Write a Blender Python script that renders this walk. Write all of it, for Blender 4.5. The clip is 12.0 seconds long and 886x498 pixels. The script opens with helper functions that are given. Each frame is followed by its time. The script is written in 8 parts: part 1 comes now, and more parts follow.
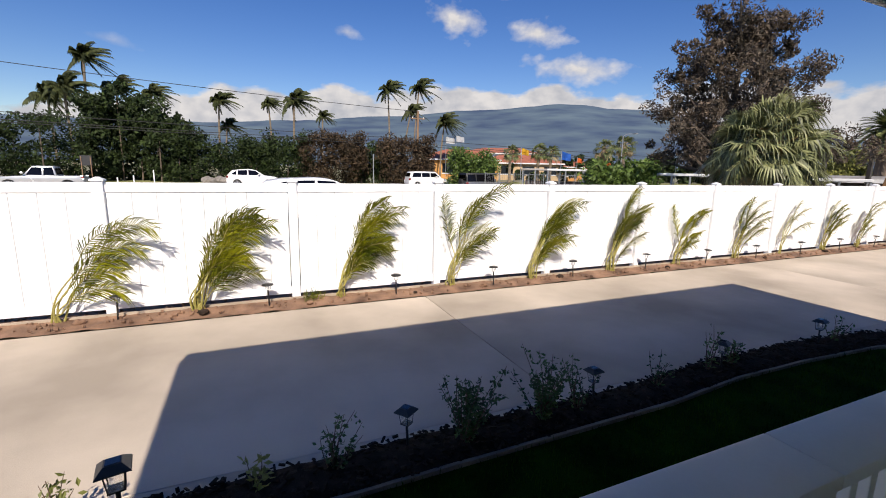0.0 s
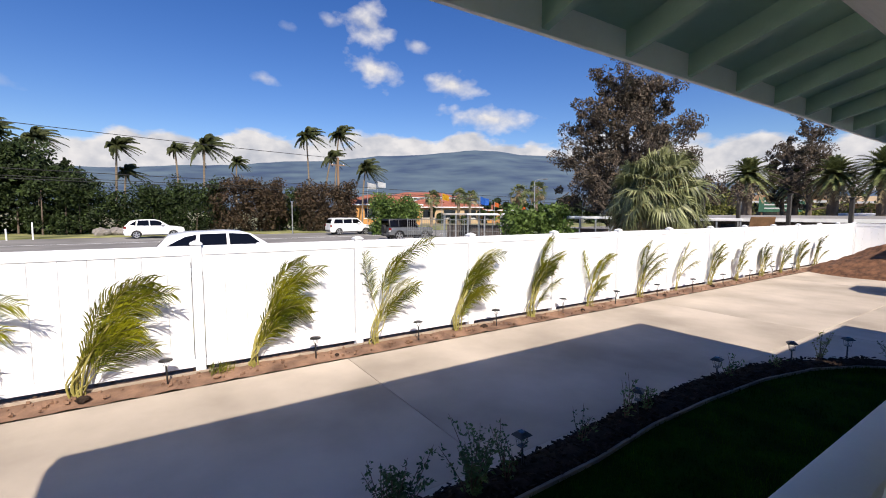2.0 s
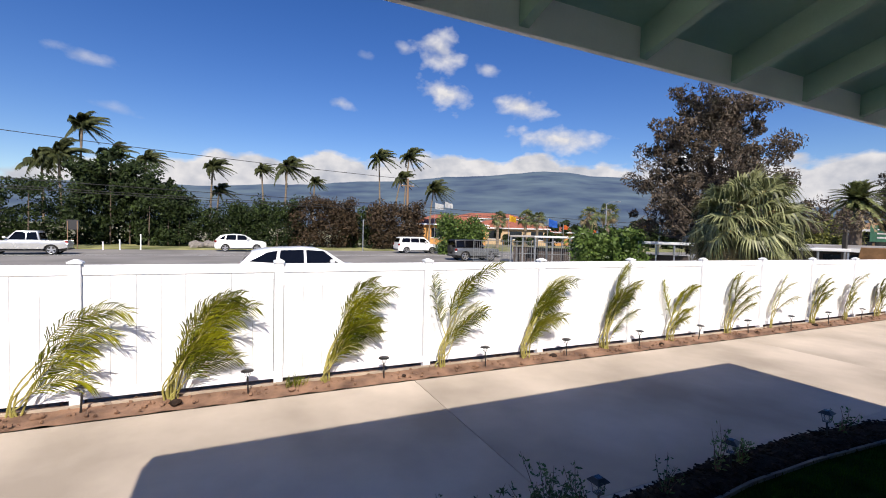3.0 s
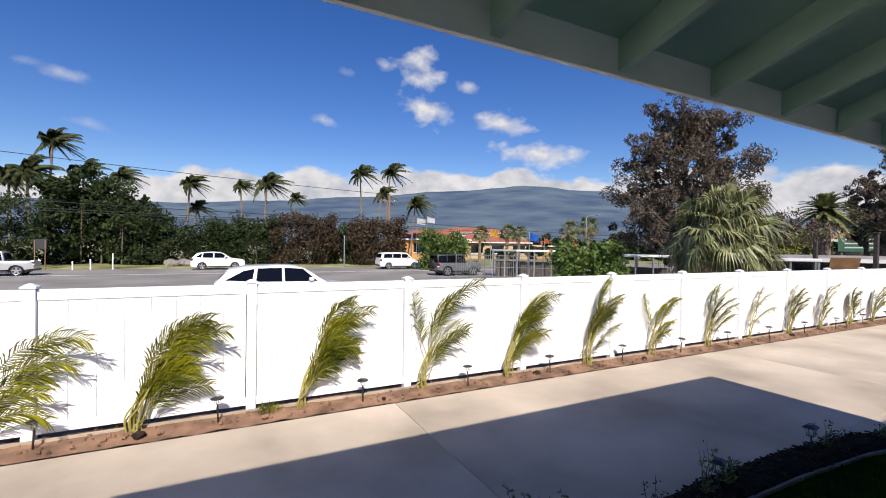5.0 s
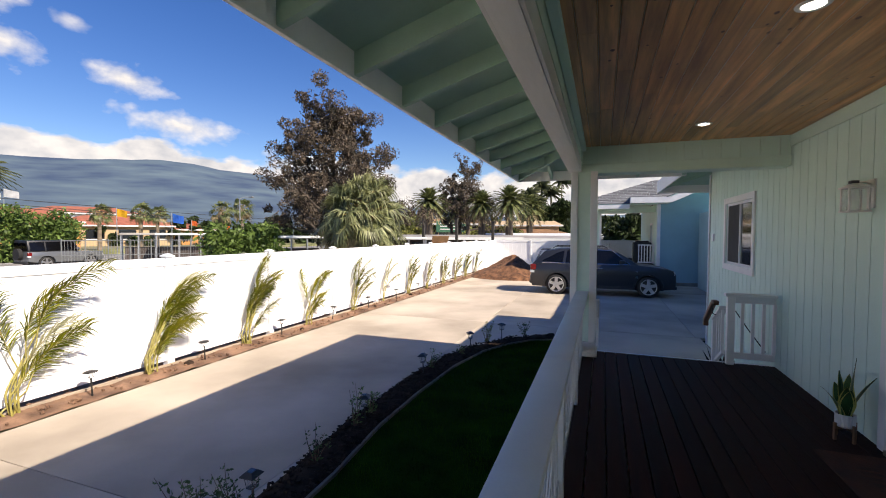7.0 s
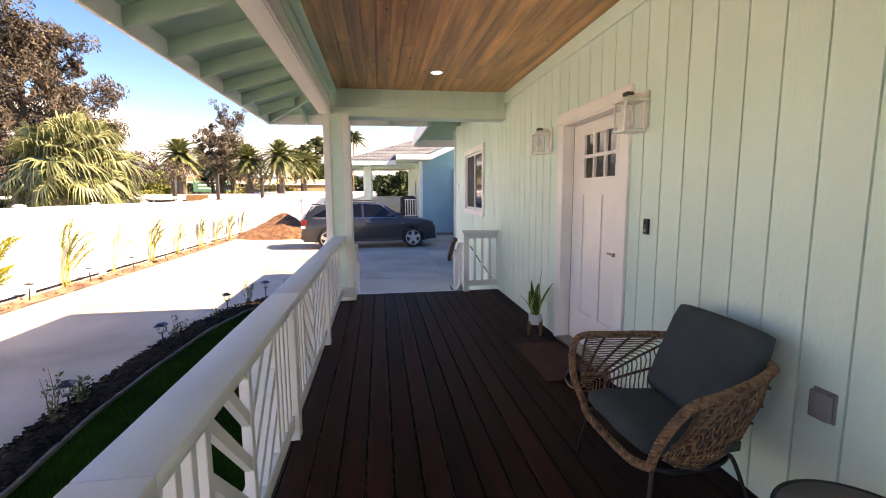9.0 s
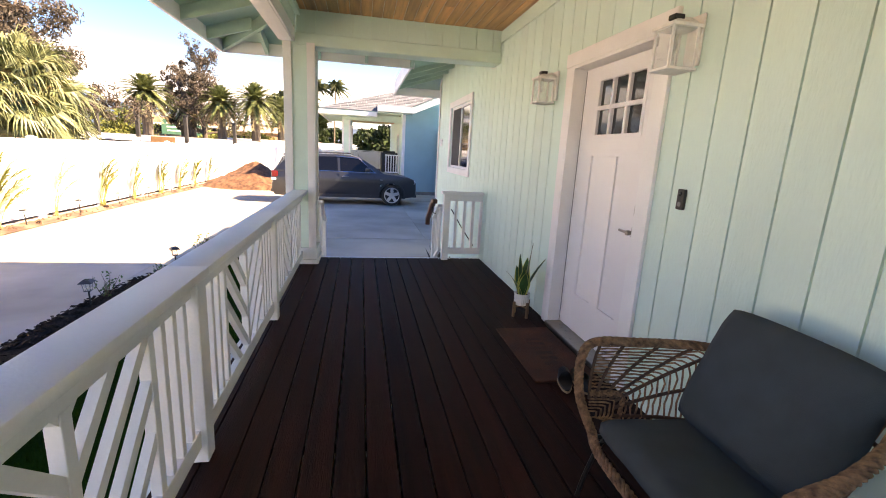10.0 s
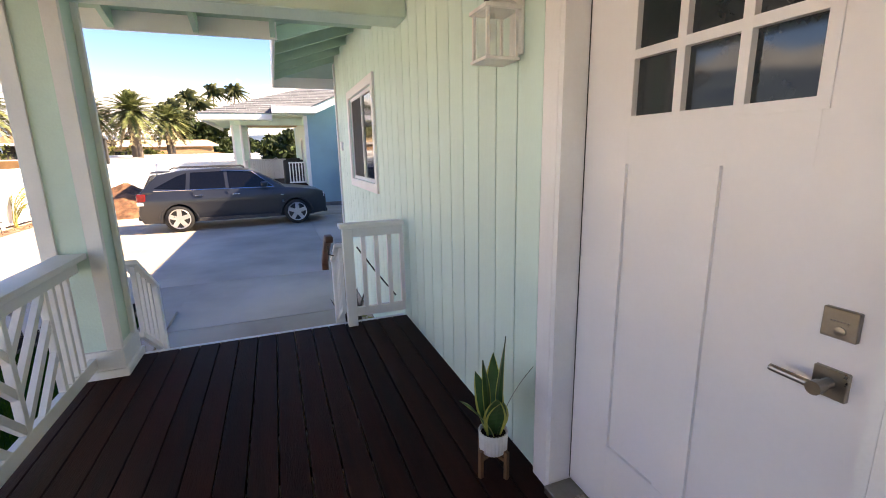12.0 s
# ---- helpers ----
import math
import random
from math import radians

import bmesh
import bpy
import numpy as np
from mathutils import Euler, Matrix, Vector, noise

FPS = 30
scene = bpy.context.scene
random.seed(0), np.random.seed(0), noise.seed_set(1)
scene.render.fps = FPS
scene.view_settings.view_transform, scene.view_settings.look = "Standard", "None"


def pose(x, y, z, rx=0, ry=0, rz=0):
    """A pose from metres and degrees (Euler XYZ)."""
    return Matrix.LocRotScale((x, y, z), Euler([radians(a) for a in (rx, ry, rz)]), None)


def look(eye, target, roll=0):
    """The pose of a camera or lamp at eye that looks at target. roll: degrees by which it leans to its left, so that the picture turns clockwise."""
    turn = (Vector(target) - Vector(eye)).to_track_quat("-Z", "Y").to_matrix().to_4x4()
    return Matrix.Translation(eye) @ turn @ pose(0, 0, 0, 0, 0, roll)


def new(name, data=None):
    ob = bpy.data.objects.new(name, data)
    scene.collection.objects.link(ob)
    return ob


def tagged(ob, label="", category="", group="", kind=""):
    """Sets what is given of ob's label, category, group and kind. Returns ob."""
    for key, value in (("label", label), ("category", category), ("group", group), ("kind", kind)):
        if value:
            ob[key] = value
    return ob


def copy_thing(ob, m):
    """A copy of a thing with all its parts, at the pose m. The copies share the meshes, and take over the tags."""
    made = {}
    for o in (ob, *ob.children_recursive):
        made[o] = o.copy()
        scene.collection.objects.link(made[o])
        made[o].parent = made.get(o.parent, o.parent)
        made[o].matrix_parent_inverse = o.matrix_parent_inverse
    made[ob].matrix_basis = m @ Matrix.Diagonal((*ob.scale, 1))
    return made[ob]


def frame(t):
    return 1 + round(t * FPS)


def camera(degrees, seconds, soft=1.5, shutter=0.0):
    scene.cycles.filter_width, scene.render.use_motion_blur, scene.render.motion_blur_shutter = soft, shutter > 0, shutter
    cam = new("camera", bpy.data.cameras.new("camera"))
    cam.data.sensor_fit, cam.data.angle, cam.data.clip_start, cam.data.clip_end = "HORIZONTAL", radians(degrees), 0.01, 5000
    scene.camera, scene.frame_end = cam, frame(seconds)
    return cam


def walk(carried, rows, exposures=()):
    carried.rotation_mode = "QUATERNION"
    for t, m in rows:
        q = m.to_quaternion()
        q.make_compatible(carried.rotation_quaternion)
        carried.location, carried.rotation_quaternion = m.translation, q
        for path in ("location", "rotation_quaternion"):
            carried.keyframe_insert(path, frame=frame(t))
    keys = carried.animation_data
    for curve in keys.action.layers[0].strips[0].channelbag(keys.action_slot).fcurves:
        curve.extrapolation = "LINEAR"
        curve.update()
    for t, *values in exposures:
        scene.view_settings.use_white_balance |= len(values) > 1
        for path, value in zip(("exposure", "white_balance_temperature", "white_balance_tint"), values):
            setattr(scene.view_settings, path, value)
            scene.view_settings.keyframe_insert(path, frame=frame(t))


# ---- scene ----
cam = camera(90.5, 12.0, soft=1.0)
PATH = [
    (0, (0.361, -0.075, 1.526), (-1.440, 0.716, 1.163), 1.2),
    (0.5, (0.365, 0.056, 1.575), (-0.994, 1.473, 1.193), 0.4),
    (1, (0.332, 0.037, 1.635), (-1.018, 1.465, 1.265), -0.6),
    (1.5, (0.312, 0.070, 1.675), (-1.276, 1.259, 1.423), -0.5),
    (2, (0.274, 0.019, 1.732), (-1.388, 1.118, 1.565), 0.2),
    (2.5, (0.197, -0.055, 1.789), (-1.543, 0.923, 1.668), 1.2),
    (3, (0.193, -0.041, 1.794), (-1.618, 0.804, 1.714), 1.5),
    (5, (0.080, 0.064, 1.832), (-1.698, 0.979, 1.820), 0.8),
    (5.5, (0.053, 0.049, 1.803), (-1.476, 1.338, 1.785), 1.2),
    (6, (0.022, -0.003, 1.728), (-1.168, 1.604, 1.689), 0.8),
    (6.5, (0.074, 0.008, 1.735), (-0.945, 1.728, 1.673), 0.7),
    (6.7, (0.083, -0.001, 1.711), (-0.786, 1.800, 1.653), 0.7),
    (8.3, (0.292, -0.060, 1.582), (0.206, 1.935, 1.474), -1.9),
    (8.5, (0.282, -0.048, 1.540), (0.371, 1.946, 1.412), -1.6),
    (9, (0.414, 0.141, 1.473), (0.697, 2.105, 1.222), -0.4),
    (9.5, (0.499, 0.416, 1.452), (0.823, 2.357, 1.091), 2.7),
    (10, (0.562, 0.853, 1.411), (0.934, 2.772, 0.985), 3.1),
    (10.5, (0.682, 1.317, 1.396), (1.084, 3.211, 0.897), 2.9),
    (11, (0.759, 1.807, 1.433), (1.083, 3.714, 0.927), 1.8),
    (11.5, (0.921, 2.283, 1.478), (1.379, 4.163, 0.970), -0.3),
    (12, (1.161, 2.801, 1.502), (1.843, 4.631, 1.070), -1.2),
]
EXPOSURES = [(0.0, 0.22, 6800, 13), (0.5, 0.42, 6800, 13), (1.0, 0.52, 6900, 13), (1.7, 0.42, 6750, 13), (2.5, 0.33, 6600, 13), (5.0, 0.32, 6600, 13), (6.0, 0.52, 6850, 13), (6.7, 0.6, 6950, 13),
             (8.3, 1.4, 8900, 20), (9.0, 2.02, 9400, 21), (10.4, 2.28, 9300, 20), (11.0, 2.1, 9200, 20), (12.0, 2.12, 8900, 18)]
walk(cam, [(t, look(eye, target, roll)) for t, eye, target, roll in PATH], EXPOSURES)

# ---- world and sun ----
SUN = Vector((3.7, -1.03, 3.3)).normalized()          # towards the sun
world = bpy.data.worlds.new("sky")
scene.world = world
world.use_nodes = True
wn, wl = world.node_tree.nodes, world.node_tree.links
wn.clear()


def wnode(kind, **sets):
    n = wn.new(kind)
    for k, v in sets.items():
        if k == "operation":
            n.operation = v
        elif k == "blend_type":
            n.blend_type = v
    return n


def wmath(op, a, b=None, c=None):
    n = wnode("ShaderNodeMath", operation=op)
    for i, v in enumerate((a, b, c)):
        if v is None:
            continue
        if isinstance(v, (int, float)):
            n.inputs[i].default_value = v
        else:
            wl.new(v, n.inputs[i])
    return n.outputs[0]


def wvec(op, a, b):
    n = wnode("ShaderNodeVectorMath", operation=op)
    for i, v in enumerate((a, b)):
        if isinstance(v, (tuple, Vector)):
            n.inputs[i].default_value = v
        else:
            wl.new(v, n.inputs[i])
    return n


def heading(az, el):
    """A direction from degrees to the left of +y and degrees above the horizon."""
    a, e = radians(az), radians(el)
    return Vector((-math.sin(a) * math.cos(e), math.cos(a) * math.cos(e), math.sin(e)))


sky = wn.new("ShaderNodeTexSky")
sky.sky_type = "NISHITA"
sky.sun_disc = False
sky.sun_elevation = math.asin(SUN.z)
sky.sun_rotation = math.atan2(SUN.x, SUN.y)
sky.air_density, sky.dust_density, sky.ozone_density = 1.0, 0.0, 3.0
coord = wn.new("ShaderNodeTexCoord").outputs["Generated"]
split = wn.new("ShaderNodeSeparateXYZ")
wl.new(coord, split.inputs[0])
puffnoise = wn.new("ShaderNodeTexNoise")
puffnoise.inputs["Scale"].default_value, puffnoise.inputs["Detail"].default_value = 22.0, 6.0
wl.new(wvec("MULTIPLY", coord, (1, 1, 1.5)).outputs[0], puffnoise.inputs["Vector"])
banknoise = wn.new("ShaderNodeTexNoise")
banknoise.inputs["Scale"].default_value, banknoise.inputs["Detail"].default_value = 9.0, 7.0
wl.new(wvec("MULTIPLY", coord, (1, 1, 2.0)).outputs[0], banknoise.inputs["Vector"])
# cumulus bank lying on the mountains, all round the horizon
top = wmath("MULTIPLY_ADD", banknoise.outputs[0], 0.13, 0.105)
away = wmath("SUBTRACT", split.outputs[1], 0.45)
top = wmath("SUBTRACT", top, wmath("MULTIPLY", wmath("MULTIPLY", away, away), 0.12))
bank = wmath("MULTIPLY", wmath("SUBTRACT", top, split.outputs[2]), 75.0)
bank = wmath("MINIMUM", wmath("MAXIMUM", bank, 0.0), 1.0)
mask = bank
# small fair-weather clouds: heading, height, width and height in radians
for az, el, wide, high, strong in ((66.1, 22.0, 0.052, 0.044, 1.0), (65.3, 17.1, 0.056, 0.034, 1.0), (55.5, 15.7, 0.060, 0.030, 1.0),
                                   (78.4, 15.3, 0.026, 0.016, 0.55), (75.6, 20.9, 0.018, 0.012, 0.35), (60.0, 20.0, 0.030, 0.014, 0.6),
                                   (104.3, 16.1, 0.05, 0.015, 0.45), (70.7, 22.0, 0.020, 0.014, 0.5), (101.9, 11.7, 0.04, 0.012, 0.3),
                                   (50.5, 11.6, 0.10, 0.030, 1.0), (20.0, 27.0, 0.06, 0.03, 0.8), (140.0, 24.0, 0.08, 0.04, 1.0),
                                   (185.0, 20.0, 0.09, 0.04, 1.0), (230.0, 30.0, 0.10, 0.04, 1.0), (300.0, 26.0, 0.09, 0.05, 1.0)):
    c = heading(az, el)
    side = Vector((c.y, -c.x, 0)).normalized()
    rise = side.cross(c)
    d = wvec("SUBTRACT", coord, c).outputs[0]
    u = wmath("DIVIDE", wvec("DOT_PRODUCT", d, side).outputs["Value"], wide)
    v = wmath("DIVIDE", wvec("DOT_PRODUCT", d, rise).outputs["Value"], high)
    u = wmath("MULTIPLY_ADD", v, 0.35, u)
    r = wmath("SQRT", wmath("ADD", wmath("MULTIPLY", u, u), wmath("MULTIPLY", v, v)))
    near = wmath("LESS_THAN", wvec("DISTANCE", coord, c).outputs["Value"], 0.5)
    puff = wmath("MULTIPLY_ADD", wmath("SUBTRACT", puffnoise.outputs[0], 0.5), 2.6, wmath("SUBTRACT", 1.0, r))
    puff = wmath("MULTIPLY", wmath("MINIMUM", wmath("MAXIMUM", wmath("MULTIPLY", puff, 0.9), 0.0), 1.0), near)
    mask = wmath("MAXIMUM", mask, wmath("MULTIPLY", puff, strong))
shade = wn.new("ShaderNodeValToRGB")
shade.color_ramp.elements[0].position, shade.color_ramp.elements[0].color = 0.30, (9.0, 9.6, 10.8, 1)
shade.color_ramp.elements[1].position, shade.color_ramp.elements[1].color = 0.65, (14.5, 14.5, 14.6, 1)
wl.new(puffnoise.outputs[0], shade.inputs[0])
mix = wn.new("ShaderNodeMixRGB")
wl.new(mask, mix.inputs[0])
vivid = wn.new("ShaderNodeHueSaturation")
vivid.inputs["Hue"].default_value = 0.517
vivid.inputs["Saturation"].default_value, vivid.inputs["Value"].default_value = 1.32, 2.12
wl.new(sky.outputs[0], vivid.inputs["Color"])
wl.new(vivid.outputs[0], mix.inputs[1])
wl.new(shade.outputs[0], mix.inputs[2])
back = wn.new("ShaderNodeBackground")
back.inputs["Strength"].default_value = 0.044
wl.new(mix.outputs[0], back.inputs[0])
wl.new(back.outputs[0], wn.new("ShaderNodeOutputWorld").inputs[0])

sun = new("sun", bpy.data.lights.new("sun", "SUN"))
sun.data.energy, sun.data.angle, sun.data.color = 5.0, radians(0.53), (1.0, 0.94, 0.84)
sun.matrix_world = look(SUN * 60, (0, 0, 0))

# ---- materials ----
def mat(name, base, rough=0.6, metal=0.0, var=0.15, scale=4.0, fine=60.0, bump=0.08, tint=None, stretch=(1, 1, 1), each=0.0, island=0.0, spec=0.5):
    """A surface with broad stains, fine grain and relief. each / island: change of value from piece to piece."""
    m = bpy.data.materials.new(name)
    m.use_nodes = True
    n, l = m.node_tree.nodes, m.node_tree.links
    b = n["Principled BSDF"]
    pos = n.new("ShaderNodeNewGeometry")
    mp = n.new("ShaderNodeVectorMath")
    mp.operation = "MULTIPLY"
    mp.inputs[1].default_value = stretch
    l.new(pos.outputs["Position"], mp.inputs[0])
    if each:
        info = n.new("ShaderNodeObjectInfo")
        sh = n.new("ShaderNodeVectorMath")
        sh.operation = "MULTIPLY_ADD"
        sh.inputs[1].default_value = (17, 31, 9)
        l.new(info.outputs["Random"], sh.inputs[0])
        l.new(mp.outputs[0], sh.inputs[2])
        src = sh.outputs[0]
    else:
        src = mp.outputs[0]
    big, small = n.new("ShaderNodeTexNoise"), n.new("ShaderNodeTexNoise")
    for t, s, d in ((big, scale, 5), (small, fine, 4)):
        t.inputs["Scale"].default_value, t.inputs["Detail"].default_value = s, d
        l.new(src, t.inputs["Vector"])
    ramp = n.new("ShaderNodeValToRGB")
    lo = [c * (1 - var) for c in base]
    hi = [min(1, c * (1 + var)) for c in (tint or base)]
    ramp.color_ramp.elements[0].position, ramp.color_ramp.elements[0].color = 0.32, (*lo, 1)
    ramp.color_ramp.elements[1].position, ramp.color_ramp.elements[1].color = 0.68, (*hi, 1)
    l.new(big.outputs[0], ramp.inputs[0])
    hsv = n.new("ShaderNodeHueSaturation")
    l.new(ramp.outputs[0], hsv.inputs["Color"])
    val = n.new("ShaderNodeMath")
    val.operation = "MULTIPLY_ADD"
    val.inputs[1].default_value, val.inputs[2].default_value = var * 1.2, 1 - var * 0.6
    l.new(small.outputs[0], val.inputs[0])
    out = val.outputs[0]
    for amount, sock in ((each, "o"), (island, "i")):
        if amount:
            a = n.new("ShaderNodeMath")
            a.operation = "MULTIPLY_ADD"
            a.inputs[1].default_value, a.inputs[2].default_value = amount, 1 - amount / 2
            l.new(info.outputs["Random"] if sock == "o" else pos.outputs["Random Per Island"], a.inputs[0])
            mul = n.new("ShaderNodeMath")
            mul.operation = "MULTIPLY"
            l.new(a.outputs[0], mul.inputs[0])
            l.new(out, mul.inputs[1])
            out = mul.outputs[0]
    l.new(out, hsv.inputs["Value"])
    l.new(hsv.outputs[0], b.inputs["Base Color"])
    rr = n.new("ShaderNodeMapRange")
    rr.inputs[3].default_value, rr.inputs[4].default_value = max(0.02, rough - 0.08), min(1, rough + 0.08)
    l.new(big.outputs[0], rr.inputs[0])
    l.new(rr.outputs[0], b.inputs["Roughness"])
    b.inputs["Metallic"].default_value = metal
    b.inputs["Specular IOR Level"].default_value = spec
    if bump:
        bp = n.new("ShaderNodeBump")
        bp.inputs["Strength"].default_value, bp.inputs["Distance"].default_value = bump, 0.01
        l.new(small.outputs[0], bp.inputs["Height"])
        l.new(bp.outputs[0], b.inputs["Normal"])
    return m


def leafy(name, a, b, island=0.5, rough=0.5, thru=0.25, spec=0.3):
    """Foliage: two greens mixed leaf by leaf, partly letting light through."""
    m = mat(name, a, rough, var=0.2, scale=1.5, fine=12, bump=0, tint=b, island=island, spec=spec)
    n, l = m.node_tree.nodes, m.node_tree.links
    p = n["Principled BSDF"]
    tr = n.new("ShaderNodeBsdfTranslucent")
    l.new(p.inputs["Base Color"].links[0].from_socket, tr.inputs[0])
    mx = n.new("ShaderNodeMixShader")
    mx.inputs[0].default_value = thru
    l.new(p.outputs[0], mx.inputs[1])
    l.new(tr.outputs[0], mx.inputs[2])
    l.new(mx.outputs[0], n["Material Output"].inputs[0])
    return m


def glass(name, base=(0.02, 0.025, 0.03), rough=0.03):
    m = mat(name, base, rough, var=0.1, bump=0)
    m.node_tree.nodes["Principled BSDF"].inputs["Specular IOR Level"].default_value = 0.8
    return m


def glow(name, color, strength):
    m = mat(name, color, 0.4, var=0.02, bump=0)
    b = m.node_tree.nodes["Principled BSDF"]
    b.inputs["Emission Color"].default_value = (*color, 1)
    b.inputs["Emission Strength"].default_value = strength
    return m


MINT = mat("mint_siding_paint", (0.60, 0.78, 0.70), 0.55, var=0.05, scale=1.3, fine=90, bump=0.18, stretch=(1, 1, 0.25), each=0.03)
MINT_TRIM = mat("mint_beam_paint", (0.60, 0.77, 0.68), 0.5, var=0.06, scale=3, fine=70, bump=0.15, stretch=(1, 0.2, 1))
# Greener than the beam mint, and darkened to carry the eaves' shade.
SOFFIT = mat("shaded_soffit_mint", (0.40, 0.58, 0.48), 0.55, var=0.07, scale=3, fine=70, bump=0.15)
WHITE = mat("white_trim_paint", (0.80, 0.80, 0.79), 0.42, var=0.05, scale=2.5, fine=80, bump=0.10)
GRAINED = mat("white_painted_rough_wood", (0.78, 0.79, 0.77), 0.5, var=0.08, scale=5, fine=45, bump=0.35, stretch=(1, 0.12, 1))
VINYL = mat("white_vinyl", (0.86, 0.86, 0.86), 0.35, var=0.03, scale=0.7, fine=20, bump=0.02)
DECK = mat("dark_brown_composite", (0.026, 0.0080, 0.0048), 0.65, spec=0.1, var=0.35, scale=3, fine=40, bump=0.35, stretch=(6, 0.35, 6), each=0.5)
CEDAR = mat("stained_cedar", (0.50, 0.235, 0.082), 0.38, var=0.26, scale=2.2, fine=16, bump=0.15, tint=(0.64, 0.335, 0.130), stretch=(7, 0.45, 7), island=0.45)
CEDAR_KNOT = mat("cedar_knot", (0.16, 0.06, 0.025), 0.4, var=0.3, scale=30, fine=120)
CONCRETE = mat("broom_finished_concrete", (0.435, 0.365, 0.285), 0.85, var=0.16, scale=0.55, fine=140, bump=0.22, tint=(0.525, 0.445, 0.355), each=0.04, spec=0.15)
CONC_EDGE = mat("concrete_edging", (0.24, 0.215, 0.19), 0.9, var=0.25, scale=3, fine=90, bump=0.4)
DIRT = mat("red_brown_dirt", (0.165, 0.088, 0.053), 0.95, var=0.35, scale=3, fine=50, bump=0.9, tint=(0.23, 0.132, 0.08))
MULCH = mat("dark_bark_mulch", (0.030, 0.020, 0.015), 0.95, var=0.5, scale=8, fine=70, bump=0.9, island=0.7, spec=0.08)
EDGING = mat("weathered_edging_strip", (0.13, 0.115, 0.10), 0.9, var=0.3, scale=3, fine=90, bump=0.4)
# Lawn and grass greens are darkened to hold the porch's shade.
LAWN = mat("shaded_lawn_soil", (0.006, 0.028, 0.001), 0.95, var=0.4, scale=3, fine=60, bump=0.8, spec=0.03)
GRASS = leafy("shaded_grass_blades", (0.009, 0.030, 0.001), (0.019, 0.050, 0.002), rough=0.95, thru=0.2, spec=0.04)
VERGE = mat("dry_grass_verge", (0.15, 0.17, 0.045), 0.95, var=0.4, scale=0.4, fine=6, bump=0.8, tint=(0.26, 0.25, 0.10))
EARTH = mat("pale_earth", (0.25, 0.21, 0.15), 0.95, var=0.3, scale=0.05, fine=2, bump=0.5, tint=(0.20, 0.21, 0.10))
ASPHALT = mat("worn_asphalt", (0.25, 0.235, 0.215), 0.9, var=0.2, scale=0.25, fine=60, bump=0.3, spec=0.2)
SHINGLE = mat("grey_shingle", (0.150, 0.155, 0.162), 0.9, var=0.25, scale=2, fine=30, bump=0.5, each=0.2, island=0.3)
BLUE = mat("blue_house_paint", (0.26, 0.45, 0.50), 0.6, var=0.06, scale=1.5, fine=40, bump=0.12)
DARKGLASS = glass("dark_window_glass")
BLACK = mat("black_plastic", (0.012, 0.012, 0.013), 0.45, var=0.3, scale=20, fine=200, bump=0.05)
NICKEL = mat("brushed_nickel", (0.31, 0.285, 0.25), 0.3, metal=1.0, var=0.1, scale=20, fine=200, bump=0.05)

# ---- mesh helpers ----
def box(bm, x0, x1, y0, y1, z0, z1, m=None):
    v = [bm.verts.new((m @ Vector(p)) if m else p) for p in
         ((x0, y0, z0), (x1, y0, z0), (x1, y1, z0), (x0, y1, z0), (x0, y0, z1), (x1, y0, z1), (x1, y1, z1), (x0, y1, z1))]
    for f in ((3, 2, 1, 0), (4, 5, 6, 7), (0, 1, 5, 4), (1, 2, 6, 5), (2, 3, 7, 6), (3, 0, 4, 7)):
        bm.faces.new([v[i] for i in f])
    return bm


def prism(bm, pts, lo, hi, axis="y", m=None):
    """A polygon in the other two axes, drawn out from lo to hi along one axis."""
    def at(p, w):
        q = {"x": (w, p[0], p[1]), "y": (p[0], w, p[1]), "z": (p[0], p[1], w)}[axis]
        return (m @ Vector(q)) if m else q
    a, b = [bm.verts.new(at(p, lo)) for p in pts], [bm.verts.new(at(p, hi)) for p in pts]
    k = len(pts)
    for i in range(k):
        bm.faces.new((a[i], a[(i + 1) % k], b[(i + 1) % k], b[i]))
    bm.faces.new(a[::-1])
    bm.faces.new(b)
    bmesh.ops.recalc_face_normals(bm, faces=bm.faces)
    return bm


def tube(bm, pts, radii, sides=8, cap=True):
    """A round bar along points, with a radius at each."""
    rings, last = [], None
    pts = [Vector(p) for p in pts]
    for i, p in enumerate(pts):
        d = (pts[min(i + 1, len(pts) - 1)] - pts[max(i - 1, 0)]).normalized()
        ref = last if last is not None else (Vector((1, 0, 0)) if abs(d.x) < 0.9 else Vector((0, 1, 0)))
        u = (ref - d * ref.dot(d)).normalized()
        w = d.cross(u)
        last = u
        r = radii[i] if isinstance(radii, (list, tuple)) else radii
        rings.append([bm.verts.new(p + r * (u * math.cos(a) + w * math.sin(a))) for a in (2 * math.pi * k / sides for k in range(sides))])
    for a, b in zip(rings, rings[1:]):
        for k in range(sides):
            bm.faces.new((a[k], a[(k + 1) % sides], b[(k + 1) % sides], b[k]))
    if cap:
        bm.faces.new(rings[0][::-1])
        bm.faces.new(rings[-1])
    return bm


def lathe(bm, profile, sides=20, m=None):
    """Rings of (radius, height) round the z axis."""
    rings = []
    for r, z in profile:
        rings.append([bm.verts.new((m or Matrix()) @ Vector((max(r, 1e-4) * math.cos(a), max(r, 1e-4) * math.sin(a), z)))
                      for a in (2 * math.pi * k / sides for k in range(sides))])
    for a, b in zip(rings, rings[1:]):
        for k in range(sides):
            bm.faces.new((a[k], a[(k + 1) % sides], b[(k + 1) % sides], b[k]))
    bm.faces.new(rings[0][::-1])
    bm.faces.new(rings[-1])
    return bm


def bevel(bm, w, segments=1):
    bmesh.ops.bevel(bm, geom=list(bm.edges), offset=w, segments=segments, affect="EDGES", profile=0.5)
    return bm


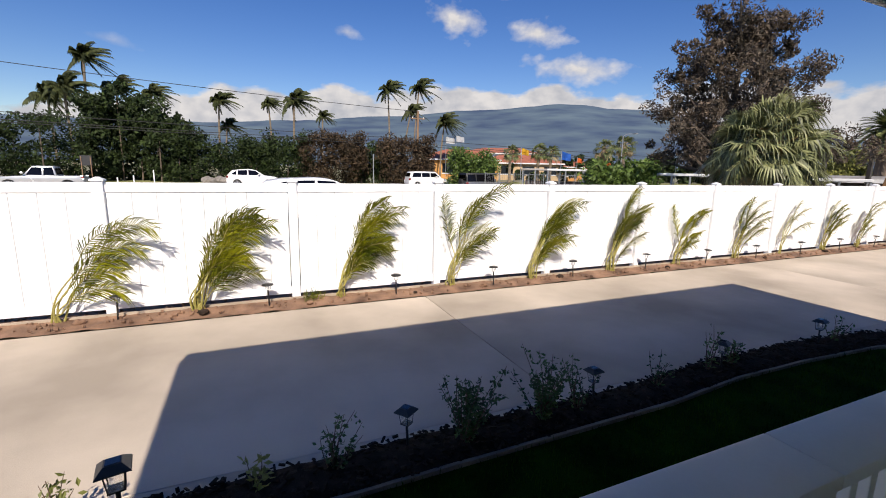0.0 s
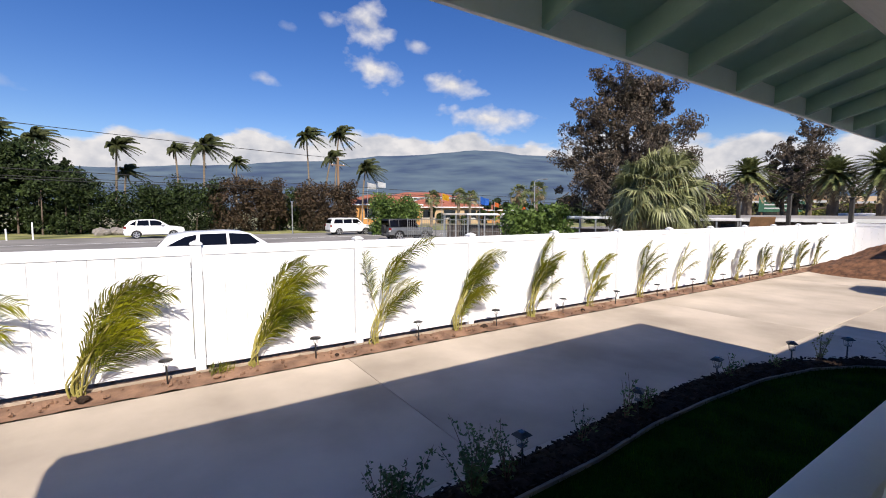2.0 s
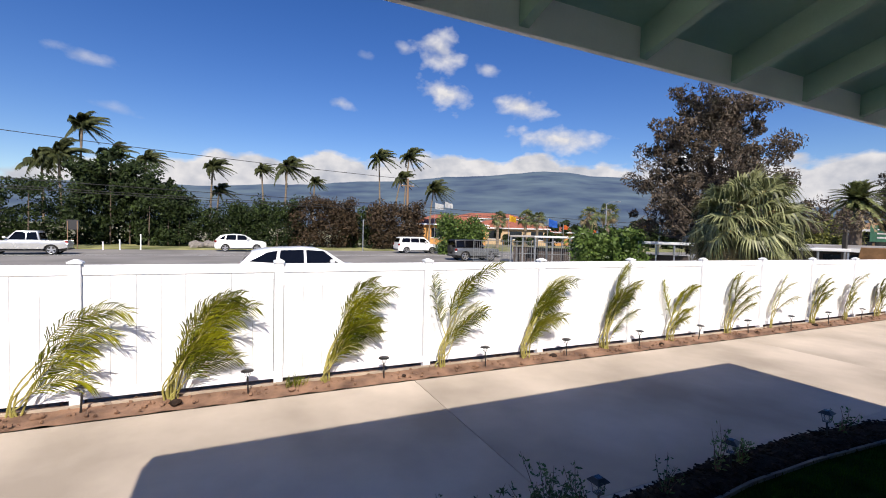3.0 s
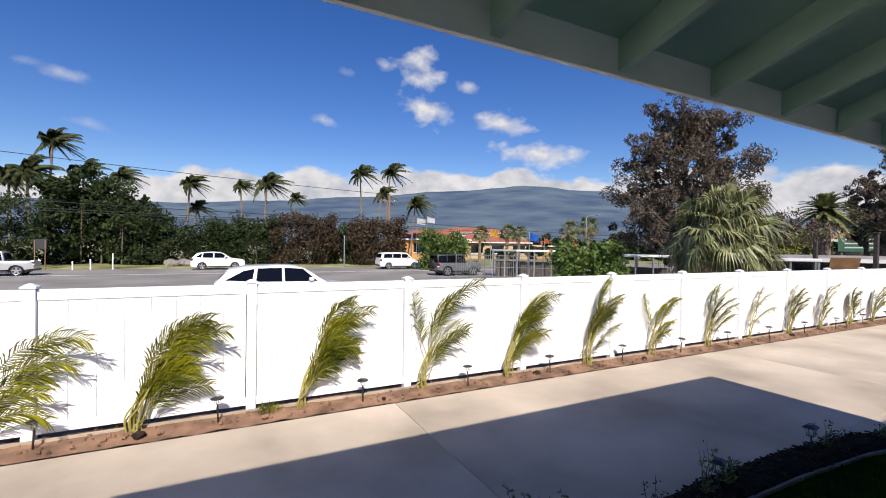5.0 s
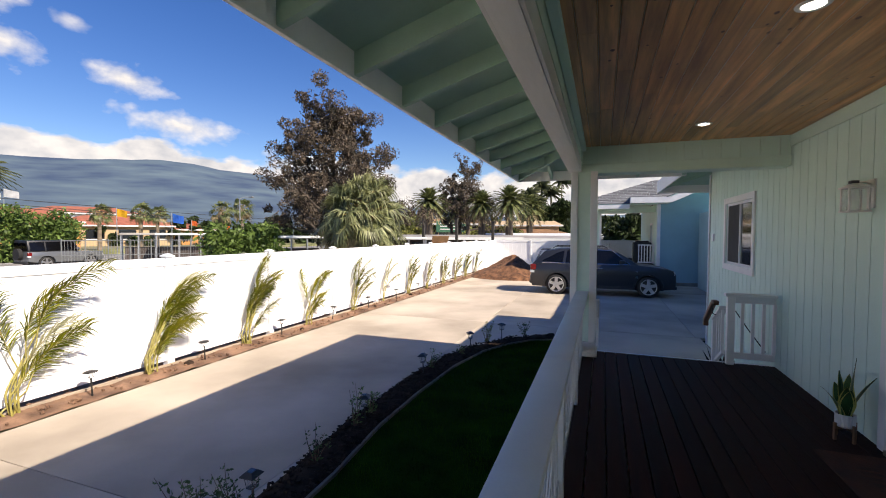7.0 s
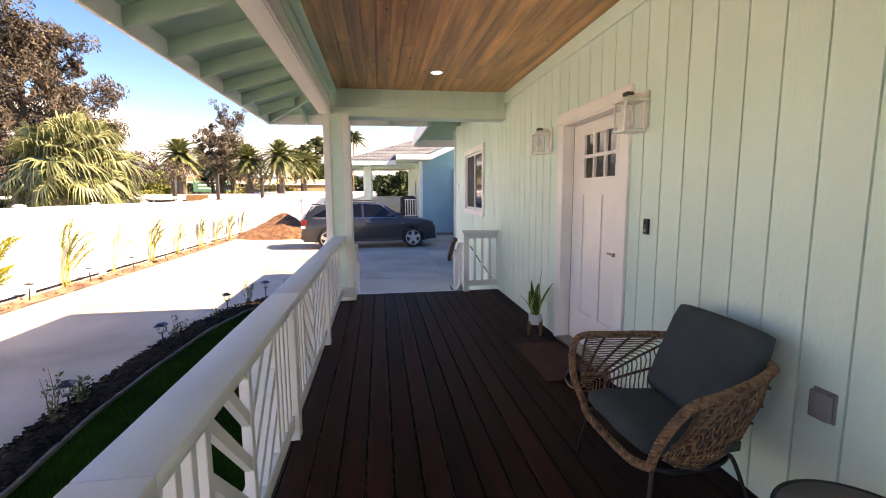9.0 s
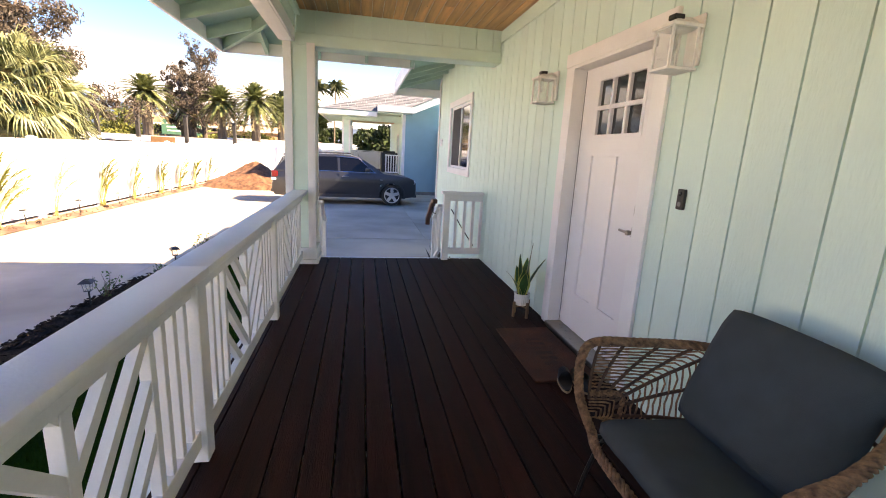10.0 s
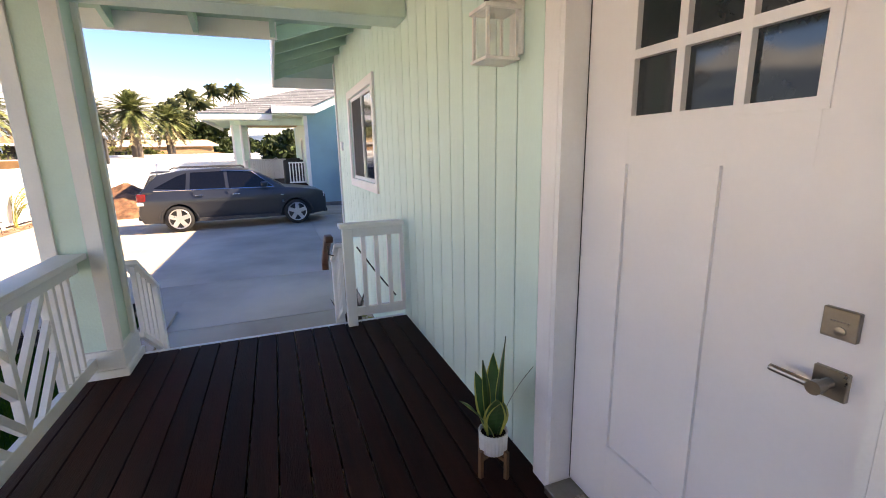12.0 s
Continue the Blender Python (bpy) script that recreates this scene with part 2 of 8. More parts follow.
def smooth(bm, on=True):
    for f in bm.faces:
        f.smooth = on
    return bm


def part(name, bm, material, parent=None, label="", smooth_by=None):
    me = bpy.data.meshes.new(name)
    if smooth_by is not None:
        for f in bm.faces:
            f.smooth = True
        for e in bm.edges:
            if len(e.link_faces) == 2 and e.calc_face_angle(0) > radians(smooth_by):
                e.smooth = False
    bm.to_mesh(me)
    bm.free()
    me.materials.append(material)
    ob = new(name, me)
    ob.parent = parent
    if label:
        tagged(ob, label)
    return ob


def B():
    return bmesh.new()


def thing(name, m, label, category, group="", kind=""):
    ob = new(name)
    ob.matrix_world = m
    return tagged(ob, label, category, group, kind)


def piece(name, me, parent, m):
    ob = new(name, me)
    ob.parent = parent
    ob.matrix_basis = m
    return ob


GZ = -0.62                 # driveway level; the porch floor is at 0
WALL = 2.20                # face of the siding
Y0, Y1 = -0.98, 6.65       # ends of the porch floor
HOUSE_END = 10.45

# ---- ground ----
g = B()
for x0, x1, y0, y1 in ((-3000, 3000, -3000, 3000),):
    n = 24
    grid = [[g.verts.new((x0 + (x1 - x0) * i / n, y0 + (y1 - y0) * j / n, GZ - 0.10)) for j in range(n + 1)] for i in range(n + 1)]
    for i in range(n):
        for j in range(n):
            g.faces.new((grid[i][j], grid[i + 1][j], grid[i + 1][j + 1], grid[i][j + 1]))
tagged(part("ground", g, EARTH), "pale dry earth and scrub ground reaching the horizon", "ground", kind="structure")

road = part("road", box(B(), -50.0, -11.0, -220, 220, GZ - 0.12, GZ - 0.06), ASPHALT)
tagged(road, "grey worn asphalt road and parking apron behind the fence", "road", kind="structure")
verge = part("verge", box(B(), -64.0, -50.0, -220, 220, GZ - 0.12, GZ + 0.02), VERGE)
tagged(verge, "dry green grass verge along the far side of the road", "grass verge", kind="structure")
lines = part("road_marking", box(B(), -41.1, -40.95, -150, 150, GZ - 0.07, GZ - 0.055), WHITE)
tagged(lines, "faded white line painted along the asphalt road", "road marking", kind="structure")

# driveway of cast slabs, joints left open between them
drive = thing("driveway", Matrix(), "pale beige broom-finished concrete driveway in cast slabs", "driveway", kind="structure")
base = part("base", box(B(), -6.33, 14.0, -9.0, 30.0, GZ - 0.09, GZ - 0.062), MULCH, drive)
xs, ys = (-6.32, -2.75, 2.1, 8.0, 14.0), (-9.0, 2.55, 11.05, 19.0, 30.0)
for i in range(4):
    for j in range(4):
        if i > 0 and ys[j + 1] <= 11.1:
            continue
        s = B()
        box(s, xs[i] + 0.004, xs[i + 1] - 0.004, ys[j] + 0.004, ys[j + 1] - 0.004, GZ - 0.06, GZ)
        bevel(s, 0.004)
        part("slab", s, CONCRETE, drive)

# ---- planting strip along the fence ----
random.seed(4)
strip = B()
n, k = 260, 5
rows_ = []
for i in range(n + 1):
    y = -9 + 39 * i / n
    rows_.append([strip.verts.new((-6.32 - 0.88 * j / k, y, GZ + 0.012 + 0.05 * math.sin(math.pi * j / k) * (0.7 + 0.6 * noise.noise((y * 0.8, j, 3))) + 0.03 * noise.noise((y * 4, j * 2, 0)))) for j in range(k + 1)])
for i in range(n):
    for j in range(k):
        strip.faces.new((rows_[i][j], rows_[i][j + 1], rows_[i + 1][j + 1], rows_[i + 1][j]))
for i in range(900):
    x, y, r = -6.36 - random.random() * 0.75, random.uniform(-4, 26), random.uniform(0.006, 0.02)
    box(strip, -r, r, -r, r, -r, r, pose(x, y, GZ + 0.05, random.uniform(0, 90), random.uniform(0, 90), 0))
tagged(part("planting_strip", strip, DIRT), "red-brown dirt planting strip along the white fence", "planting bed", kind="structure")

# ---- porch floor ----
deck = thing("deck", Matrix(), "dark brown composite porch deck with narrow gaps between boards", "deck floor", kind="structure")
bm = B()
for y in [Y0 + 0.1 + 0.4 * i for i in range(19)]:
    box(bm, -0.27, WALL - 0.03, y, y + 0.045, -0.24, -0.03)
part("joists", bm, GRAINED, deck)
bm = box(B(), -0.31, -0.27, Y0, Y1, -0.28, -0.026)
box(bm, -0.27, WALL - 0.02, Y1 - 0.02, Y1 + 0.02, -0.28, -0.002)
box(bm, -0.27, WALL - 0.02, Y0 - 0.02, Y0 + 0.02, -0.28, -0.002)
part("rim_board", bm, WHITE, deck)
bm = B()
box(bm, -0.30, -0.275, Y0, Y1, GZ - 0.05, -0.281)
part("skirting", bm, WHITE, deck)
bd = box(B(), 0.003, 0.143, Y0, Y1 - 0.025, -0.026, 0)
bevel(bd, 0.004)
me = bpy.data.meshes.new("board")
bd.to_mesh(me)
bd.free()
me.materials.append(DECK)
for i in range(-2, 15):
    piece("board", me, deck, pose(0.02 + 0.146 * i, 0, 0))

# ---- walls ----
def siding(name, label, lo, hi, z0, z1, holes, along, face, into, material, pitch=0.203, thick=0.016, body=0.12):
    """A wall of grooved upright boards on a solid core, cut round its openings (lo, hi, z0, z1). along: 'y' or 'x'; into: the way in, +1 or -1."""
    wall = thing(name, Matrix(), label, "wall", kind="structure")

    def block(bm, a, b, c, d, near, far):
        n0, n1 = sorted((face + into * near, face + into * far))
        box(bm, n0, n1, a, b, c, d) if along == "y" else box(bm, a, b, n0, n1, c, d)

    core = B()
    cuts = sorted({lo, hi, *[h[0] for h in holes], *[h[1] for h in holes]})
    for a, b in zip(cuts, cuts[1:]):
        spans, z = [], z0
        for h in sorted((h for h in holes if h[0] <= a and h[1] >= b), key=lambda h: h[2]):
            spans.append((z, h[2]))
            z = h[3]
        spans.append((z, z1))
        for c, d in spans:
            if d - c > 0.01:
                block(core, a, b, c, d, thick - 0.003, body)
    part("core", core, material, wall)
    y = lo
    while y < hi - 0.01:
        a, b = y, min(y + pitch, hi)
        e0, e1 = a + 0.005, b - 0.005
        pieces = [(e0, e1)]
        for h in holes:
            nxt = []
            for p, q in pieces:
                nxt += [(p, min(q, h[0])), (max(p, h[0]), min(q, h[1])), (max(p, h[1]), q)]
            pieces = [(p, q) for p, q in nxt if q - p > 0.004]
        for p, q in pieces:
            z, spans = z0, []
            for h in sorted((h for h in holes if h[0] <= p and h[1] >= q), key=lambda h: h[2]):
                spans.append((z, h[2]))
                z = h[3]
            spans.append((z, z1))
            for c, d in spans:
                if d - c > 0.01:
                    s = B()
                    block(s, p, q, c, d, 0.0, thick)
                    part("siding_board", s, material, wall)
        y += pitch
    return wall


DOOR = (3.228, 4.225, 0.045, 2.095)          # the opening for the slab
OPEN = (3.198, 4.26, 0.0, 2.13)
WIN = (7.62, 9.12, 1.17, 2.22)
siding("wall_front", "pale mint green grooved wood siding of the house front", -2.575, HOUSE_END, GZ + 0.02, 3.0, [OPEN, WIN], "y", WALL, 1, MINT, 0.205)
siding("wall_end", "pale mint green grooved wood siding of the house end", WALL + 0.0, 12.0, GZ + 0.02, 3.0, [], "x", HOUSE_END, -1, MINT)
ROOM = mat("interior_plaster", (0.5, 0.48, 0.44), 0.8, var=0.06)
inner = B()
box(inner, 11.8, 12.0, -2.6, HOUSE_END - 0.14, GZ, 3.0)
box(inner, WALL, 12.0, -2.75, -2.6, GZ, 3.0)
box(inner, WALL + 0.14, 11.8, -2.6, HOUSE_END - 0.14, -0.05, 0.0)
tagged(part("wall_back", inner, ROOM), "plain pale inner walls and floor of the house", "wall", kind="structure")
tagged(part("corner_trim", box(B(), WALL - 0.022, WALL - 0.002, HOUSE_END - 0.09, HOUSE_END + 0.002, GZ + 0.02, 2.9), WHITE), "white corner board at the end of the siding", "trim", kind="structure")
tagged(part("foundation", box(B(), WALL - 0.01, WALL + 0.13, -2.6, HOUSE_END, GZ - 0.08, GZ + 0.018), CONC_EDGE), "low grey concrete footing under the siding", "foundation", kind="structure")

# crown board under the ceiling
bm = box(B(), WALL - 0.022, WALL - 0.002, Y0, 6.28, 2.72, 2.855)
bevel(bm, 0.003)
tagged(part("crown_trim", bm, MINT_TRIM), "flat mint frieze board between siding and ceiling", "trim", kind="structure")

# ---- beams and post ----
def beam(name, x0, x1, y0, y1, z0, z1, along, label):
    ob = thing(name, Matrix(), label, "beam", kind="structure")
    part("core", box(B(), x0 + 0.012, x1 - 0.012, y0 + 0.012, y1 - 0.012, z0 + 0.006, z1), MINT_TRIM, ob)
    bm = B()
    if along == "y":
        box(bm, x0, x0 + 0.02, y0, y1, z0, z0 + 0.13)
        box(bm, x1 - 0.02, x1, y0, y1, z0, z0 + 0.13)
        box(bm, x0 + 0.0205, x1 - 0.0205, y0, y1, z0 - 0.004, z0 + 0.02)
    else:
        box(bm, x0, x1, y0, y0 + 0.02, z0, z0 + 0.12)
        box(bm, x0, x1, y1 - 0.02, y1, z0, z0 + 0.12)
        box(bm, x0, x1, y0 + 0.0205, y1 - 0.0205, z0 - 0.004, z0 + 0.02)
    bevel(bm, 0.002)
    part("lower_board", bm, GRAINED if along == "y" else MINT_TRIM, ob)
    if along == "x":
        x = x0 + 0.02
        while x < x1 - 0.1:
            s = box(B(), x, min(x + 0.192, x1 - 0.01), y0 - 0.002, y0 + 0.0115, z0 + 0.125, z1 - 0.03)
            part("panel", s, MINT, ob)
            x += 0.203
    else:
        part("upper_board", box(B(), x1 - 0.0125, x1 - 0.004, y0, y1, z0 + 0.16, z1 - 0.03), MINT_TRIM, ob)
    return ob


beam("beam_front", -0.34, -0.17, -0.9, 6.28, 2.53, 2.97, "y", "long pale painted porch beam over the railing")
beam("beam_end", -0.168, WALL - 0.004, 6.28, 6.58, 2.50, 2.97, "x", "pale mint painted porch beam across the steps")
beam("beam_near", -0.168, WALL - 0.004, -0.98, -0.7, 2.50, 2.97, "x", "pale mint painted porch beam at the closed end")


def column(name, x, y, label, dy=0.13):
    ob = thing(name, pose(x, y, 0), label, "porch post", kind="structure")
    part("shaft", box(B(), -0.135, 0.135, -dy, dy, 0.10, 2.53), MINT_TRIM, ob)
    for sx in (-1, 1):
        for sy in (-1, 1):
            bm = B()
            xa, xb = sorted((sx * 0.172, sx * 0.082))
            ya, yb = sorted((sy * (dy + 0.022), sy * (dy + 0.0005)))
            box(bm, xa, xb, ya, yb, 0.20, 2.528)
            ya, yb = sorted((sy * dy, sy * (dy - 0.022)))
            xa, xb = sorted((sx * 0.172, sx * 0.1355))
            box(bm, xa, xb, ya, yb, 0.20, 2.528)
            bevel(bm, 0.003)
            part("corner_board", bm, WHITE, ob)
    bm = box(B(), -0.178, 0.178, -dy - 0.028, dy + 0.028, 0.06, 0.198)
    bevel(bm, 0.004)
    part("base_trim", bm, WHITE, ob)
    bm = box(B(), -0.195, 0.195, -dy - 0.045, dy + 0.045, 0.0, 0.058)
    bevel(bm, 0.004)
    part("base_block", bm, WHITE, ob)
    return ob


column("porch_post_1", -0.13, 6.462, "square mint and white boxed porch post beside the steps", 0.162)
column("porch_post_2", -0.13, -0.84, "square mint and white boxed porch post at the porch end")

# ---- plank ceiling, one mesh ----
random.seed(7)
bm = B()
x = -0.165
while x < WALL - 0.01:
    w = 0.118
    y = Y0 + 0.28
    while y < 6.2:
        e = min(6.278, y + random.uniform(1.6, 4.2))
        if 6.278 - e < 0.5:
            e = 6.278
        zz = 2.857 + random.uniform(0, 0.0015)
        xe = min(x + w - 0.003, WALL - 0.002)
        v = [bm.verts.new(p) for p in ((x + 0.006, y, zz), (xe - 0.006, y, zz), (xe, y, zz + 0.007), (x, y, zz + 0.007),
                                       (x + 0.006, e - 0.002, zz), (xe - 0.006, e - 0.002, zz), (xe, e - 0.002, zz + 0.007), (x, e - 0.002, zz + 0.007))]
        for f in ((0, 4, 5, 1), (1, 5, 6, 2), (3, 7, 4, 0), (0, 1, 2, 3), (7, 6, 5, 4)):
            bm.faces.new([v[i] for i in f])
        y = e
    x += w
ceil = tagged(part("ceiling", bm, CEDAR), "warm brown stained cedar tongue-and-groove porch ceiling", "ceiling", kind="structure")
bm = B()
for i in range(90):
    x, y, r = random.uniform(0.1, 2.1), random.uniform(-0.5, 6.2), random.uniform(0.006, 0.015)
    ring = [bm.verts.new((x + r * math.cos(a), y + 1.5 * r * math.sin(a), 2.8563)) for a in (k * math.pi / 4 for k in range(8))]
    bm.faces.new(ring[::-1])
tagged(part("ceiling_knots", bm, CEDAR_KNOT), "dark knots in the cedar ceiling", "ceiling", kind="structure")
tagged(part("ceiling_trim", bevel(box(B(), -0.168, -0.11, -0.7, 6.278, 2.80, 2.856), 0.003), MINT_TRIM), "mint trim strip between beam and ceiling", "trim", kind="structure")
tagged(part("ceiling_deck", box(B(), -0.165, WALL, Y0, 6.28, 2.868, 2.90), GRAINED), "plain boards above the porch ceiling", "ceiling", kind="structure")

# ---- roof ----
EX, EY0, EY1, EZ = -1.25, -1.86, 7.55, 2.57      # eave edge of the porch and the lower edge of its fascia
SL = 0.30
RUN = 3.6


def roof_plane(bm, a, b, c, d, t=0.05):
    lo = [bm.verts.new(p) for p in (a, b, c, d)]
    hi = [bm.verts.new((p[0], p[1], p[2] + t)) for p in (a, b, c, d)]
    bm.faces.new(lo[::-1])
    bm.faces.new(hi)
    for i in range(4):
        bm.faces.new((lo[i], lo[(i + 1) % 4], hi[(i + 1) % 4], hi[i]))


roof = thing("porch_roof", Matrix(), "porch roof with open mint eaves, exposed rafters and white fascia", "roof", kind="structure")
bm = B()
zt = EZ + 0.155
roof_plane(bm, (EX, EY0, zt), (EX, EY1, zt), (EX + RUN, EY1 - RUN, zt + SL * RUN), (EX + RUN, EY0 + RUN, zt + SL * RUN))
roof_plane(bm, (EX, EY1, zt), (WALL + 2.0, EY1, zt), (WALL + 2.0, EY1 - RUN, zt + SL * RUN), (EX + RUN, EY1 - RUN, zt + SL * RUN))
roof_plane(bm, (WALL + 2.0, EY0, zt), (EX, EY0, zt), (EX + RUN, EY0 + RUN, zt + SL * RUN), (WALL + 2.0, EY0 + RUN, zt + SL * RUN))
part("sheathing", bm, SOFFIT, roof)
bm = box(B(), EX - 0.03, EX, EY0 - 0.03, EY1 + 0.03, EZ, zt + 0.07)
box(bm, EX, 1.30, EY1, EY1 + 0.03, EZ, zt + 0.07)
box(bm, EX, 1.30, EY0 - 0.03, EY0, EZ, zt + 0.07)
bevel(bm, 0.003)
part("fascia", bm, WHITE, roof)


def rafter(x0, y0, x1, y1, w=0.045, h=0.135, level=False):
    """A rafter from the eave inwards, its top on the sheathing."""
    d = Vector((x1 - x0, y1 - y0, 0))
    s = Vector((-d.y, d.x, 0)).normalized() * (w / 2)

    def top(p):
        return zt + SL * min(p[0] - EX, EY1 - p[1], p[1] - EY0) - 0.003
    bm = B()
    v = []
    for p in ((x0, y0), (x1, y1)):
        for q in (-s, s):
            for dz in (0, -h):
                v.append(bm.verts.new((p[0] + q.x, p[1] + q.y, top(p) + dz)))
    for f in ((0, 1, 3, 2), (4, 6, 7, 5), (0, 2, 6, 4), (1, 5, 7, 3), (0, 4, 5, 1), (2, 3, 7, 6)):
        bm.faces.new([v[i] for i in f])
    bmesh.ops.recalc_face_normals(bm, faces=bm.faces)
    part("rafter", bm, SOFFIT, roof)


y = 2.24 - 0.645 * 4
while y < 6.4:
    rafter(EX + 0.002, y, 0.03, y)
    y += 0.645
for x in (-0.02, 0.62, 1.26):
    rafter(x, EY1 - 0.002, x, 6.45)
    rafter(x, EY0 + 0.002, x, -0.85)
rafter(EX + 0.004, EY1 - 0.004, -0.02, EY1 - 1.23, w=0.05)
rafter(EX + 0.004, EY0 + 0.004, -0.02, EY0 + 1.23, w=0.05)
rafter(-0.70, EY1 - 0.002, -0.70, EY1 - 0.5)
rafter(EX + 0.002, 6.9, -0.75, 6.9)

main = thing("main_roof", Matrix(), "main house roof with grey shingles, mint eaves and white fascia", "roof", kind="structure")
MX, MY1, MZ = 1.28, 11.0, 2.60
bm = B()
mt = MZ + 0.17
R2 = 4.8
HX = 2.45 - MX
roof_plane(bm, (MX, EY1, mt), (MX, MY1, mt), (2.45, MY1 - HX, mt + 0.36 * HX), (2.45, EY1, mt + 0.36 * HX))
roof_plane(bm, (2.45, -3.2 + HX, mt + 0.36 * HX), (2.45, MY1 - HX, mt + 0.36 * HX), (MX + R2, MY1 - R2, mt + 0.36 * R2), (MX + R2, -3.2 + R2, mt + 0.36 * R2))
roof_plane(bm, (MX, MY1, mt), (MX + 11.6, MY1, mt), (MX + 11.6 - R2, MY1 - R2, mt + 0.36 * R2), (MX + R2, MY1 - R2, mt + 0.36 * R2))
roof_plane(bm, (MX + 11.6, -3.2, mt), (2.45, -3.2, mt), (MX + R2, -3.2 + R2, mt + 0.36 * R2), (MX + 11.6 - R2, -3.2 + R2, mt + 0.36 * R2))
roof_plane(bm, (MX + 11.6, MY1, mt), (MX + 11.6, -3.2, mt), (MX + 11.6 - R2, -3.2 + R2, mt + 0.36 * R2), (MX + 11.6 - R2, MY1 - R2, mt + 0.36 * R2))
roof_plane(bm, (MX + R2, -3.2 + R2, mt + 0.36 * R2), (MX + R2, MY1 - R2, mt + 0.36 * R2), (MX + 11.6 - R2, MY1 - R2, mt + 0.36 * R2), (MX + 11.6 - R2, -3.2 + R2, mt + 0.36 * R2))
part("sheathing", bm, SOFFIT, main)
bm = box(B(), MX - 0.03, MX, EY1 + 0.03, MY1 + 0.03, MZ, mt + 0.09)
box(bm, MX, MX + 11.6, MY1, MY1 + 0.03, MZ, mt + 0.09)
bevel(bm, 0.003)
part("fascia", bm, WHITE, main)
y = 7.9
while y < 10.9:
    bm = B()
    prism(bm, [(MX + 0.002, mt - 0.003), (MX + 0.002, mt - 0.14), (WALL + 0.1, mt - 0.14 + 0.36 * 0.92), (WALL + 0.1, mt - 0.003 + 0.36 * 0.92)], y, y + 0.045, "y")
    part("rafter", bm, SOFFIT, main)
    y += 0.61

# plain block beside the driveway, hidden behind the house, added for the driveway's shade
shade_block = B()
box(shade_block, 4.05, 9.5, 10.5, 18.4, GZ - 0.05, 4.05)
box(shade_block, 4.05, 9.5, 18.4, 21.7, GZ - 0.05, 2.6)
tagged(part("wall_unseen_block", shade_block, BLUE), "plain blue unseen block added behind the house to shade the driveway", "wall", kind="structure")

# ---- white vinyl fence ----
def fence_run(label, start, step, count, turn):
    """Posts at start + i * step, with board panels between them; turn: degrees of the run."""
    run = thing("fence", start @ pose(0, 0, 0, 0, 0, turn), label, "fence", "vinyl fences", "structure")
    post = box(B(), -0.064, 0.064, -0.064, 0.064, GZ - 0.1, 1.262)
    bevel(post, 0.006)
    cap = B()
    lathe_pts = ((0.078, 1.262), (0.078, 1.284), (0.062, 1.292), (0.020, 1.318))
    for (a, z0), (b, z1) in zip(lathe_pts, lathe_pts[1:]):
        lo = [cap.verts.new((sx * a, sy * a, z0)) for sx, sy in ((-1, -1), (1, -1), (1, 1), (-1, 1))]
        hi = [cap.verts.new((sx * b, sy * b, z1)) for sx, sy in ((-1, -1), (1, -1), (1, 1), (-1, 1))]
        for k in range(4):
            cap.faces.new((lo[k], lo[(k + 1) % 4], hi[(k + 1) % 4], hi[k]))
    cap.faces.new(hi)
    n = 8
    w = (step - 0.128 - 0.02) / n
    board = box(B(), -0.011, 0.011, 0.002, w - 0.002, -0.40, 1.115)
    bevel(board, 0.004)
    rail_t = box(B(), -0.025, 0.025, 0.064, step - 0.064, 1.11, 1.245)
    bevel(rail_t, 0.005)
    rail_b = box(B(), -0.025, 0.025, 0.064, step - 0.064, -0.505, -0.395)
    bevel(rail_b, 0.005)
    mesh = {}
    for name, bm in (("post", post), ("cap", cap), ("board", board), ("top_rail", rail_t), ("bottom_rail", rail_b)):
        me = bpy.data.meshes.new(name)
        bm.to_mesh(me)
        bm.free()
        me.materials.append(VINYL)
        mesh[name] = me
    for i in range(count + 1):
        p = piece("post", mesh["post"], run, pose(0, i * step, 0))
        piece("cap", mesh["cap"], p, Matrix())
        if i < count:
            piece("top_rail", mesh["top_rail"], run, pose(0, i * step, 0))
            piece("bottom_rail", mesh["bottom_rail"], run, pose(0, i * step, 0))
            for j in range(n):
                piece("board", mesh["board"], run, pose(0, i * step + 0.074 + w * j, 0))
    return run


fence_run("tall white vinyl privacy fence with capped posts beside the driveway", pose(-6.85, -9.24, 0), 2.44, 16, 0)
fence_run("tall white vinyl privacy fence closing the end of the driveway", pose(-6.85, 29.8, 0), 2.44, 8, -90)
KERB = mat("beige_kerb_concrete", (0.40, 0.32, 0.24), 0.9, var=0.2, scale=2, fine=60, bump=0.4)
kerb = box(B(), -6.775, -6.735, -9.2, 29.7, GZ - 0.1, -0.545)
tagged(part("kerb", kerb, KERB), "low pale concrete kerb under the fence", "kerb", kind="structure")

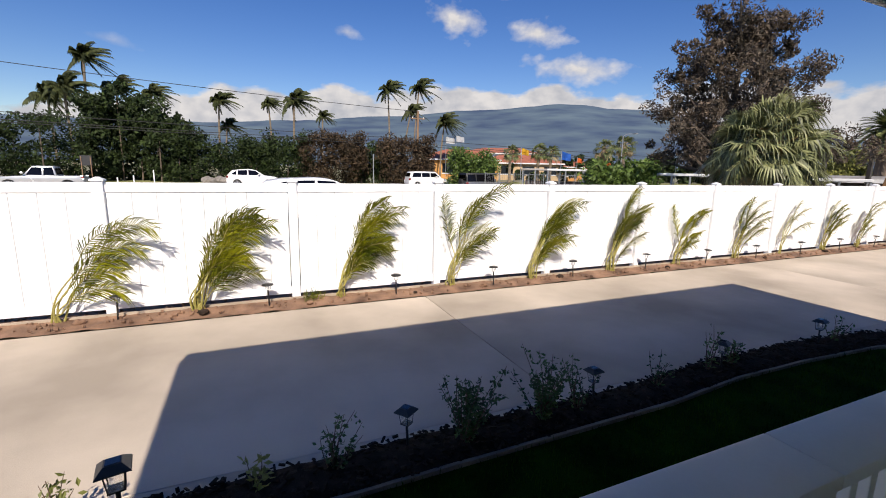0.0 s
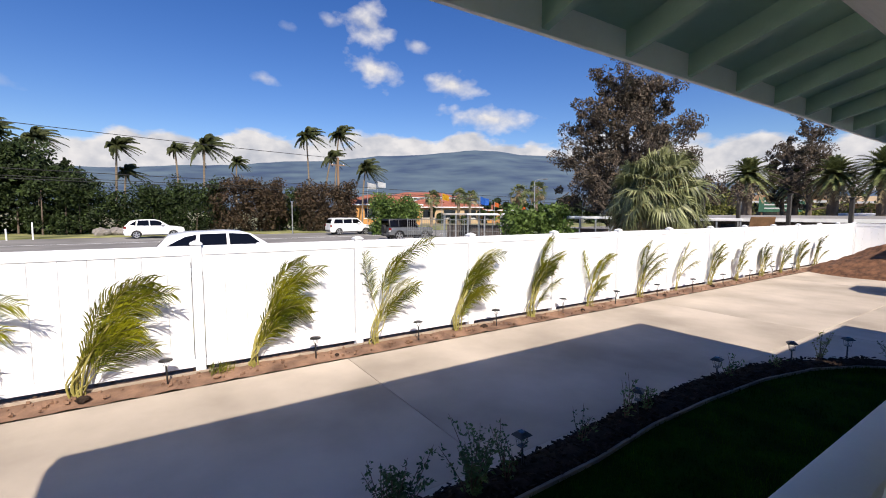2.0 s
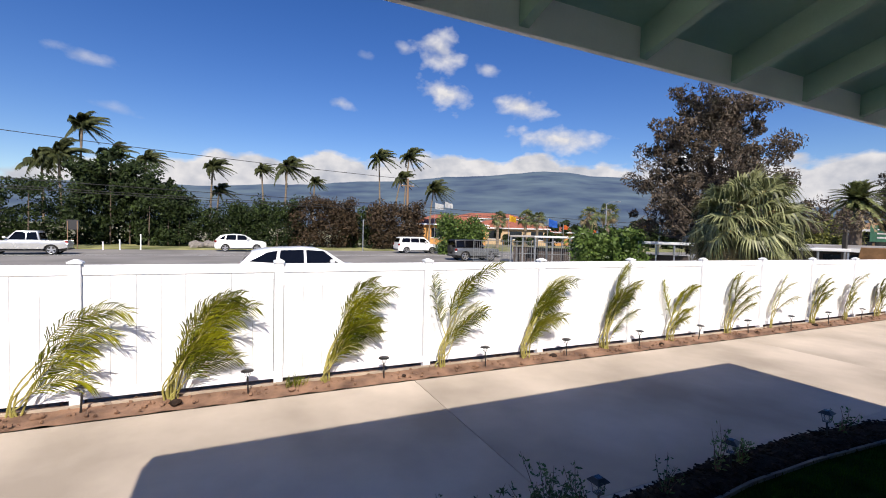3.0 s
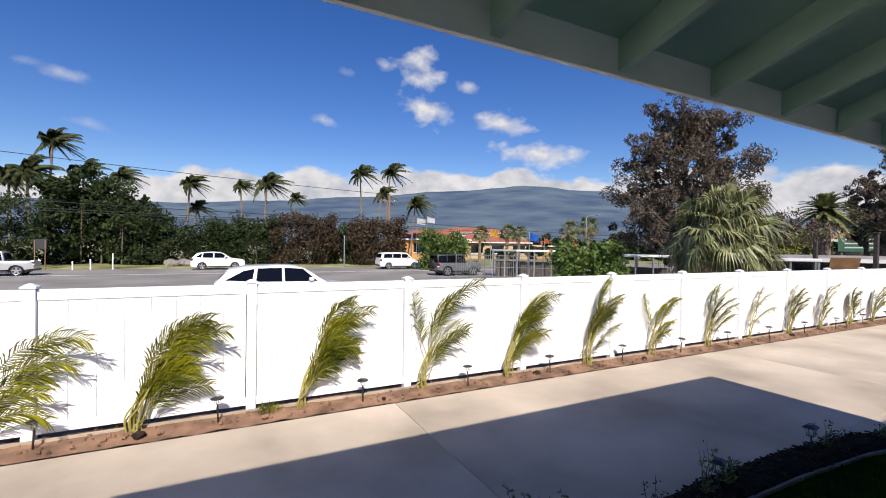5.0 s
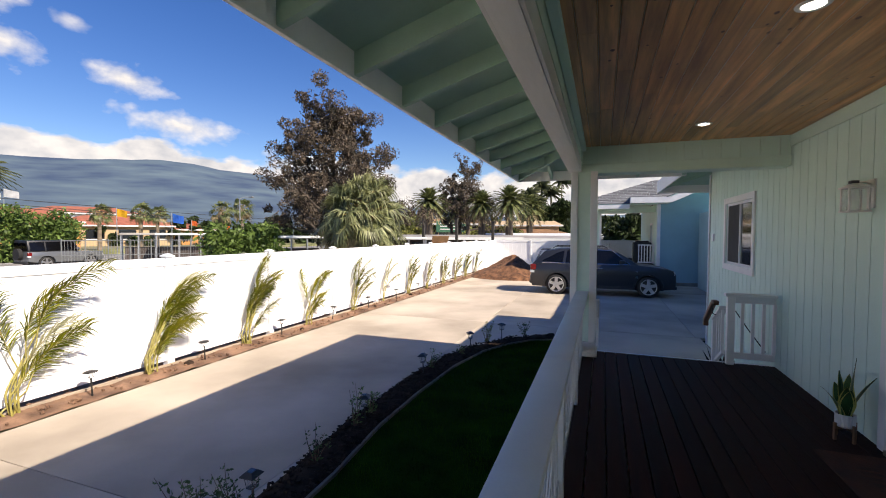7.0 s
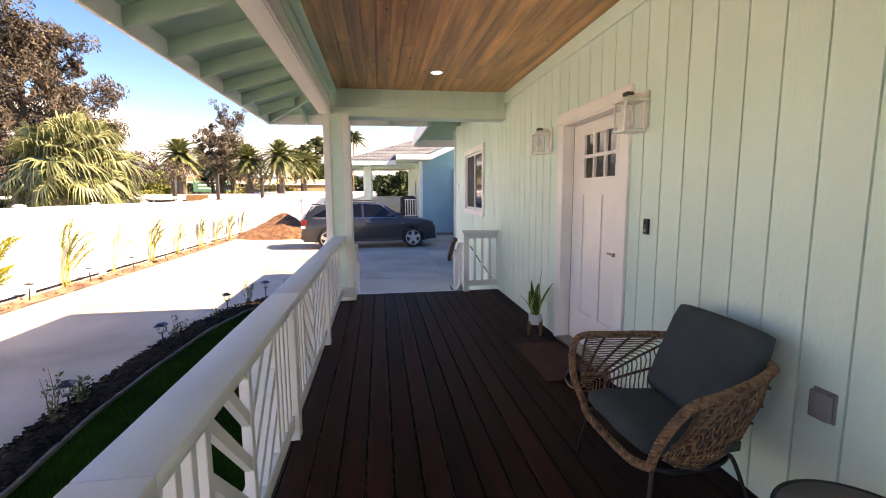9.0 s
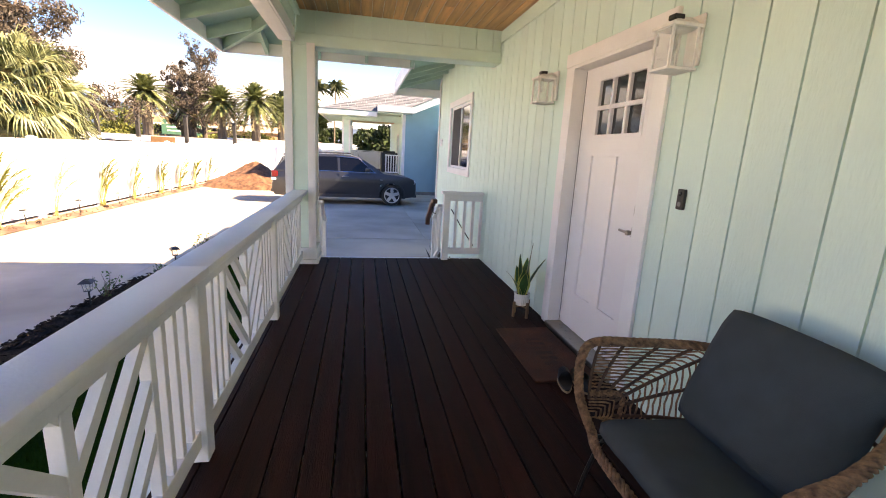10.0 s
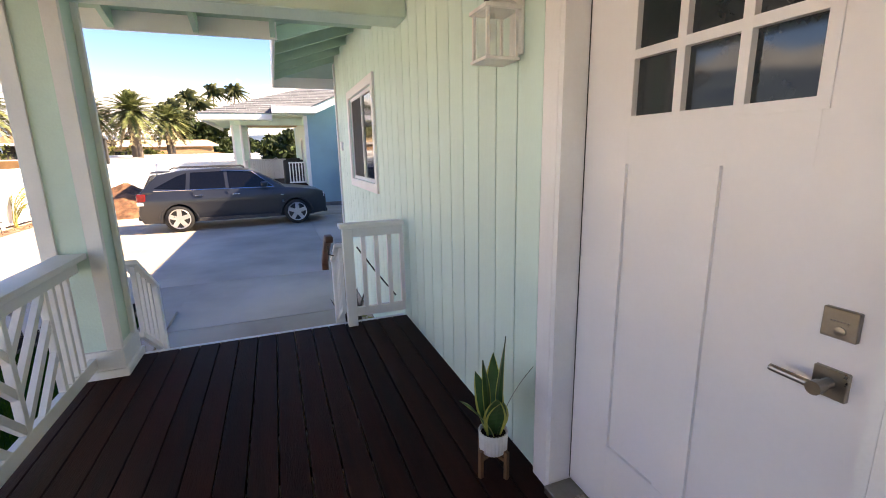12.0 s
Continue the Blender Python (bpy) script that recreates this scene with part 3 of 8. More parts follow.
# ---- porch railing ----
def rail_section(y0, y1, foot0):
    """Cap, rails, upright balusters and nested V boards between two posts."""
    r = thing("porch_railing", Matrix(), "white painted wooden railing with nested V-shaped chevron boards", "railing", "porch railing sections")
    cap = box(B(), -0.222, -0.055, y0, y1, 0.862, 0.900)
    bevel(cap, 0.006, 2)
    part("cap_rail", cap, WHITE, r, smooth_by=40)
    part("upper_rail", bevel(box(B(), -0.157, -0.117, y0, y1, 0.772, 0.8615), 0.003), WHITE, r)
    part("lower_rail", bevel(box(B(), -0.157, -0.117, y0, y1, 0.075, 0.160), 0.003), WHITE, r)
    c = (y0 + y1) / 2 + 0.01
    if foot0:
        part("post", bevel(box(B(), -0.180, -0.092, y0 - 0.045, y0 + 0.045, 0.0, 0.8605), 0.003), WHITE, r)
    for s in (-1, 1):
        part("stile", bevel(box(B(), -0.156, -0.118, c + s * 0.44 - 0.02, c + s * 0.44 + 0.02, 0.1605, 0.7715), 0.002), WHITE, r)
        for k in range(1, 4):
            y = c + s * (0.44 + 0.098 * k)
            if y0 + 0.06 < y < y1 - 0.03:
                part("baluster", bevel(box(B(), -0.154, -0.120, y - 0.017, y + 0.017, 0.1605, 0.7715), 0.002), WHITE, r)
        for k in range(5):
            zc = 0.165 + 0.195 * (k - 1)
            a, b = 0.022, 0.42
            za, zb = zc + a, zc + b
            h = 0.030
            lo, hi = 0.1605, 0.7715
            pts = [(a, za - h), (b, zb - h), (b, zb + h), (a, za + h)]
            poly = []
            for (p, q) in zip(pts, pts[1:] + pts[:1]):
                poly.append(p)
            clip = []
            for lim, sign in ((lo, 1), (hi, -1)):
                src, clip = (poly if lim == lo else clip), []
                for p, q in zip(src, src[1:] + src[:1]):
                    ip, iq = sign * (p[1] - lim) >= 0, sign * (q[1] - lim) >= 0
                    if ip:
                        clip.append(p)
                    if ip != iq:
                        f = (lim - p[1]) / (q[1] - p[1])
                        clip.append((p[0] + f * (q[0] - p[0]), lim))
            if len(clip) > 2:
                bm = B()
                prism(bm, [(c + s * u, z) for u, z in clip], -0.153, -0.121, "x")
                part("diagonal", bm, WHITE, r)
    part("centre_stile", bevel(box(B(), -0.157, -0.117, c - 0.021, c + 0.021, 0.1605, 0.7715), 0.002), WHITE, r)
    return r


for a, b, f in ((-0.665, 1.06, False), (1.06, 2.77, True), (2.77, 4.47, True), (4.47, 6.278, True)):
    rail_section(a, b, f)


def end_rail(name, x0, x1, y):
    r = thing(name, Matrix(), "short white railing with square balusters beside the porch steps", "railing", "step railings")
    part("cap_rail", bevel(box(B(), x0 - 0.075, x1, y - 0.075, y + 0.045, 0.885, 0.922), 0.005), WHITE, r)
    part("upper_rail", bevel(box(B(), x0 + 0.04, x1, y - 0.018, y + 0.018, 0.80, 0.8845), 0.002), WHITE, r)
    part("lower_rail", bevel(box(B(), x0 + 0.04, x1, y - 0.018, y + 0.018, 0.08, 0.16), 0.002), WHITE, r)
    part("post", bevel(box(B(), x0 - 0.045, x0 + 0.04, y - 0.045, y + 0.035, 0.0, 0.8845), 0.003), WHITE, r)
    for i in range(4):
        x = x0 + 0.13 + i * 0.115
        part("baluster", bevel(box(B(), x - 0.018, x + 0.018, y - 0.018, y + 0.018, 0.1605, 0.7995), 0.002), WHITE, r)


end_rail("step_end_railing", 1.69, WALL - 0.024, 6.57)


HANDRAIL = mat("dark_varnished_wood", (0.11, 0.040, 0.020), 0.4, var=0.35, scale=6, fine=50, bump=0.2)


def stair_rail(x, y0, wood, drop=0.55, ln_=0.42):
    r = thing("stair_railing", Matrix(), "sloping white stair railing with square balusters" + (" and a brown wooden handrail" if wood else ""), "railing", "step railings")

    def z(y):
        return -drop * (y - y0)
    for name, dz, h, w in (("cap_rail", 0.70, 0.035, 0.055), ("lower_rail", 0.10, 0.05, 0.02)):
        bm = B()
        prism(bm, [(y0, z(y0) + dz), (y0 + ln_, z(y0 + ln_) + dz), (y0 + ln_, z(y0 + ln_) + dz + h), (y0, z(y0) + dz + h)], x - w, x + w, "x")
        part(name, bm, WHITE, r)
    for i in range(3 if ln_ < 0.5 else 4):
        y = y0 + 0.06 + 0.115 * i
        part("baluster", box(B(), x - 0.017, x + 0.017, y - 0.017, y + 0.017, z(y) + 0.12, z(y) + 0.71), WHITE, r)
    part("post", bevel(box(B(), x - 0.045, x + 0.045, y0 + ln_ - 0.04, y0 + ln_ + 0.04, GZ, z(y0 + ln_) + 0.73), 0.003), WHITE, r)
    if wood:
        bm = B()
        prism(bm, [(y0 - 0.02, 0.745), (y0 + 0.10, 0.745), (y0 + 0.55, 0.43), (y0 + 0.55, 0.36), (y0 + 0.61, 0.36), (y0 + 0.61, 0.465), (y0 + 0.12, 0.80), (y0 - 0.02, 0.80)], x - 0.125, x - 0.062, "x")
        bevel(bm, 0.006)
        part("bracket", tube(B(), [(x - 0.045, y0 + 0.2, 0.58), (x - 0.09, y0 + 0.2, 0.60), (x - 0.09, y0 + 0.2, 0.69)], 0.007, 6), BLACK, r, "black handrail bracket")
        part("handrail", bm, HANDRAIL, r, "brown varnished wooden handrail", 50)


stair_rail(0.035, 6.74, False, 0.66, 0.52)
stair_rail(1.64, 6.68, True)
for i in range(3):
    s = thing("porch_step", pose(0, 0, 0), "pale concrete step below the porch floor", "step", "porch steps")
    part("tread", bevel(box(B(), 0.2, 1.58, 6.68 + 0.29 * i, 6.68 + 0.29 * (i + 1) + 0.0, GZ - 0.02, -0.155 * (i + 1)), 0.006), CONCRETE, s)

# ---- front door ----
DX = 2.285
door = thing("door_1", Matrix(), "white craftsman front door, closed, with six dark glass lights", "door", kind="structure")
ST = [DOOR[0], 3.44, 4.012, DOOR[1]]
Z = [DOOR[2], 0.35, 1.45, 1.59, 2.00, DOOR[3]]
bm = B()
box(bm, DX, DX + 0.045, ST[0], ST[1], Z[0], Z[5])
box(bm, DX, DX + 0.045, ST[2], ST[3], Z[0], Z[5])
box(bm, DX, DX + 0.045, ST[1] + 0.0005, ST[2] - 0.0005, Z[0], Z[1])
box(bm, DX, DX + 0.045, ST[1] + 0.0005, ST[2] - 0.0005, Z[2], Z[3])
box(bm, DX, DX + 0.045, ST[1] + 0.0005, ST[2] - 0.0005, Z[4], Z[5])
box(bm, DX, DX + 0.045, 3.665, 3.787, Z[1] + 0.0005, Z[2] - 0.0005)
DOORPAINT = mat("white_door_paint", (0.80, 0.785, 0.785), 0.35, var=0.03, scale=2, fine=60, bump=0.04)
part("slab", bm, DOORPAINT, door)
for a, b in ((3.44, 3.665), (3.787, 4.012)):
    part("panel", box(B(), DX + 0.012, DX + 0.03, a - 0.01, b + 0.01, Z[1] - 0.01, Z[2] + 0.01), DOORPAINT, door)
dy, dz = (ST[2] - ST[1]) / 3, (Z[4] - Z[3]) / 2
for i in range(3):
    for j in range(2):
        part("pane", box(B(), DX + 0.018, DX + 0.024, ST[1] + i * dy + 0.012, ST[1] + (i + 1) * dy - 0.012, Z[3] + j * dz + 0.012, Z[3] + (j + 1) * dz - 0.012), DARKGLASS, door, "dark reflecting glass pane")
bm = B()
for i in range(4):
    y = ST[1] + i * dy
    box(bm, DX - 0.004, DX + 0.03, y - 0.014, y + 0.014, Z[3] - 0.014, Z[4] + 0.014)
for j in range(3):
    z = Z[3] + j * dz
    for i in range(3):
        box(bm, DX - 0.004, DX + 0.03, ST[1] + i * dy + 0.0142, ST[1] + (i + 1) * dy - 0.0142, z - 0.014, z + 0.014)
part("glazing_bars", bm, DOORPAINT, door)
# jamb, casing and sill
bm = box(B(), WALL - 0.024, DX + 0.06, OPEN[0] + 0.002, DOOR[0] - 0.006, 0.002, 2.128)
box(bm, WALL - 0.024, DX + 0.06, DOOR[1] + 0.006, OPEN[1] - 0.002, 0.002, 2.128)
box(bm, WALL - 0.024, DX + 0.06, DOOR[0] - 0.006, DOOR[1] + 0.006, DOOR[3] + 0.006, 2.128)
part("jamb", bm, WHITE, door)
bm = box(B(), WALL - 0.026, WALL - 0.001, 3.10, OPEN[0] + 0.002, 0.002, 2.12)
box(bm, WALL - 0.026, WALL - 0.001, OPEN[1] - 0.002, 4.36, 0.002, 2.12)
box(bm, WALL - 0.030, WALL - 0.001, 3.09, 4.37, 2.1205, 2.222)
bevel(bm, 0.003)
part("casing", bm, WHITE, door)
part("sill", bevel(box(B(), WALL - 0.05, DX + 0.06, DOOR[0] - 0.005, DOOR[1] + 0.005, 0.002, 0.04), 0.004), NICKEL, door, "grey aluminium door sill")
bm = box(B(), DX - 0.012, DX + 0.002, 3.302, 3.370, 0.945, 1.013)
lev = part("handle", bevel(bm, 0.002), NICKEL, door, "brushed nickel lever handle on a square plate")
bm = tube(B(), [(DX - 0.01, 3.336, 0.98), (DX - 0.055, 3.336, 0.98)], 0.013, 12)
tube(bm, [(DX - 0.055, 3.330, 0.98), (DX - 0.055, 3.435, 0.982)], 0.0085, 10)
tube(bm, [(DX - 0.045, 3.336, 0.98), (DX - 0.068, 3.336, 0.98)], 0.016, 14)
part("lever", bm, NICKEL, lev)
bm = box(B(), DX - 0.012, DX + 0.002, 3.302, 3.370, 1.085, 1.153)
lock = part("deadbolt", bevel(bm, 0.002), NICKEL, door, "square brushed nickel deadbolt")
bm = lathe(B(), [(0.011, 0), (0.011, 0.004), (0.003, 0.005)], 16, pose(DX - 0.012, 3.332, 1.104, 0, -90, 0))
box(bm, DX - 0.018, DX - 0.0125, 3.318, 3.352, 1.122, 1.126)
part("keyway", bm, NICKEL, lock)
part("weatherstrip", box(B(), DX - 0.001, DX + 0.012, DOOR[1] + 0.0005, DOOR[1] + 0.0055, 0.045, 2.09), BLACK, door)

# ---- window ----
win = thing("window_1", Matrix(), "white-framed sliding window with dark glass and an insect screen", "window", kind="structure")
bm = box(B(), WALL - 0.026, WALL - 0.001, WIN[0] - 0.10, WIN[0], WIN[2] - 0.10, WIN[3] + 0.10)
box(bm, WALL - 0.026, WALL - 0.001, WIN[1], WIN[1] + 0.10, WIN[2] - 0.10, WIN[3] + 0.10)
box(bm, WALL - 0.026, WALL - 0.001, WIN[0] + 0.0005, WIN[1] - 0.0005, WIN[3], WIN[3] + 0.10)
box(bm, WALL - 0.026, WALL - 0.001, WIN[0] + 0.0005, WIN[1] - 0.0005, WIN[2] - 0.10, WIN[2])
part("casing", bevel(bm, 0.003), WHITE, win)
bm = B()
mid = (WIN[0] + WIN[1]) / 2
for a, b, c, d in ((WIN[0], WIN[0] + 0.04, WIN[2], WIN[3]), (WIN[1] - 0.04, WIN[1], WIN[2], WIN[3]), (mid - 0.025, mid + 0.025, WIN[2], WIN[3]),
                   (WIN[0] + 0.04, WIN[1] - 0.04, WIN[2], WIN[2] + 0.04), (WIN[0] + 0.04, WIN[1] - 0.04, WIN[3] - 0.04, WIN[3])):
    box(bm, WALL + 0.012, WALL + 0.06, a, b, c, d)
part("frame", bm, VINYL, win)
part("pane", box(B(), WALL + 0.03, WALL + 0.036, WIN[0] + 0.03, mid, WIN[2] + 0.03, WIN[3] - 0.03), DARKGLASS, win)
part("pane", box(B(), WALL + 0.042, WALL + 0.048, mid, WIN[1] - 0.03, WIN[2] + 0.03, WIN[3] - 0.03), DARKGLASS, win)
SCREEN = mat("insect_screen", (0.05, 0.05, 0.05), 0.9, var=0.2, fine=300)
part("screen", box(B(), WALL + 0.022, WALL + 0.025, mid + 0.02, WIN[1] - 0.035, WIN[2] + 0.035, WIN[3] - 0.035), SCREEN, win, "dark insect screen")

# ---- wall lamps ----
CLEAR = mat("seeded_glass", (0.75, 0.78, 0.76), 0.12, var=0.1, scale=30, fine=150, bump=0.3)
cn, cl = CLEAR.node_tree.nodes, CLEAR.node_tree.links
see, blend = cn.new("ShaderNodeBsdfTransparent"), cn.new("ShaderNodeMixShader")
blend.inputs[0].default_value = 0.12
cl.new(see.outputs[0], blend.inputs[1])
cl.new(cn["Principled BSDF"].outputs[0], blend.inputs[2])
cl.new(blend.outputs[0], cn["Material Output"].inputs[0])
AGED = mat("white_lantern_paint", (0.78, 0.77, 0.74), 0.5, var=0.1, scale=14, fine=90, bump=0.15)


def lantern(y, z):
    """A box lantern on a wall bracket; z is its lowest point."""
    lamp = thing("wall_lantern", pose(WALL - 0.002, y, z), "white square wall lantern with seeded glass beside the front door", "wall lamp", "lanterns by the door")
    part("back_plate", bevel(box(B(), -0.014, 0, -0.055, 0.055, 0.03, 0.27), 0.004), AGED, lamp)
    bm = tube(B(), [(-0.012, 0, 0.235), (-0.05, 0, 0.25), (-0.10, 0, 0.245)], 0.009, 8)
    part("arm", bm, AGED, lamp)
    f = B()
    X0, X1, W = -0.185, -0.04, 0.072
    for sx in (X0, X1 - 0.012):
        for sy in (-W, W - 0.012):
            box(f, sx, sx + 0.012, sy, sy + 0.012, 0.012, 0.195)
    box(f, X0 - 0.006, X1 + 0.006, -W - 0.006, W + 0.006, 0.0, 0.0118)
    box(f, X0 - 0.010, X1 + 0.010, -W - 0.010, W + 0.010, 0.1955, 0.210)
    part("frame", f, AGED, lamp)
    bm = B()
    lo = [bm.verts.new(p) for p in ((X0, -W, 0.2102), (X1, -W, 0.2102), (X1, W, 0.2102), (X0, W, 0.2102))]
    hi = [bm.verts.new(p) for p in ((X0 + 0.045, -0.03, 0.238), (X1 - 0.045, -0.03, 0.238), (X1 - 0.045, 0.03, 0.238), (X0 + 0.045, 0.03, 0.238))]
    for k in range(4):
        bm.faces.new((lo[k], lo[(k + 1) % 4], hi[(k + 1) % 4], hi[k]))
    bm.faces.new(hi)
    part("roof", bm, AGED, lamp)
    part("finial", bevel(box(B(), -0.152, -0.098, -0.027, 0.027, 0.2385, 0.262), 0.003), BLACK, lamp, "small black cap")
    for a, b, c, d in ((X0 + 0.012, X1 - 0.012, -W + 0.004, -W + 0.007), (X0 + 0.012, X1 - 0.012, W - 0.007, W - 0.004), (X0 + 0.004, X0 + 0.007, -W + 0.012, W - 0.012)):
        g = part("glass_pane", box(B(), a, b, c, d, 0.013, 0.194), CLEAR, lamp)
        g.visible_shadow = False
    bm = lathe(B(), [(0.012, 0), (0.012, 0.04), (0.026, 0.075), (0.022, 0.1), (0.006, 0.112)], 14, pose(-0.125, 0, 0.20, 180, 0, 0))
    part("bulb", bm, CLEAR, lamp, smooth_by=60)


lantern(4.60, 1.87)
lantern(2.96, 1.87)

# ---- downlights ----
LED = glow("lit_led_lens", (1.0, 0.95, 0.86), 9.0)
for y in (0.15, 2.78, 5.37):
    d = thing("downlight", pose(1.11, y, 2.857), "small round white recessed ceiling light, lit", "ceiling light", "porch downlights")
    part("trim_ring", lathe(B(), [(0.052, -0.001), (0.056, -0.007), (0.078, -0.004), (0.082, 0.002)], 28), VINYL, d, smooth_by=40)
    part("lens", lathe(B(), [(0.052, -0.004), (0.048, -0.005)], 24), LED, d)

# ---- doorbell, outlet cover, small switch ----
GREYP = mat("grey_plastic", (0.20, 0.20, 0.215), 0.5, var=0.08, scale=10, fine=100)
bell = thing("doorbell", pose(WALL, 2.863, 1.19), "small black doorbell with a grey camera eye on the siding", "doorbell")
part("housing", bevel(box(B(), -0.022, -0.001, -0.024, 0.024, 0, 0.105), 0.005, 2), BLACK, bell)
part("lens", lathe(B(), [(0.011, 0), (0.011, 0.004), (0.004, 0.006)], 16, pose(-0.022, 0, 0.082, 0, -90, 0)), DARKGLASS, bell)
part("button", lathe(B(), [(0.013, 0), (0.012, 0.003)], 16, pose(-0.022, 0, 0.028, 0, -90, 0)), GREYP, bell)
cover = thing("outlet_cover", pose(WALL, 1.60, 0.545), "grey weatherproof outlet cover on the siding", "outlet cover")
part("lid", bevel(box(B(), -0.040, -0.012, -0.043, 0.043, 0, 0.118), 0.010, 2), GREYP, cover, smooth_by=40)
part("plate", bevel(box(B(), -0.012, -0.001, -0.048, 0.048, -0.005, 0.123), 0.003), GREYP, cover)
sw = thing("switch_plate", pose(WALL, 10.02, 1.55), "small white switch box on the siding", "switch box")
part("plate", bevel(box(B(), -0.03, -0.001, -0.05, 0.05, 0, 0.14), 0.005), VINYL, sw)

# ---- potted plant ----
pot = thing("potted_plant", pose(2.01, 4.45, 0) @ Matrix.Scale(0.92, 4), "snake plant in a white ribbed pot on a wooden stand", "potted plant")
CERAMIC = mat("white_ceramic", (0.80, 0.79, 0.77), 0.35, var=0.04, scale=20, fine=120, bump=0.05)
bm = B()
sides = 48
prof = ((0.058, 0.115), (0.070, 0.13), (0.074, 0.225), (0.076, 0.235), (0.068, 0.235), (0.066, 0.215))
rings = []
for r, z in prof:
    rings.append([bm.verts.new(((r + (0.0018 if k % 2 else -0.0018)) * math.cos(2 * math.pi * k / sides), (r + (0.0018 if k % 2 else -0.0018)) * math.sin(2 * math.pi * k / sides), z)) for k in range(sides)])
for a, b in zip(rings, rings[1:]):
    for k in range(sides):
        bm.faces.new((a[k], a[(k + 1) % sides], b[(k + 1) % sides], b[k]))
bm.faces.new(rings[0][::-1])
part("pot", bm, CERAMIC, pot)
part("soil", lathe(B(), [(0.066, 0.214), (0.02, 0.22)], 20), MULCH, pot)
STANDWOOD = mat("walnut_stand", (0.20, 0.10, 0.05), 0.5, var=0.3, scale=9, fine=60, stretch=(3, 3, 0.4))
for a in (20, 110, 200, 290):
    c, s = math.cos(radians(a)), math.sin(radians(a))
    part("stand_leg", bevel(box(B(), -0.011, 0.011, -0.011, 0.011, 0, 0.155, pose(0.091 * c, 0.091 * s, 0, 0, 0, a)), 0.002), STANDWOOD, pot)
bm = box(B(), -0.09, 0.09, -0.009, 0.009, 0.095, 0.113, pose(0, 0, 0, 0, 0, 20))
box(bm, -0.09, 0.09, -0.009, 0.009, 0.0951, 0.1131, pose(0, 0, 0, 0, 0, 110))
part("stand_cross", bm, STANDWOOD, pot)
SNAKE = leafy("snake_plant_green", (0.02, 0.07, 0.022), (0.05, 0.13, 0.04), island=0.2, rough=0.35, thru=0.05)
SNAKE_EDGE = leafy("snake_plant_yellow_edge", (0.42, 0.45, 0.10), (0.55, 0.55, 0.16), island=0.1, rough=0.35, thru=0.05)
random.seed(12)
for i in range(8):
    a, lean = i * 2.4 + random.uniform(-0.3, 0.3), random.uniform(0.30, 0.72) if i > 1 else 0.08
    length = random.uniform(0.34, 0.56) * (1.1 if lean < 0.25 else 0.8)
    d, up = Vector((math.cos(a), math.sin(a), 0)), Vector((0, 0, 1))
    side = Vector((-d.y, d.x, 0))
    inn, edge = B(), B()
    cols = []
    for k in range(9):
        t = k / 8
        c = d * (0.02 + lean * length * t * (0.6 + 0.5 * t)) + up * (0.215 + length * t * (1 - 0.25 * lean * t))
        w = 0.058 * (1 - t ** 2.6) * (0.6 + 1.2 * t if t < 0.4 else 1.08) + 0.0005
        tw = side * math.cos(0.35 * t) + d * math.sin(0.35 * t)
        cols.append((c - tw * w, c - tw * w * 0.80, c - d * 0.004 + Vector((0, 0, 0)), c + tw * w * 0.80, c + tw * w))
    for p, q in zip(cols, cols[1:]):
        for j, bmx in ((0, edge), (1, inn), (2, inn), (3, edge)):
            bmx.faces.new([bmx.verts.new(v) for v in (p[j], p[j + 1], q[j + 1], q[j])])
    lf = part("leaf", inn, SNAKE, pot)
    part("leaf_edge", edge, SNAKE_EDGE, lf, "yellow leaf margin")

# ---- doormat and slippers ----
COIR = mat("brown_coir", (0.058, 0.018, 0.0065), 0.95, var=0.35, scale=6, fine=160, bump=0.9)
matt = thing("doormat", Matrix(), "rust-brown coir doormat with faint dark lettering before the door", "doormat")
part("mat_body", bevel(box(B(), 1.68, 2.13, 3.26, 4.13, 0.001, 0.017), 0.004), COIR, matt)
INK = mat("mat_print", (0.040, 0.014, 0.006), 0.95, var=0.4, scale=20, fine=160, bump=0.5)
for i in range(6):
    part("printed_bar", box(B(), 1.84, 1.97, 3.47 + 0.08 * i, 3.515 + 0.08 * i, 0.0165, 0.0182), INK, matt)
RUBBER = mat("black_rubber", (0.014, 0.014, 0.015), 0.7, var=0.3, scale=20, fine=150, bump=0.2)
SOLE = mat("tan_sole", (0.30, 0.20, 0.12), 0.8, var=0.2, scale=20, fine=150, bump=0.2)


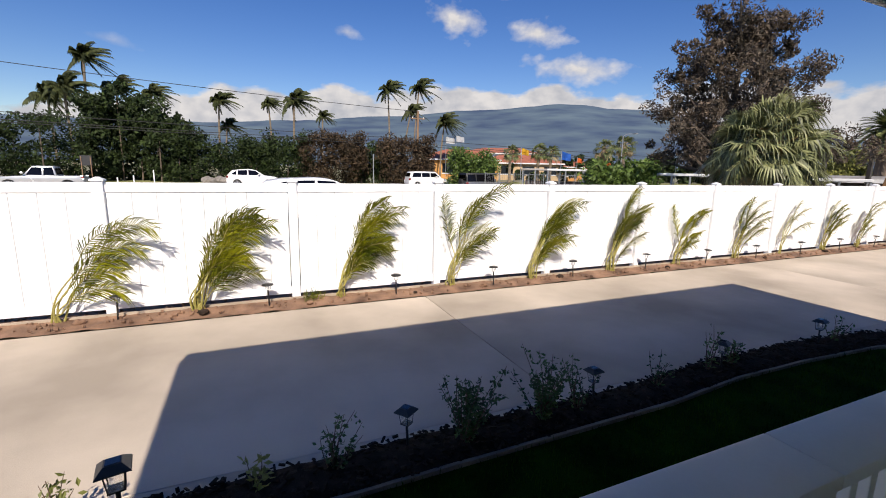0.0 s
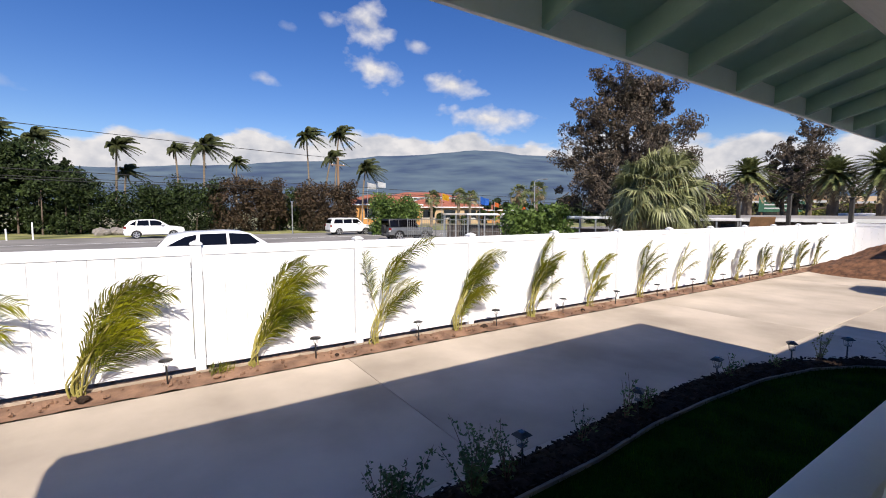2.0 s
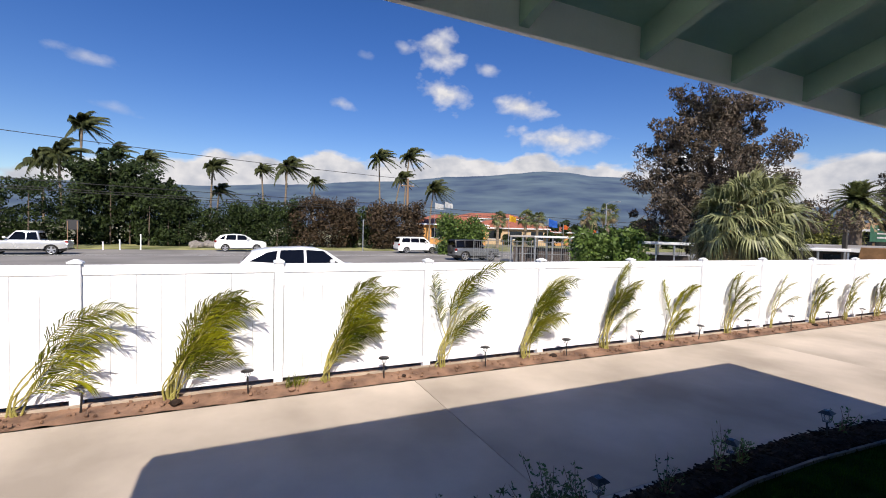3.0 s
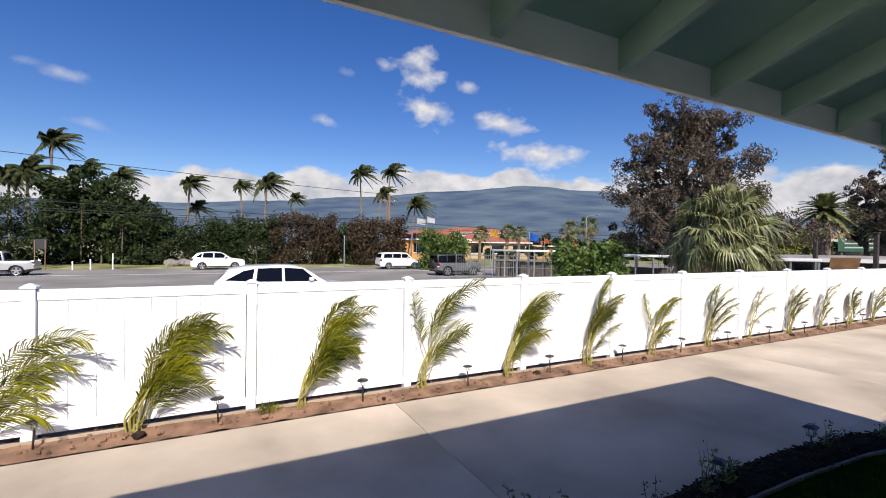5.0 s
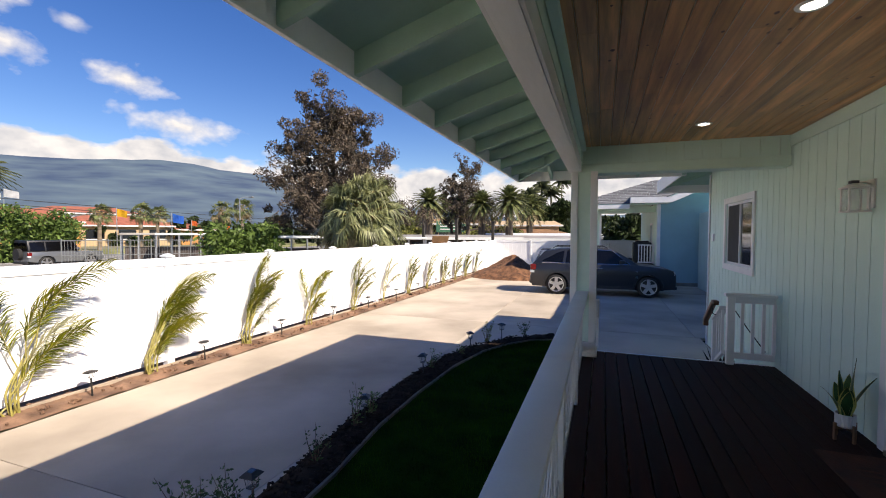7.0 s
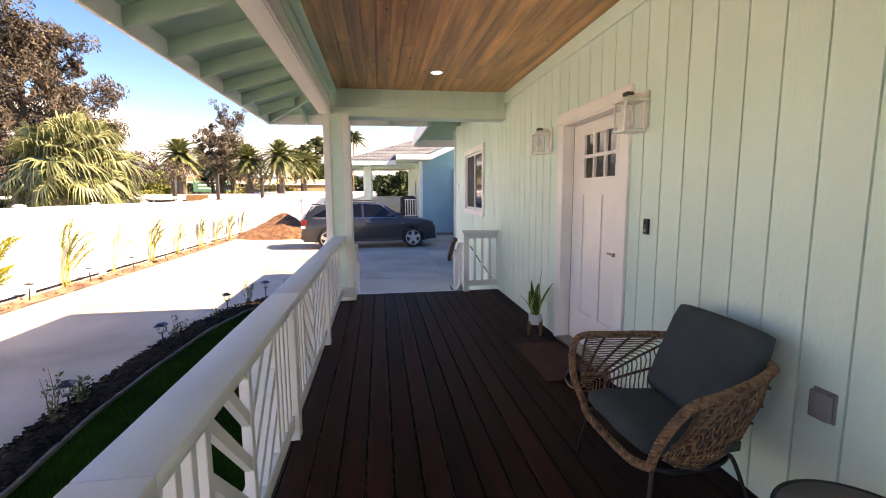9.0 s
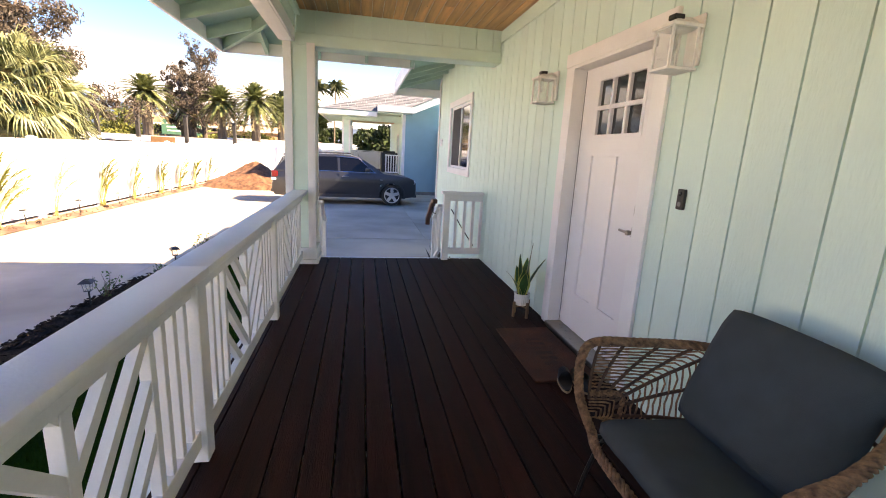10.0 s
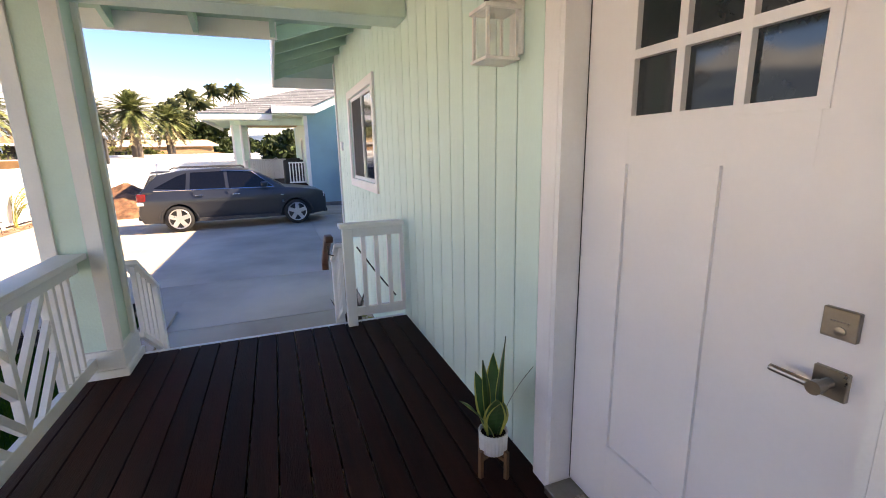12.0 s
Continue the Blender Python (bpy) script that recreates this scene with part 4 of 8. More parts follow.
def slipper(x, y, turn):
    s = thing("slipper", pose(x, y, 0.017, 0, 0, turn), "black open slipper lying on the doormat", "slipper", "slippers by the door")
    bm, out = B(), []
    for k in range(20):
        a = 2 * math.pi * k / 20
        out.append((0.046 * math.cos(a) * (1.0 - 0.18 * math.sin(a)), 0.13 * math.sin(a)))
    prism(bm, out, 0.0, 0.014, "z")
    part("sole", bm, SOLE, s)
    bm = B()
    prism(bm, [(p[0] * 0.97, p[1] * 0.985) for p in out], 0.0142, 0.026, "z")
    part("footbed", bm, RUBBER, s)
    bm, rows2 = B(), []
    for j in range(5):
        yy = -0.115 + 0.035 * j
        w = 0.046 * (0.75 + 0.07 * j)
        rows2.append([bm.verts.new((w * math.cos(t), yy, 0.026 + (0.034 + 0.009 * j) * math.sin(t))) for t in (math.pi * q / 8 for q in range(9))])
    for a, b in zip(rows2, rows2[1:]):
        for q in range(8):
            bm.faces.new((a[q], a[q + 1], b[q + 1], b[q]))
    bmesh.ops.solidify(bm, geom=list(bm.faces), thickness=0.004)
    part("upper", bm, RUBBER, s, smooth_by=50)


slipper(1.86, 3.22, 160)
slipper(1.96, 3.20, 170)

# ---- lounge chair ----
ROPE = mat("brown_rope", (0.15, 0.08, 0.042), 0.75, var=0.4, scale=40, fine=220, bump=0.6, tint=(0.25, 0.14, 0.075))
ROPE_DARK = mat("dark_brown_cord", (0.075, 0.04, 0.025), 0.75, var=0.3, scale=25, fine=180, bump=0.4)
CUSHION = mat("slate_grey_fabric", (0.036, 0.052, 0.059), 0.9, var=0.15, scale=9, fine=350, bump=0.35)
STEEL = mat("black_steel", (0.012, 0.012, 0.012), 0.4, metal=0.3, var=0.2, scale=15, fine=120)


def bez(pts, n):
    """A smooth line through points."""
    pts = [Vector(p) for p in pts]
    out = []
    for i in range(len(pts) - 1):
        p0, p1, p2, p3 = pts[max(i - 1, 0)], pts[i], pts[i + 1], pts[min(i + 2, len(pts) - 1)]
        for k in range(n):
            t = k / n
            out.append(0.5 * (2 * p1 + (p2 - p0) * t + (2 * p0 - 5 * p1 + 4 * p2 - p3) * t * t + (3 * p1 - p0 - 3 * p2 + p3) * t ** 3))
    out.append(pts[-1])
    return out


def rope(bm, line, r, turns, strands=5):
    """Strands twisted round a line."""
    for s in range(strands):
        pts = []
        for i, p in enumerate(line):
            d = (line[min(i + 1, len(line) - 1)] - line[max(i - 1, 0)]).normalized()
            u = d.cross(Vector((0.31, 0.17, 0.93))).normalized()
            w = d.cross(u)
            a = 2 * math.pi * (s / strands + turns * i / len(line))
            pts.append(p + (u * math.cos(a) + w * math.sin(a)) * r * 0.72)
        tube(bm, pts, r * 0.40, 6)


def pillow(w, d, h, m, puff=0.35):
    """A soft cushion, fuller in the middle."""
    bm, n = B(), 12
    tops = []
    for sign in (1, -1):
        tops.append([[bm.verts.new(m @ Vector((w * (i / n - 0.5) * (1 - 0.03 * (2 * j / n - 1) ** 2), d * (j / n - 0.5) * (1 - 0.03 * (2 * i / n - 1) ** 2),
                      sign * h / 2 * (0.38 + 0.62 * ((1 - abs(2 * i / n - 1) ** 5) * (1 - abs(2 * j / n - 1) ** 5)) ** puff)
                      + 0.006 * noise.noise((i * 0.5 + w, j * 0.5, sign))))) for j in range(n + 1)] for i in range(n + 1)])
    for s, g in enumerate(tops):
        for i in range(n):
            for j in range(n):
                f = (g[i][j], g[i + 1][j], g[i + 1][j + 1], g[i][j + 1])
                bm.faces.new(f if s == 0 else f[::-1])
    bmesh.ops.remove_doubles(bm, verts=bm.verts, dist=0.0008)
    back_ = m.inverted()
    for v in bm.verts:
        p = back_ @ v.co
        u, k = 2 * abs(p.x) / w, 2 * abs(p.y) / d
        r = 1 - 0.055 * (u * k) ** 6
        v.co = m @ Vector((p.x * r, p.y * r, p.z))
    edge = [e for e in bm.edges if e.is_boundary]
    bmesh.ops.bridge_loops(bm, edges=edge) if edge else None
    return smooth(bm)


chair = thing("lounge_chair", Matrix(), "woven brown rope lounge chair with slate grey cushions on black legs", "chair")
arm_l = [(1.50, 1.70, 0.335), (1.49, 1.62, 0.50), (1.55, 1.555, 0.66), (1.70, 1.56, 0.70), (1.90, 1.62, 0.72), (2.03, 1.68, 0.735)]
arm_r = [(1.50, 2.30, 0.335), (1.485, 2.40, 0.44), (1.50, 2.45, 0.58), (1.57, 2.475, 0.645), (1.75, 2.44, 0.655), (1.95, 2.38, 0.665), (2.06, 2.30, 0.675)]
front = [(1.50, 1.70, 0.335), (1.475, 1.80, 0.315), (1.47, 2.0, 0.31), (1.475, 2.2, 0.315), (1.50, 2.30, 0.335)]
backl = [(2.03, 1.68, 0.735), (2.09, 1.85, 0.745), (2.10, 2.10, 0.735), (2.06, 2.30, 0.675)]
for line, name in ((arm_l, "arm"), (arm_r, "arm"), (front, "front_rail"), (backl, "back_rail")):
    bm = B()
    ln = bez(line, 14)
    rope(bm, ln, 0.019, len(ln) / 9)
    part(name, bm, ROPE, chair, smooth_by=80)
low = [(1.50, 1.74, 0.32), (1.62, 1.70, 0.30), (1.86, 1.74, 0.29), (1.98, 1.86, 0.28), (1.99, 2.12, 0.28), (1.90, 2.26, 0.29), (1.64, 2.31, 0.30), (1.50, 2.28, 0.32)]
bm = B()
tube(bm, bez(low, 8), 0.011, 8)
part("seat_rail", bm, STEEL, chair)


def fan_weave(focus, rim, ribs, cords, bulge):
    """A side panel: stout ribs spreading from the front corner to the rim, thin cords woven across them."""
    line = bez(rim, 8)
    f0 = Vector(focus)

    def at(t):
        f = t * (len(line) - 1)
        i = min(int(f), len(line) - 2)
        return line[i].lerp(line[i + 1], f - i)

    def on(u, t):
        q = at(t)
        out = Vector((0.2 * (q.x - 1.75), q.y - 2.0, 0)).normalized() * bulge * 4 * u * (1 - u)
        return f0.lerp(q, u) + out
    for i in range(ribs):
        t = i / (ribs - 1)
        part("rib_cord", tube(B(), [on(u, t) for u in (0.2, 0.4, 0.6, 0.8, 1.0)], 0.0075, 6), ROPE_DARK, chair)
    for k in range(cords):
        u = 0.30 + 0.68 * k / (cords - 1)
        wob = 0.004 if k % 2 else -0.004
        part("cord", tube(B(), [on(u, j / 16) + Vector((0, wob if j % 2 else -wob, 0)) for j in range(17)], 0.0042, 5), ROPE, chair)
    bm = B()
    rope(bm, [on(0.26, j / 24) for j in range(25)], 0.012, 5, 4)
    part("inner_rope", bm, ROPE, chair, smooth_by=80)
    for k in range(5):
        part("cord", tube(B(), [on(0.06 + 0.035 * k, j / 8) for j in range(9)], 0.0042, 5), ROPE, chair)


def weave(top, bottom, cords, bars):
    """A back panel of upright cords with a few stout ones across."""
    a, b = bez(top, 12), bez(bottom, 12)

    def at(line, t):
        f = t * (len(line) - 1)
        i = min(int(f), len(line) - 2)
        return line[i].lerp(line[i + 1], f - i)
    for i in range(cords):
        t = (i + 0.5) / cords
        p, q = at(a, t), at(b, t)
        out = Vector((p.x - 1.75, p.y - 2.0, 0)).normalized() * 0.03
        part("cord", tube(B(), [p, p.lerp(q, 0.5) + out, q], 0.0042, 5), ROPE, chair)
    for k in range(1, bars + 1):
        v = k / (bars + 1)
        pts = []
        for i in range(13):
            t = i / 12
            p, q = at(a, t), at(b, t)
            out = Vector((p.x - 1.75, p.y - 2.0, 0)).normalized() * 0.034 * 4 * v * (1 - v)
            pts.append(p.lerp(q, v) + out)
        part("weft_cord", tube(B(), pts, 0.007, 6), ROPE_DARK, chair)


fan_weave((1.51, 2.35, 0.37), [(1.60, 2.475, 0.645), (1.75, 2.44, 0.655), (1.95, 2.38, 0.665), (2.06, 2.30, 0.672), (2.04, 2.27, 0.48), (1.97, 2.22, 0.29), (1.78, 2.29, 0.295)], 9, 16, 0.03)
fan_weave((1.51, 1.66, 0.40), [(1.60, 1.555, 0.675), (1.70, 1.56, 0.70), (1.90, 1.62, 0.72), (2.03, 1.68, 0.732), (2.02, 1.74, 0.50), (1.95, 1.80, 0.29), (1.76, 1.72, 0.295)], 9, 16, 0.03)
weave(backl, [(1.95, 1.82, 0.285), (1.99, 1.95, 0.28), (1.99, 2.12, 0.28), (1.96, 2.2, 0.285)], 14, 4)
part("seat_cushion", pillow(0.50, 0.54, 0.11, pose(1.735, 2.0, 0.375, 0, 4, 0)), CUSHION, chair, "slate grey seat cushion")
part("back_cushion", pillow(0.50, 0.58, 0.13, pose(1.965, 2.0, 0.64, 0, -68, 0)), CUSHION, chair, "slate grey back cushion")
for x, y, ox, oy in ((1.56, 1.76, -0.05, -0.05), (1.56, 2.27, -0.05, 0.05), (1.93, 1.80, 0.06, -0.08), (1.93, 2.22, 0.06, 0.06)):
    part("leg", tube(B(), bez([(x, y, 0.30), (x + ox * 0.4, y + oy * 0.4, 0.28), (x + ox, y + oy, 0.12), (x + ox * 1.3, y + oy * 1.3, 0.0)], 5), 0.010, 8), STEEL, chair)

table = thing("side_table", pose(1.86, 1.16, 0), "small round black metal side table beside the chair", "side table")
TOP = mat("smoked_glass_top", (0.16, 0.17, 0.17), 0.15, var=0.1, scale=5, fine=80, bump=0)
part("tabletop", lathe(B(), [(0.225, 0.438), (0.228, 0.444), (0.225, 0.450), (0.0, 0.450)], 40), TOP, table, smooth_by=40)
bm = B()
ring = [Vector((0.232 * math.cos(2 * math.pi * k / 48), 0.232 * math.sin(2 * math.pi * k / 48), 0.446)) for k in range(49)]
part("rim", tube(bm, ring, 0.009, 8, False), STEEL, table)
for a in (30, 150, 270):
    c, s = math.cos(radians(a)), math.sin(radians(a))
    part("leg", tube(B(), [(0.21 * c, 0.21 * s, 0.44), (0.10 * c, 0.10 * s, 0.22), (0.20 * c, 0.20 * s, 0.0)], 0.007, 6), STEEL, table)

# ---- garden bed between porch and driveway ----
def curb_x(y):
    """Line of the lawn's edging; it bends in towards the steps."""
    pts = ((-3.0, -2.10), (3.4, -2.21), (4.5, -2.31), (5.7, -2.30), (7.0, -2.22), (8.1, -2.0), (8.8, -1.68), (9.35, -1.25), (9.55, -0.8))
    for (a, p), (b, q) in zip(pts, pts[1:]):
        if a <= y <= b:
            return p + (q - p) * (y - a) / (b - a)
    return pts[0][1] if y < pts[0][0] else pts[-1][1]


def bed_x(y):
    pts = ((-3.0, -2.62), (3.4, -2.68), (4.6, -2.77), (6.2, -2.77), (7.4, -2.65), (8.2, -2.49), (9.45, -1.80), (10.1, -0.95), (10.3, -0.3))
    for (a, p), (b, q) in zip(pts, pts[1:]):
        if a <= y <= b:
            return p + (q - p) * (y - a) / (b - a)
    return pts[0][1] if y < pts[0][0] else pts[-1][1]


apron = B()
prev = None
for i in range(67):
    y = -2.9 + 13.93 * i / 66
    xa = -2.754
    xb = bed_x(y) if y < 10.3 else 2.09
    cur = (apron.verts.new((min(xa, xb) if y < 10.3 else xa, y, GZ - 0.004)), apron.verts.new((xb, y, GZ - 0.004)))
    if prev:
        apron.faces.new((prev[0], prev[1], cur[1], cur[0]))
    prev = cur
tagged(part("driveway_edge", apron, CONCRETE), "pale concrete driveway edge curving round the garden bed", "driveway", kind="structure")
land = thing("step_landing", Matrix(), "pale concrete landing at the foot of the porch steps", "pavement", kind="structure")
for x0, x1, y0, y1, z in ((-0.3, WALL - 0.012, 7.55, 8.79, -0.002), (-0.3, WALL - 0.012, 8.81, 11.03, -0.002), (-0.9, -0.3, 9.56, 11.03, -0.0025), (-0.64, -0.3, 8.1, 9.56, 0.034)):
    part("slab", box(B(), x0, x1, y0, y1, GZ - 0.06, GZ + z), CONCRETE, land)

random.seed(9)
bed = B()
lines2 = []
for i in range(121):
    y = -2.9 + 13.0 * i / 120
    x0, x1 = bed_x(y), (curb_x(y) if y < 9.5 else -0.86)
    lines2.append([bed.verts.new((x0 + (x1 - x0) * j / 6, y, GZ + 0.01 + 0.055 * math.sin(math.pi * j / 6) + 0.03 * noise.noise((x0 * 6 + j, y * 5, 1)))) for j in range(7)])
for a, b in zip(lines2, lines2[1:]):
    for j in range(6):
        bed.faces.new((a[j], a[j + 1], b[j + 1], b[j]))
for i in range(2600):
    y = random.uniform(-2.5, 9.85)
    x0, x1 = bed_x(y), (curb_x(y) if y < 9.5 else -0.86)
    x = random.uniform(x0 + 0.03, x1 - 0.02)
    a, b, c = random.uniform(0.012, 0.035), random.uniform(0.006, 0.014), random.uniform(0.003, 0.008)
    box(bed, -a, a, -b, b, -c, c, pose(x, y, GZ + 0.045 + 0.03 * random.random(), random.uniform(-25, 25), random.uniform(-25, 25), random.uniform(0, 180)))
tagged(part("garden_bed", bed, MULCH), "dark mulched garden bed curving along the driveway", "garden bed", kind="stuff")

edge = B()
pl = []
for i in range(105):
    y = -2.9 + 12.45 * i / 104
    x = curb_x(y)
    z = 0.006 * noise.noise((y * 3, 0, 0))
    pl.append([edge.verts.new(p) for p in ((x - 0.02, y, GZ - 0.05), (x - 0.016, y, GZ + 0.06 + z), (x + 0.016, y, GZ + 0.062 + z), (x + 0.02, y, GZ - 0.05))])
for a, b in zip(pl, pl[1:]):
    for j in range(3):
        edge.faces.new((a[j], a[j + 1], b[j + 1], b[j]))
tagged(part("lawn_edging", edge, EDGING), "thin grey edging between lawn and garden bed", "edging", kind="structure")
lawn = B()
pl = []
for i in range(60):
    y = -2.9 + 12.4 * i / 59
    pl.append((lawn.verts.new((curb_x(y) + 0.02, y, GZ + 0.03)), lawn.verts.new((-0.3 if y < 8.1 else -0.64, y, GZ + 0.03))))
for a, b in zip(pl, pl[1:]):
    lawn.faces.new((a[0], a[1], b[1], b[0]))
tagged(part("lawn", lawn, LAWN), "green lawn between porch and garden bed, darkened for shade", "lawn", kind="structure")
gv, gf = [], []
rng = np.random.default_rng(3)
for i in range(26000):
    y = rng.uniform(-2.5, 9.4)
    c = curb_x(float(y))
    x = rng.uniform(c + 0.03, -0.33 if y < 8.1 else -0.67)
    h, a, l = rng.uniform(0.03, 0.065), rng.uniform(0, 6.28), rng.uniform(-0.02, 0.02, 2)
    w = 0.004
    k = len(gv)
    gv += [(x - w * math.cos(a), y - w * math.sin(a), GZ + 0.028), (x + w * math.cos(a), y + w * math.sin(a), GZ + 0.028), (x + l[0], y + l[1], GZ + 0.03 + h)]
    gf.append((k, k + 1, k + 2))
me = bpy.data.meshes.new("grass")
me.from_pydata(gv, [], gf)
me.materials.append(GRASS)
tagged(new("grass", me), "short dense green lawn grass darkened for the porch shade", "grass", kind="stuff")

# ---- solar path lights ----
SOLAR = mat("bronze_black_plastic", (0.018, 0.016, 0.015), 0.4, var=0.3, scale=20, fine=150, bump=0.1)
CELL = glass("solar_cell", (0.01, 0.013, 0.03), 0.1)


def path_light_proto():
    t = thing("solar_path_light", Matrix(), "small black solar path light on a stake in the dirt", "garden light", "path lights by the fence")
    part("stake", tube(B(), [(0, 0, -0.06), (0, 0, 0.24)], 0.012, 8), SOLAR, t)
    lant = part("lamp_glass", lathe(B(), [(0.03, 0.24), (0.042, 0.30), (0.045, 0.315)], 12), CLEAR, t, smooth_by=60)
    lant.visible_shadow = False
    bm = B()
    lathe(bm, [(0.085, 0.315), (0.088, 0.322), (0.075, 0.333), (0.03, 0.345)], 16)
    part("hood", bm, SOLAR, t, smooth_by=40)
    part("solar_cell", box(B(), -0.022, 0.022, -0.022, 0.022, 0.3452, 0.348), CELL, t)
    bm = B()
    for a in range(4):
        c, s = math.cos(a * math.pi / 2), math.sin(a * math.pi / 2)
        tube(bm, [(0.03 * c, 0.03 * s, 0.24), (0.05 * c, 0.05 * s, 0.318)], 0.003, 4)
    part("cage", bm, SOLAR, t)
    return t


proto = path_light_proto()
spots = [(-6.58, -1.81), (-6.55, 0.10), (-6.52, 2.10), (-6.50, 3.98), (-6.50, 5.82), (-6.55, 7.87), (-6.53, 9.80), (-6.53, 11.7), (-6.53, 13.6), (-6.53, 15.5), (-6.53, 17.4), (-6.53, 19.3), (-6.53, 21.2)]
random.seed(21)
for i, (x, y) in enumerate(spots):
    m = pose(x, y, GZ + 0.04, random.uniform(-4, 4), random.uniform(-4, 4), random.uniform(0, 90))
    if i == 0:
        proto.matrix_world = m
    else:
        copy_thing(proto, m)


def post_light(x, y, turn, size, h=0.42, label="black square lantern path light standing in the mulch bed"):
    t = thing("garden_lantern", pose(x, y, GZ + 0.03, 2, -2, turn) @ Matrix.Scale(size, 4), label, "garden light", "lanterns in the mulch bed")
    part("stake", tube(B(), [(0, 0, -0.06), (0, 0, h - 0.16)], 0.013, 8), SOLAR, t)
    f = B()
    for sx in (-1, 1):
        for sy in (-1, 1):
            tube(f, [(sx * 0.04, sy * 0.04, h - 0.155), (sx * 0.052, sy * 0.052, h - 0.03)], 0.004, 4)
    box(f, -0.045, 0.045, -0.045, 0.045, h - 0.162, h - 0.152)
    part("cage", f, SOLAR, t)
    g = part("lamp_glass", box(B(), -0.036, 0.036, -0.036, 0.036, h - 0.15, h - 0.04), CLEAR, t)
    g.visible_shadow = False
    bm = B()
    for r0, z0, r1, z1 in ((0.088, h - 0.03, 0.084, h - 0.02), (0.084, h - 0.02, 0.045, h + 0.015)):
        lo = [bm.verts.new((sx * r0, sy * r0, z0)) for sx, sy in ((-1, -1), (1, -1), (1, 1), (-1, 1))]
        hi = [bm.verts.new((sx * r1, sy * r1, z1)) for sx, sy in ((-1, -1), (1, -1), (1, 1), (-1, 1))]
        for k in range(4):
            bm.faces.new((lo[k], lo[(k + 1) % 4], hi[(k + 1) % 4], hi[k]))
    bm.faces.new(hi)
    part("hood", bm, SOLAR, t)
    part("solar_cell", box(B(), -0.036, 0.036, -0.036, 0.036, h + 0.0152, h + 0.018), CELL, t)


for x, y, a in ((-2.42, -0.86, 10), (-2.52, 0.93, 35), (-2.52, 2.75, 0), (-2.53, 4.55, 20), (-2.56, 6.45, 5), (-2.30, 8.25, 30), (-1.90, 9.28, 50)):
    post_light(x, y, a, 1.0 if y < 0 else 0.78)

# ---- shrubs in the bed ----
SHRUB = leafy("shrub_green", (0.035, 0.07, 0.02), (0.09, 0.14, 0.04), island=0.7)
SHRUB_Y = leafy("shrub_yellow_green", (0.12, 0.14, 0.035), (0.24, 0.24, 0.07), island=0.6)
TWIG = mat("brown_twig", (0.10, 0.06, 0.035), 0.9, var=0.3, scale=20, fine=100)


def leaf(bm, p, d, length, width):
    d = d.normalized()
    s = d.cross(Vector((random.uniform(-1, 1), random.uniform(-1, 1), random.uniform(-1, 1)))).normalized() * width / 2
    k = d.cross(s).normalized() * width * 0.25
    v = [bm.verts.new(q) for q in (p, p + d * length * 0.5 + s + k, p + d * length, p + d * length * 0.5 - s + k)]
    bm.faces.new(v[:3])
    bm.faces.new((v[0], v[2], v[3]))


def shrub(name, x, y, h, spread, stems, leaves, size, material, label, category="shrub"):
    t = thing(name, pose(x, y, GZ + 0.02), label, category, "shrubs in the mulch bed")
    tw, lf = B(), B()
    for i in range(stems):
        a, r = random.uniform(0, 6.28), random.uniform(0.2, 1) * spread
        tip = Vector((r * math.cos(a), r * math.sin(a) + 0.1 * h, h * random.uniform(0.55, 1.0)))
        line = bez([(0, 0, -0.03), tip * 0.45 + Vector((random.uniform(-.03, .03), random.uniform(-.03, .03), 0.03)), tip], 4)
        tube(tw, line, [0.006 * (1 - 0.75 * k / (len(line) - 1)) for k in range(len(line))], 5)
        for k in range(leaves):
            f = random.uniform(0.25, 1.0)
            p = line[min(int(f * (len(line) - 1)), len(line) - 1)] + Vector((random.uniform(-.03, .03), random.uniform(-.03, .03), random.uniform(-.02, .02)))
            leaf(lf, p, Vector((random.uniform(-1, 1), random.uniform(-0.6, 1.2), random.uniform(-0.4, 0.8))), size * random.uniform(0.6, 1.3), size * 0.5)
    part("branchwork", tw, TWIG, t)
    part("foliage", lf, material, t)
    return t


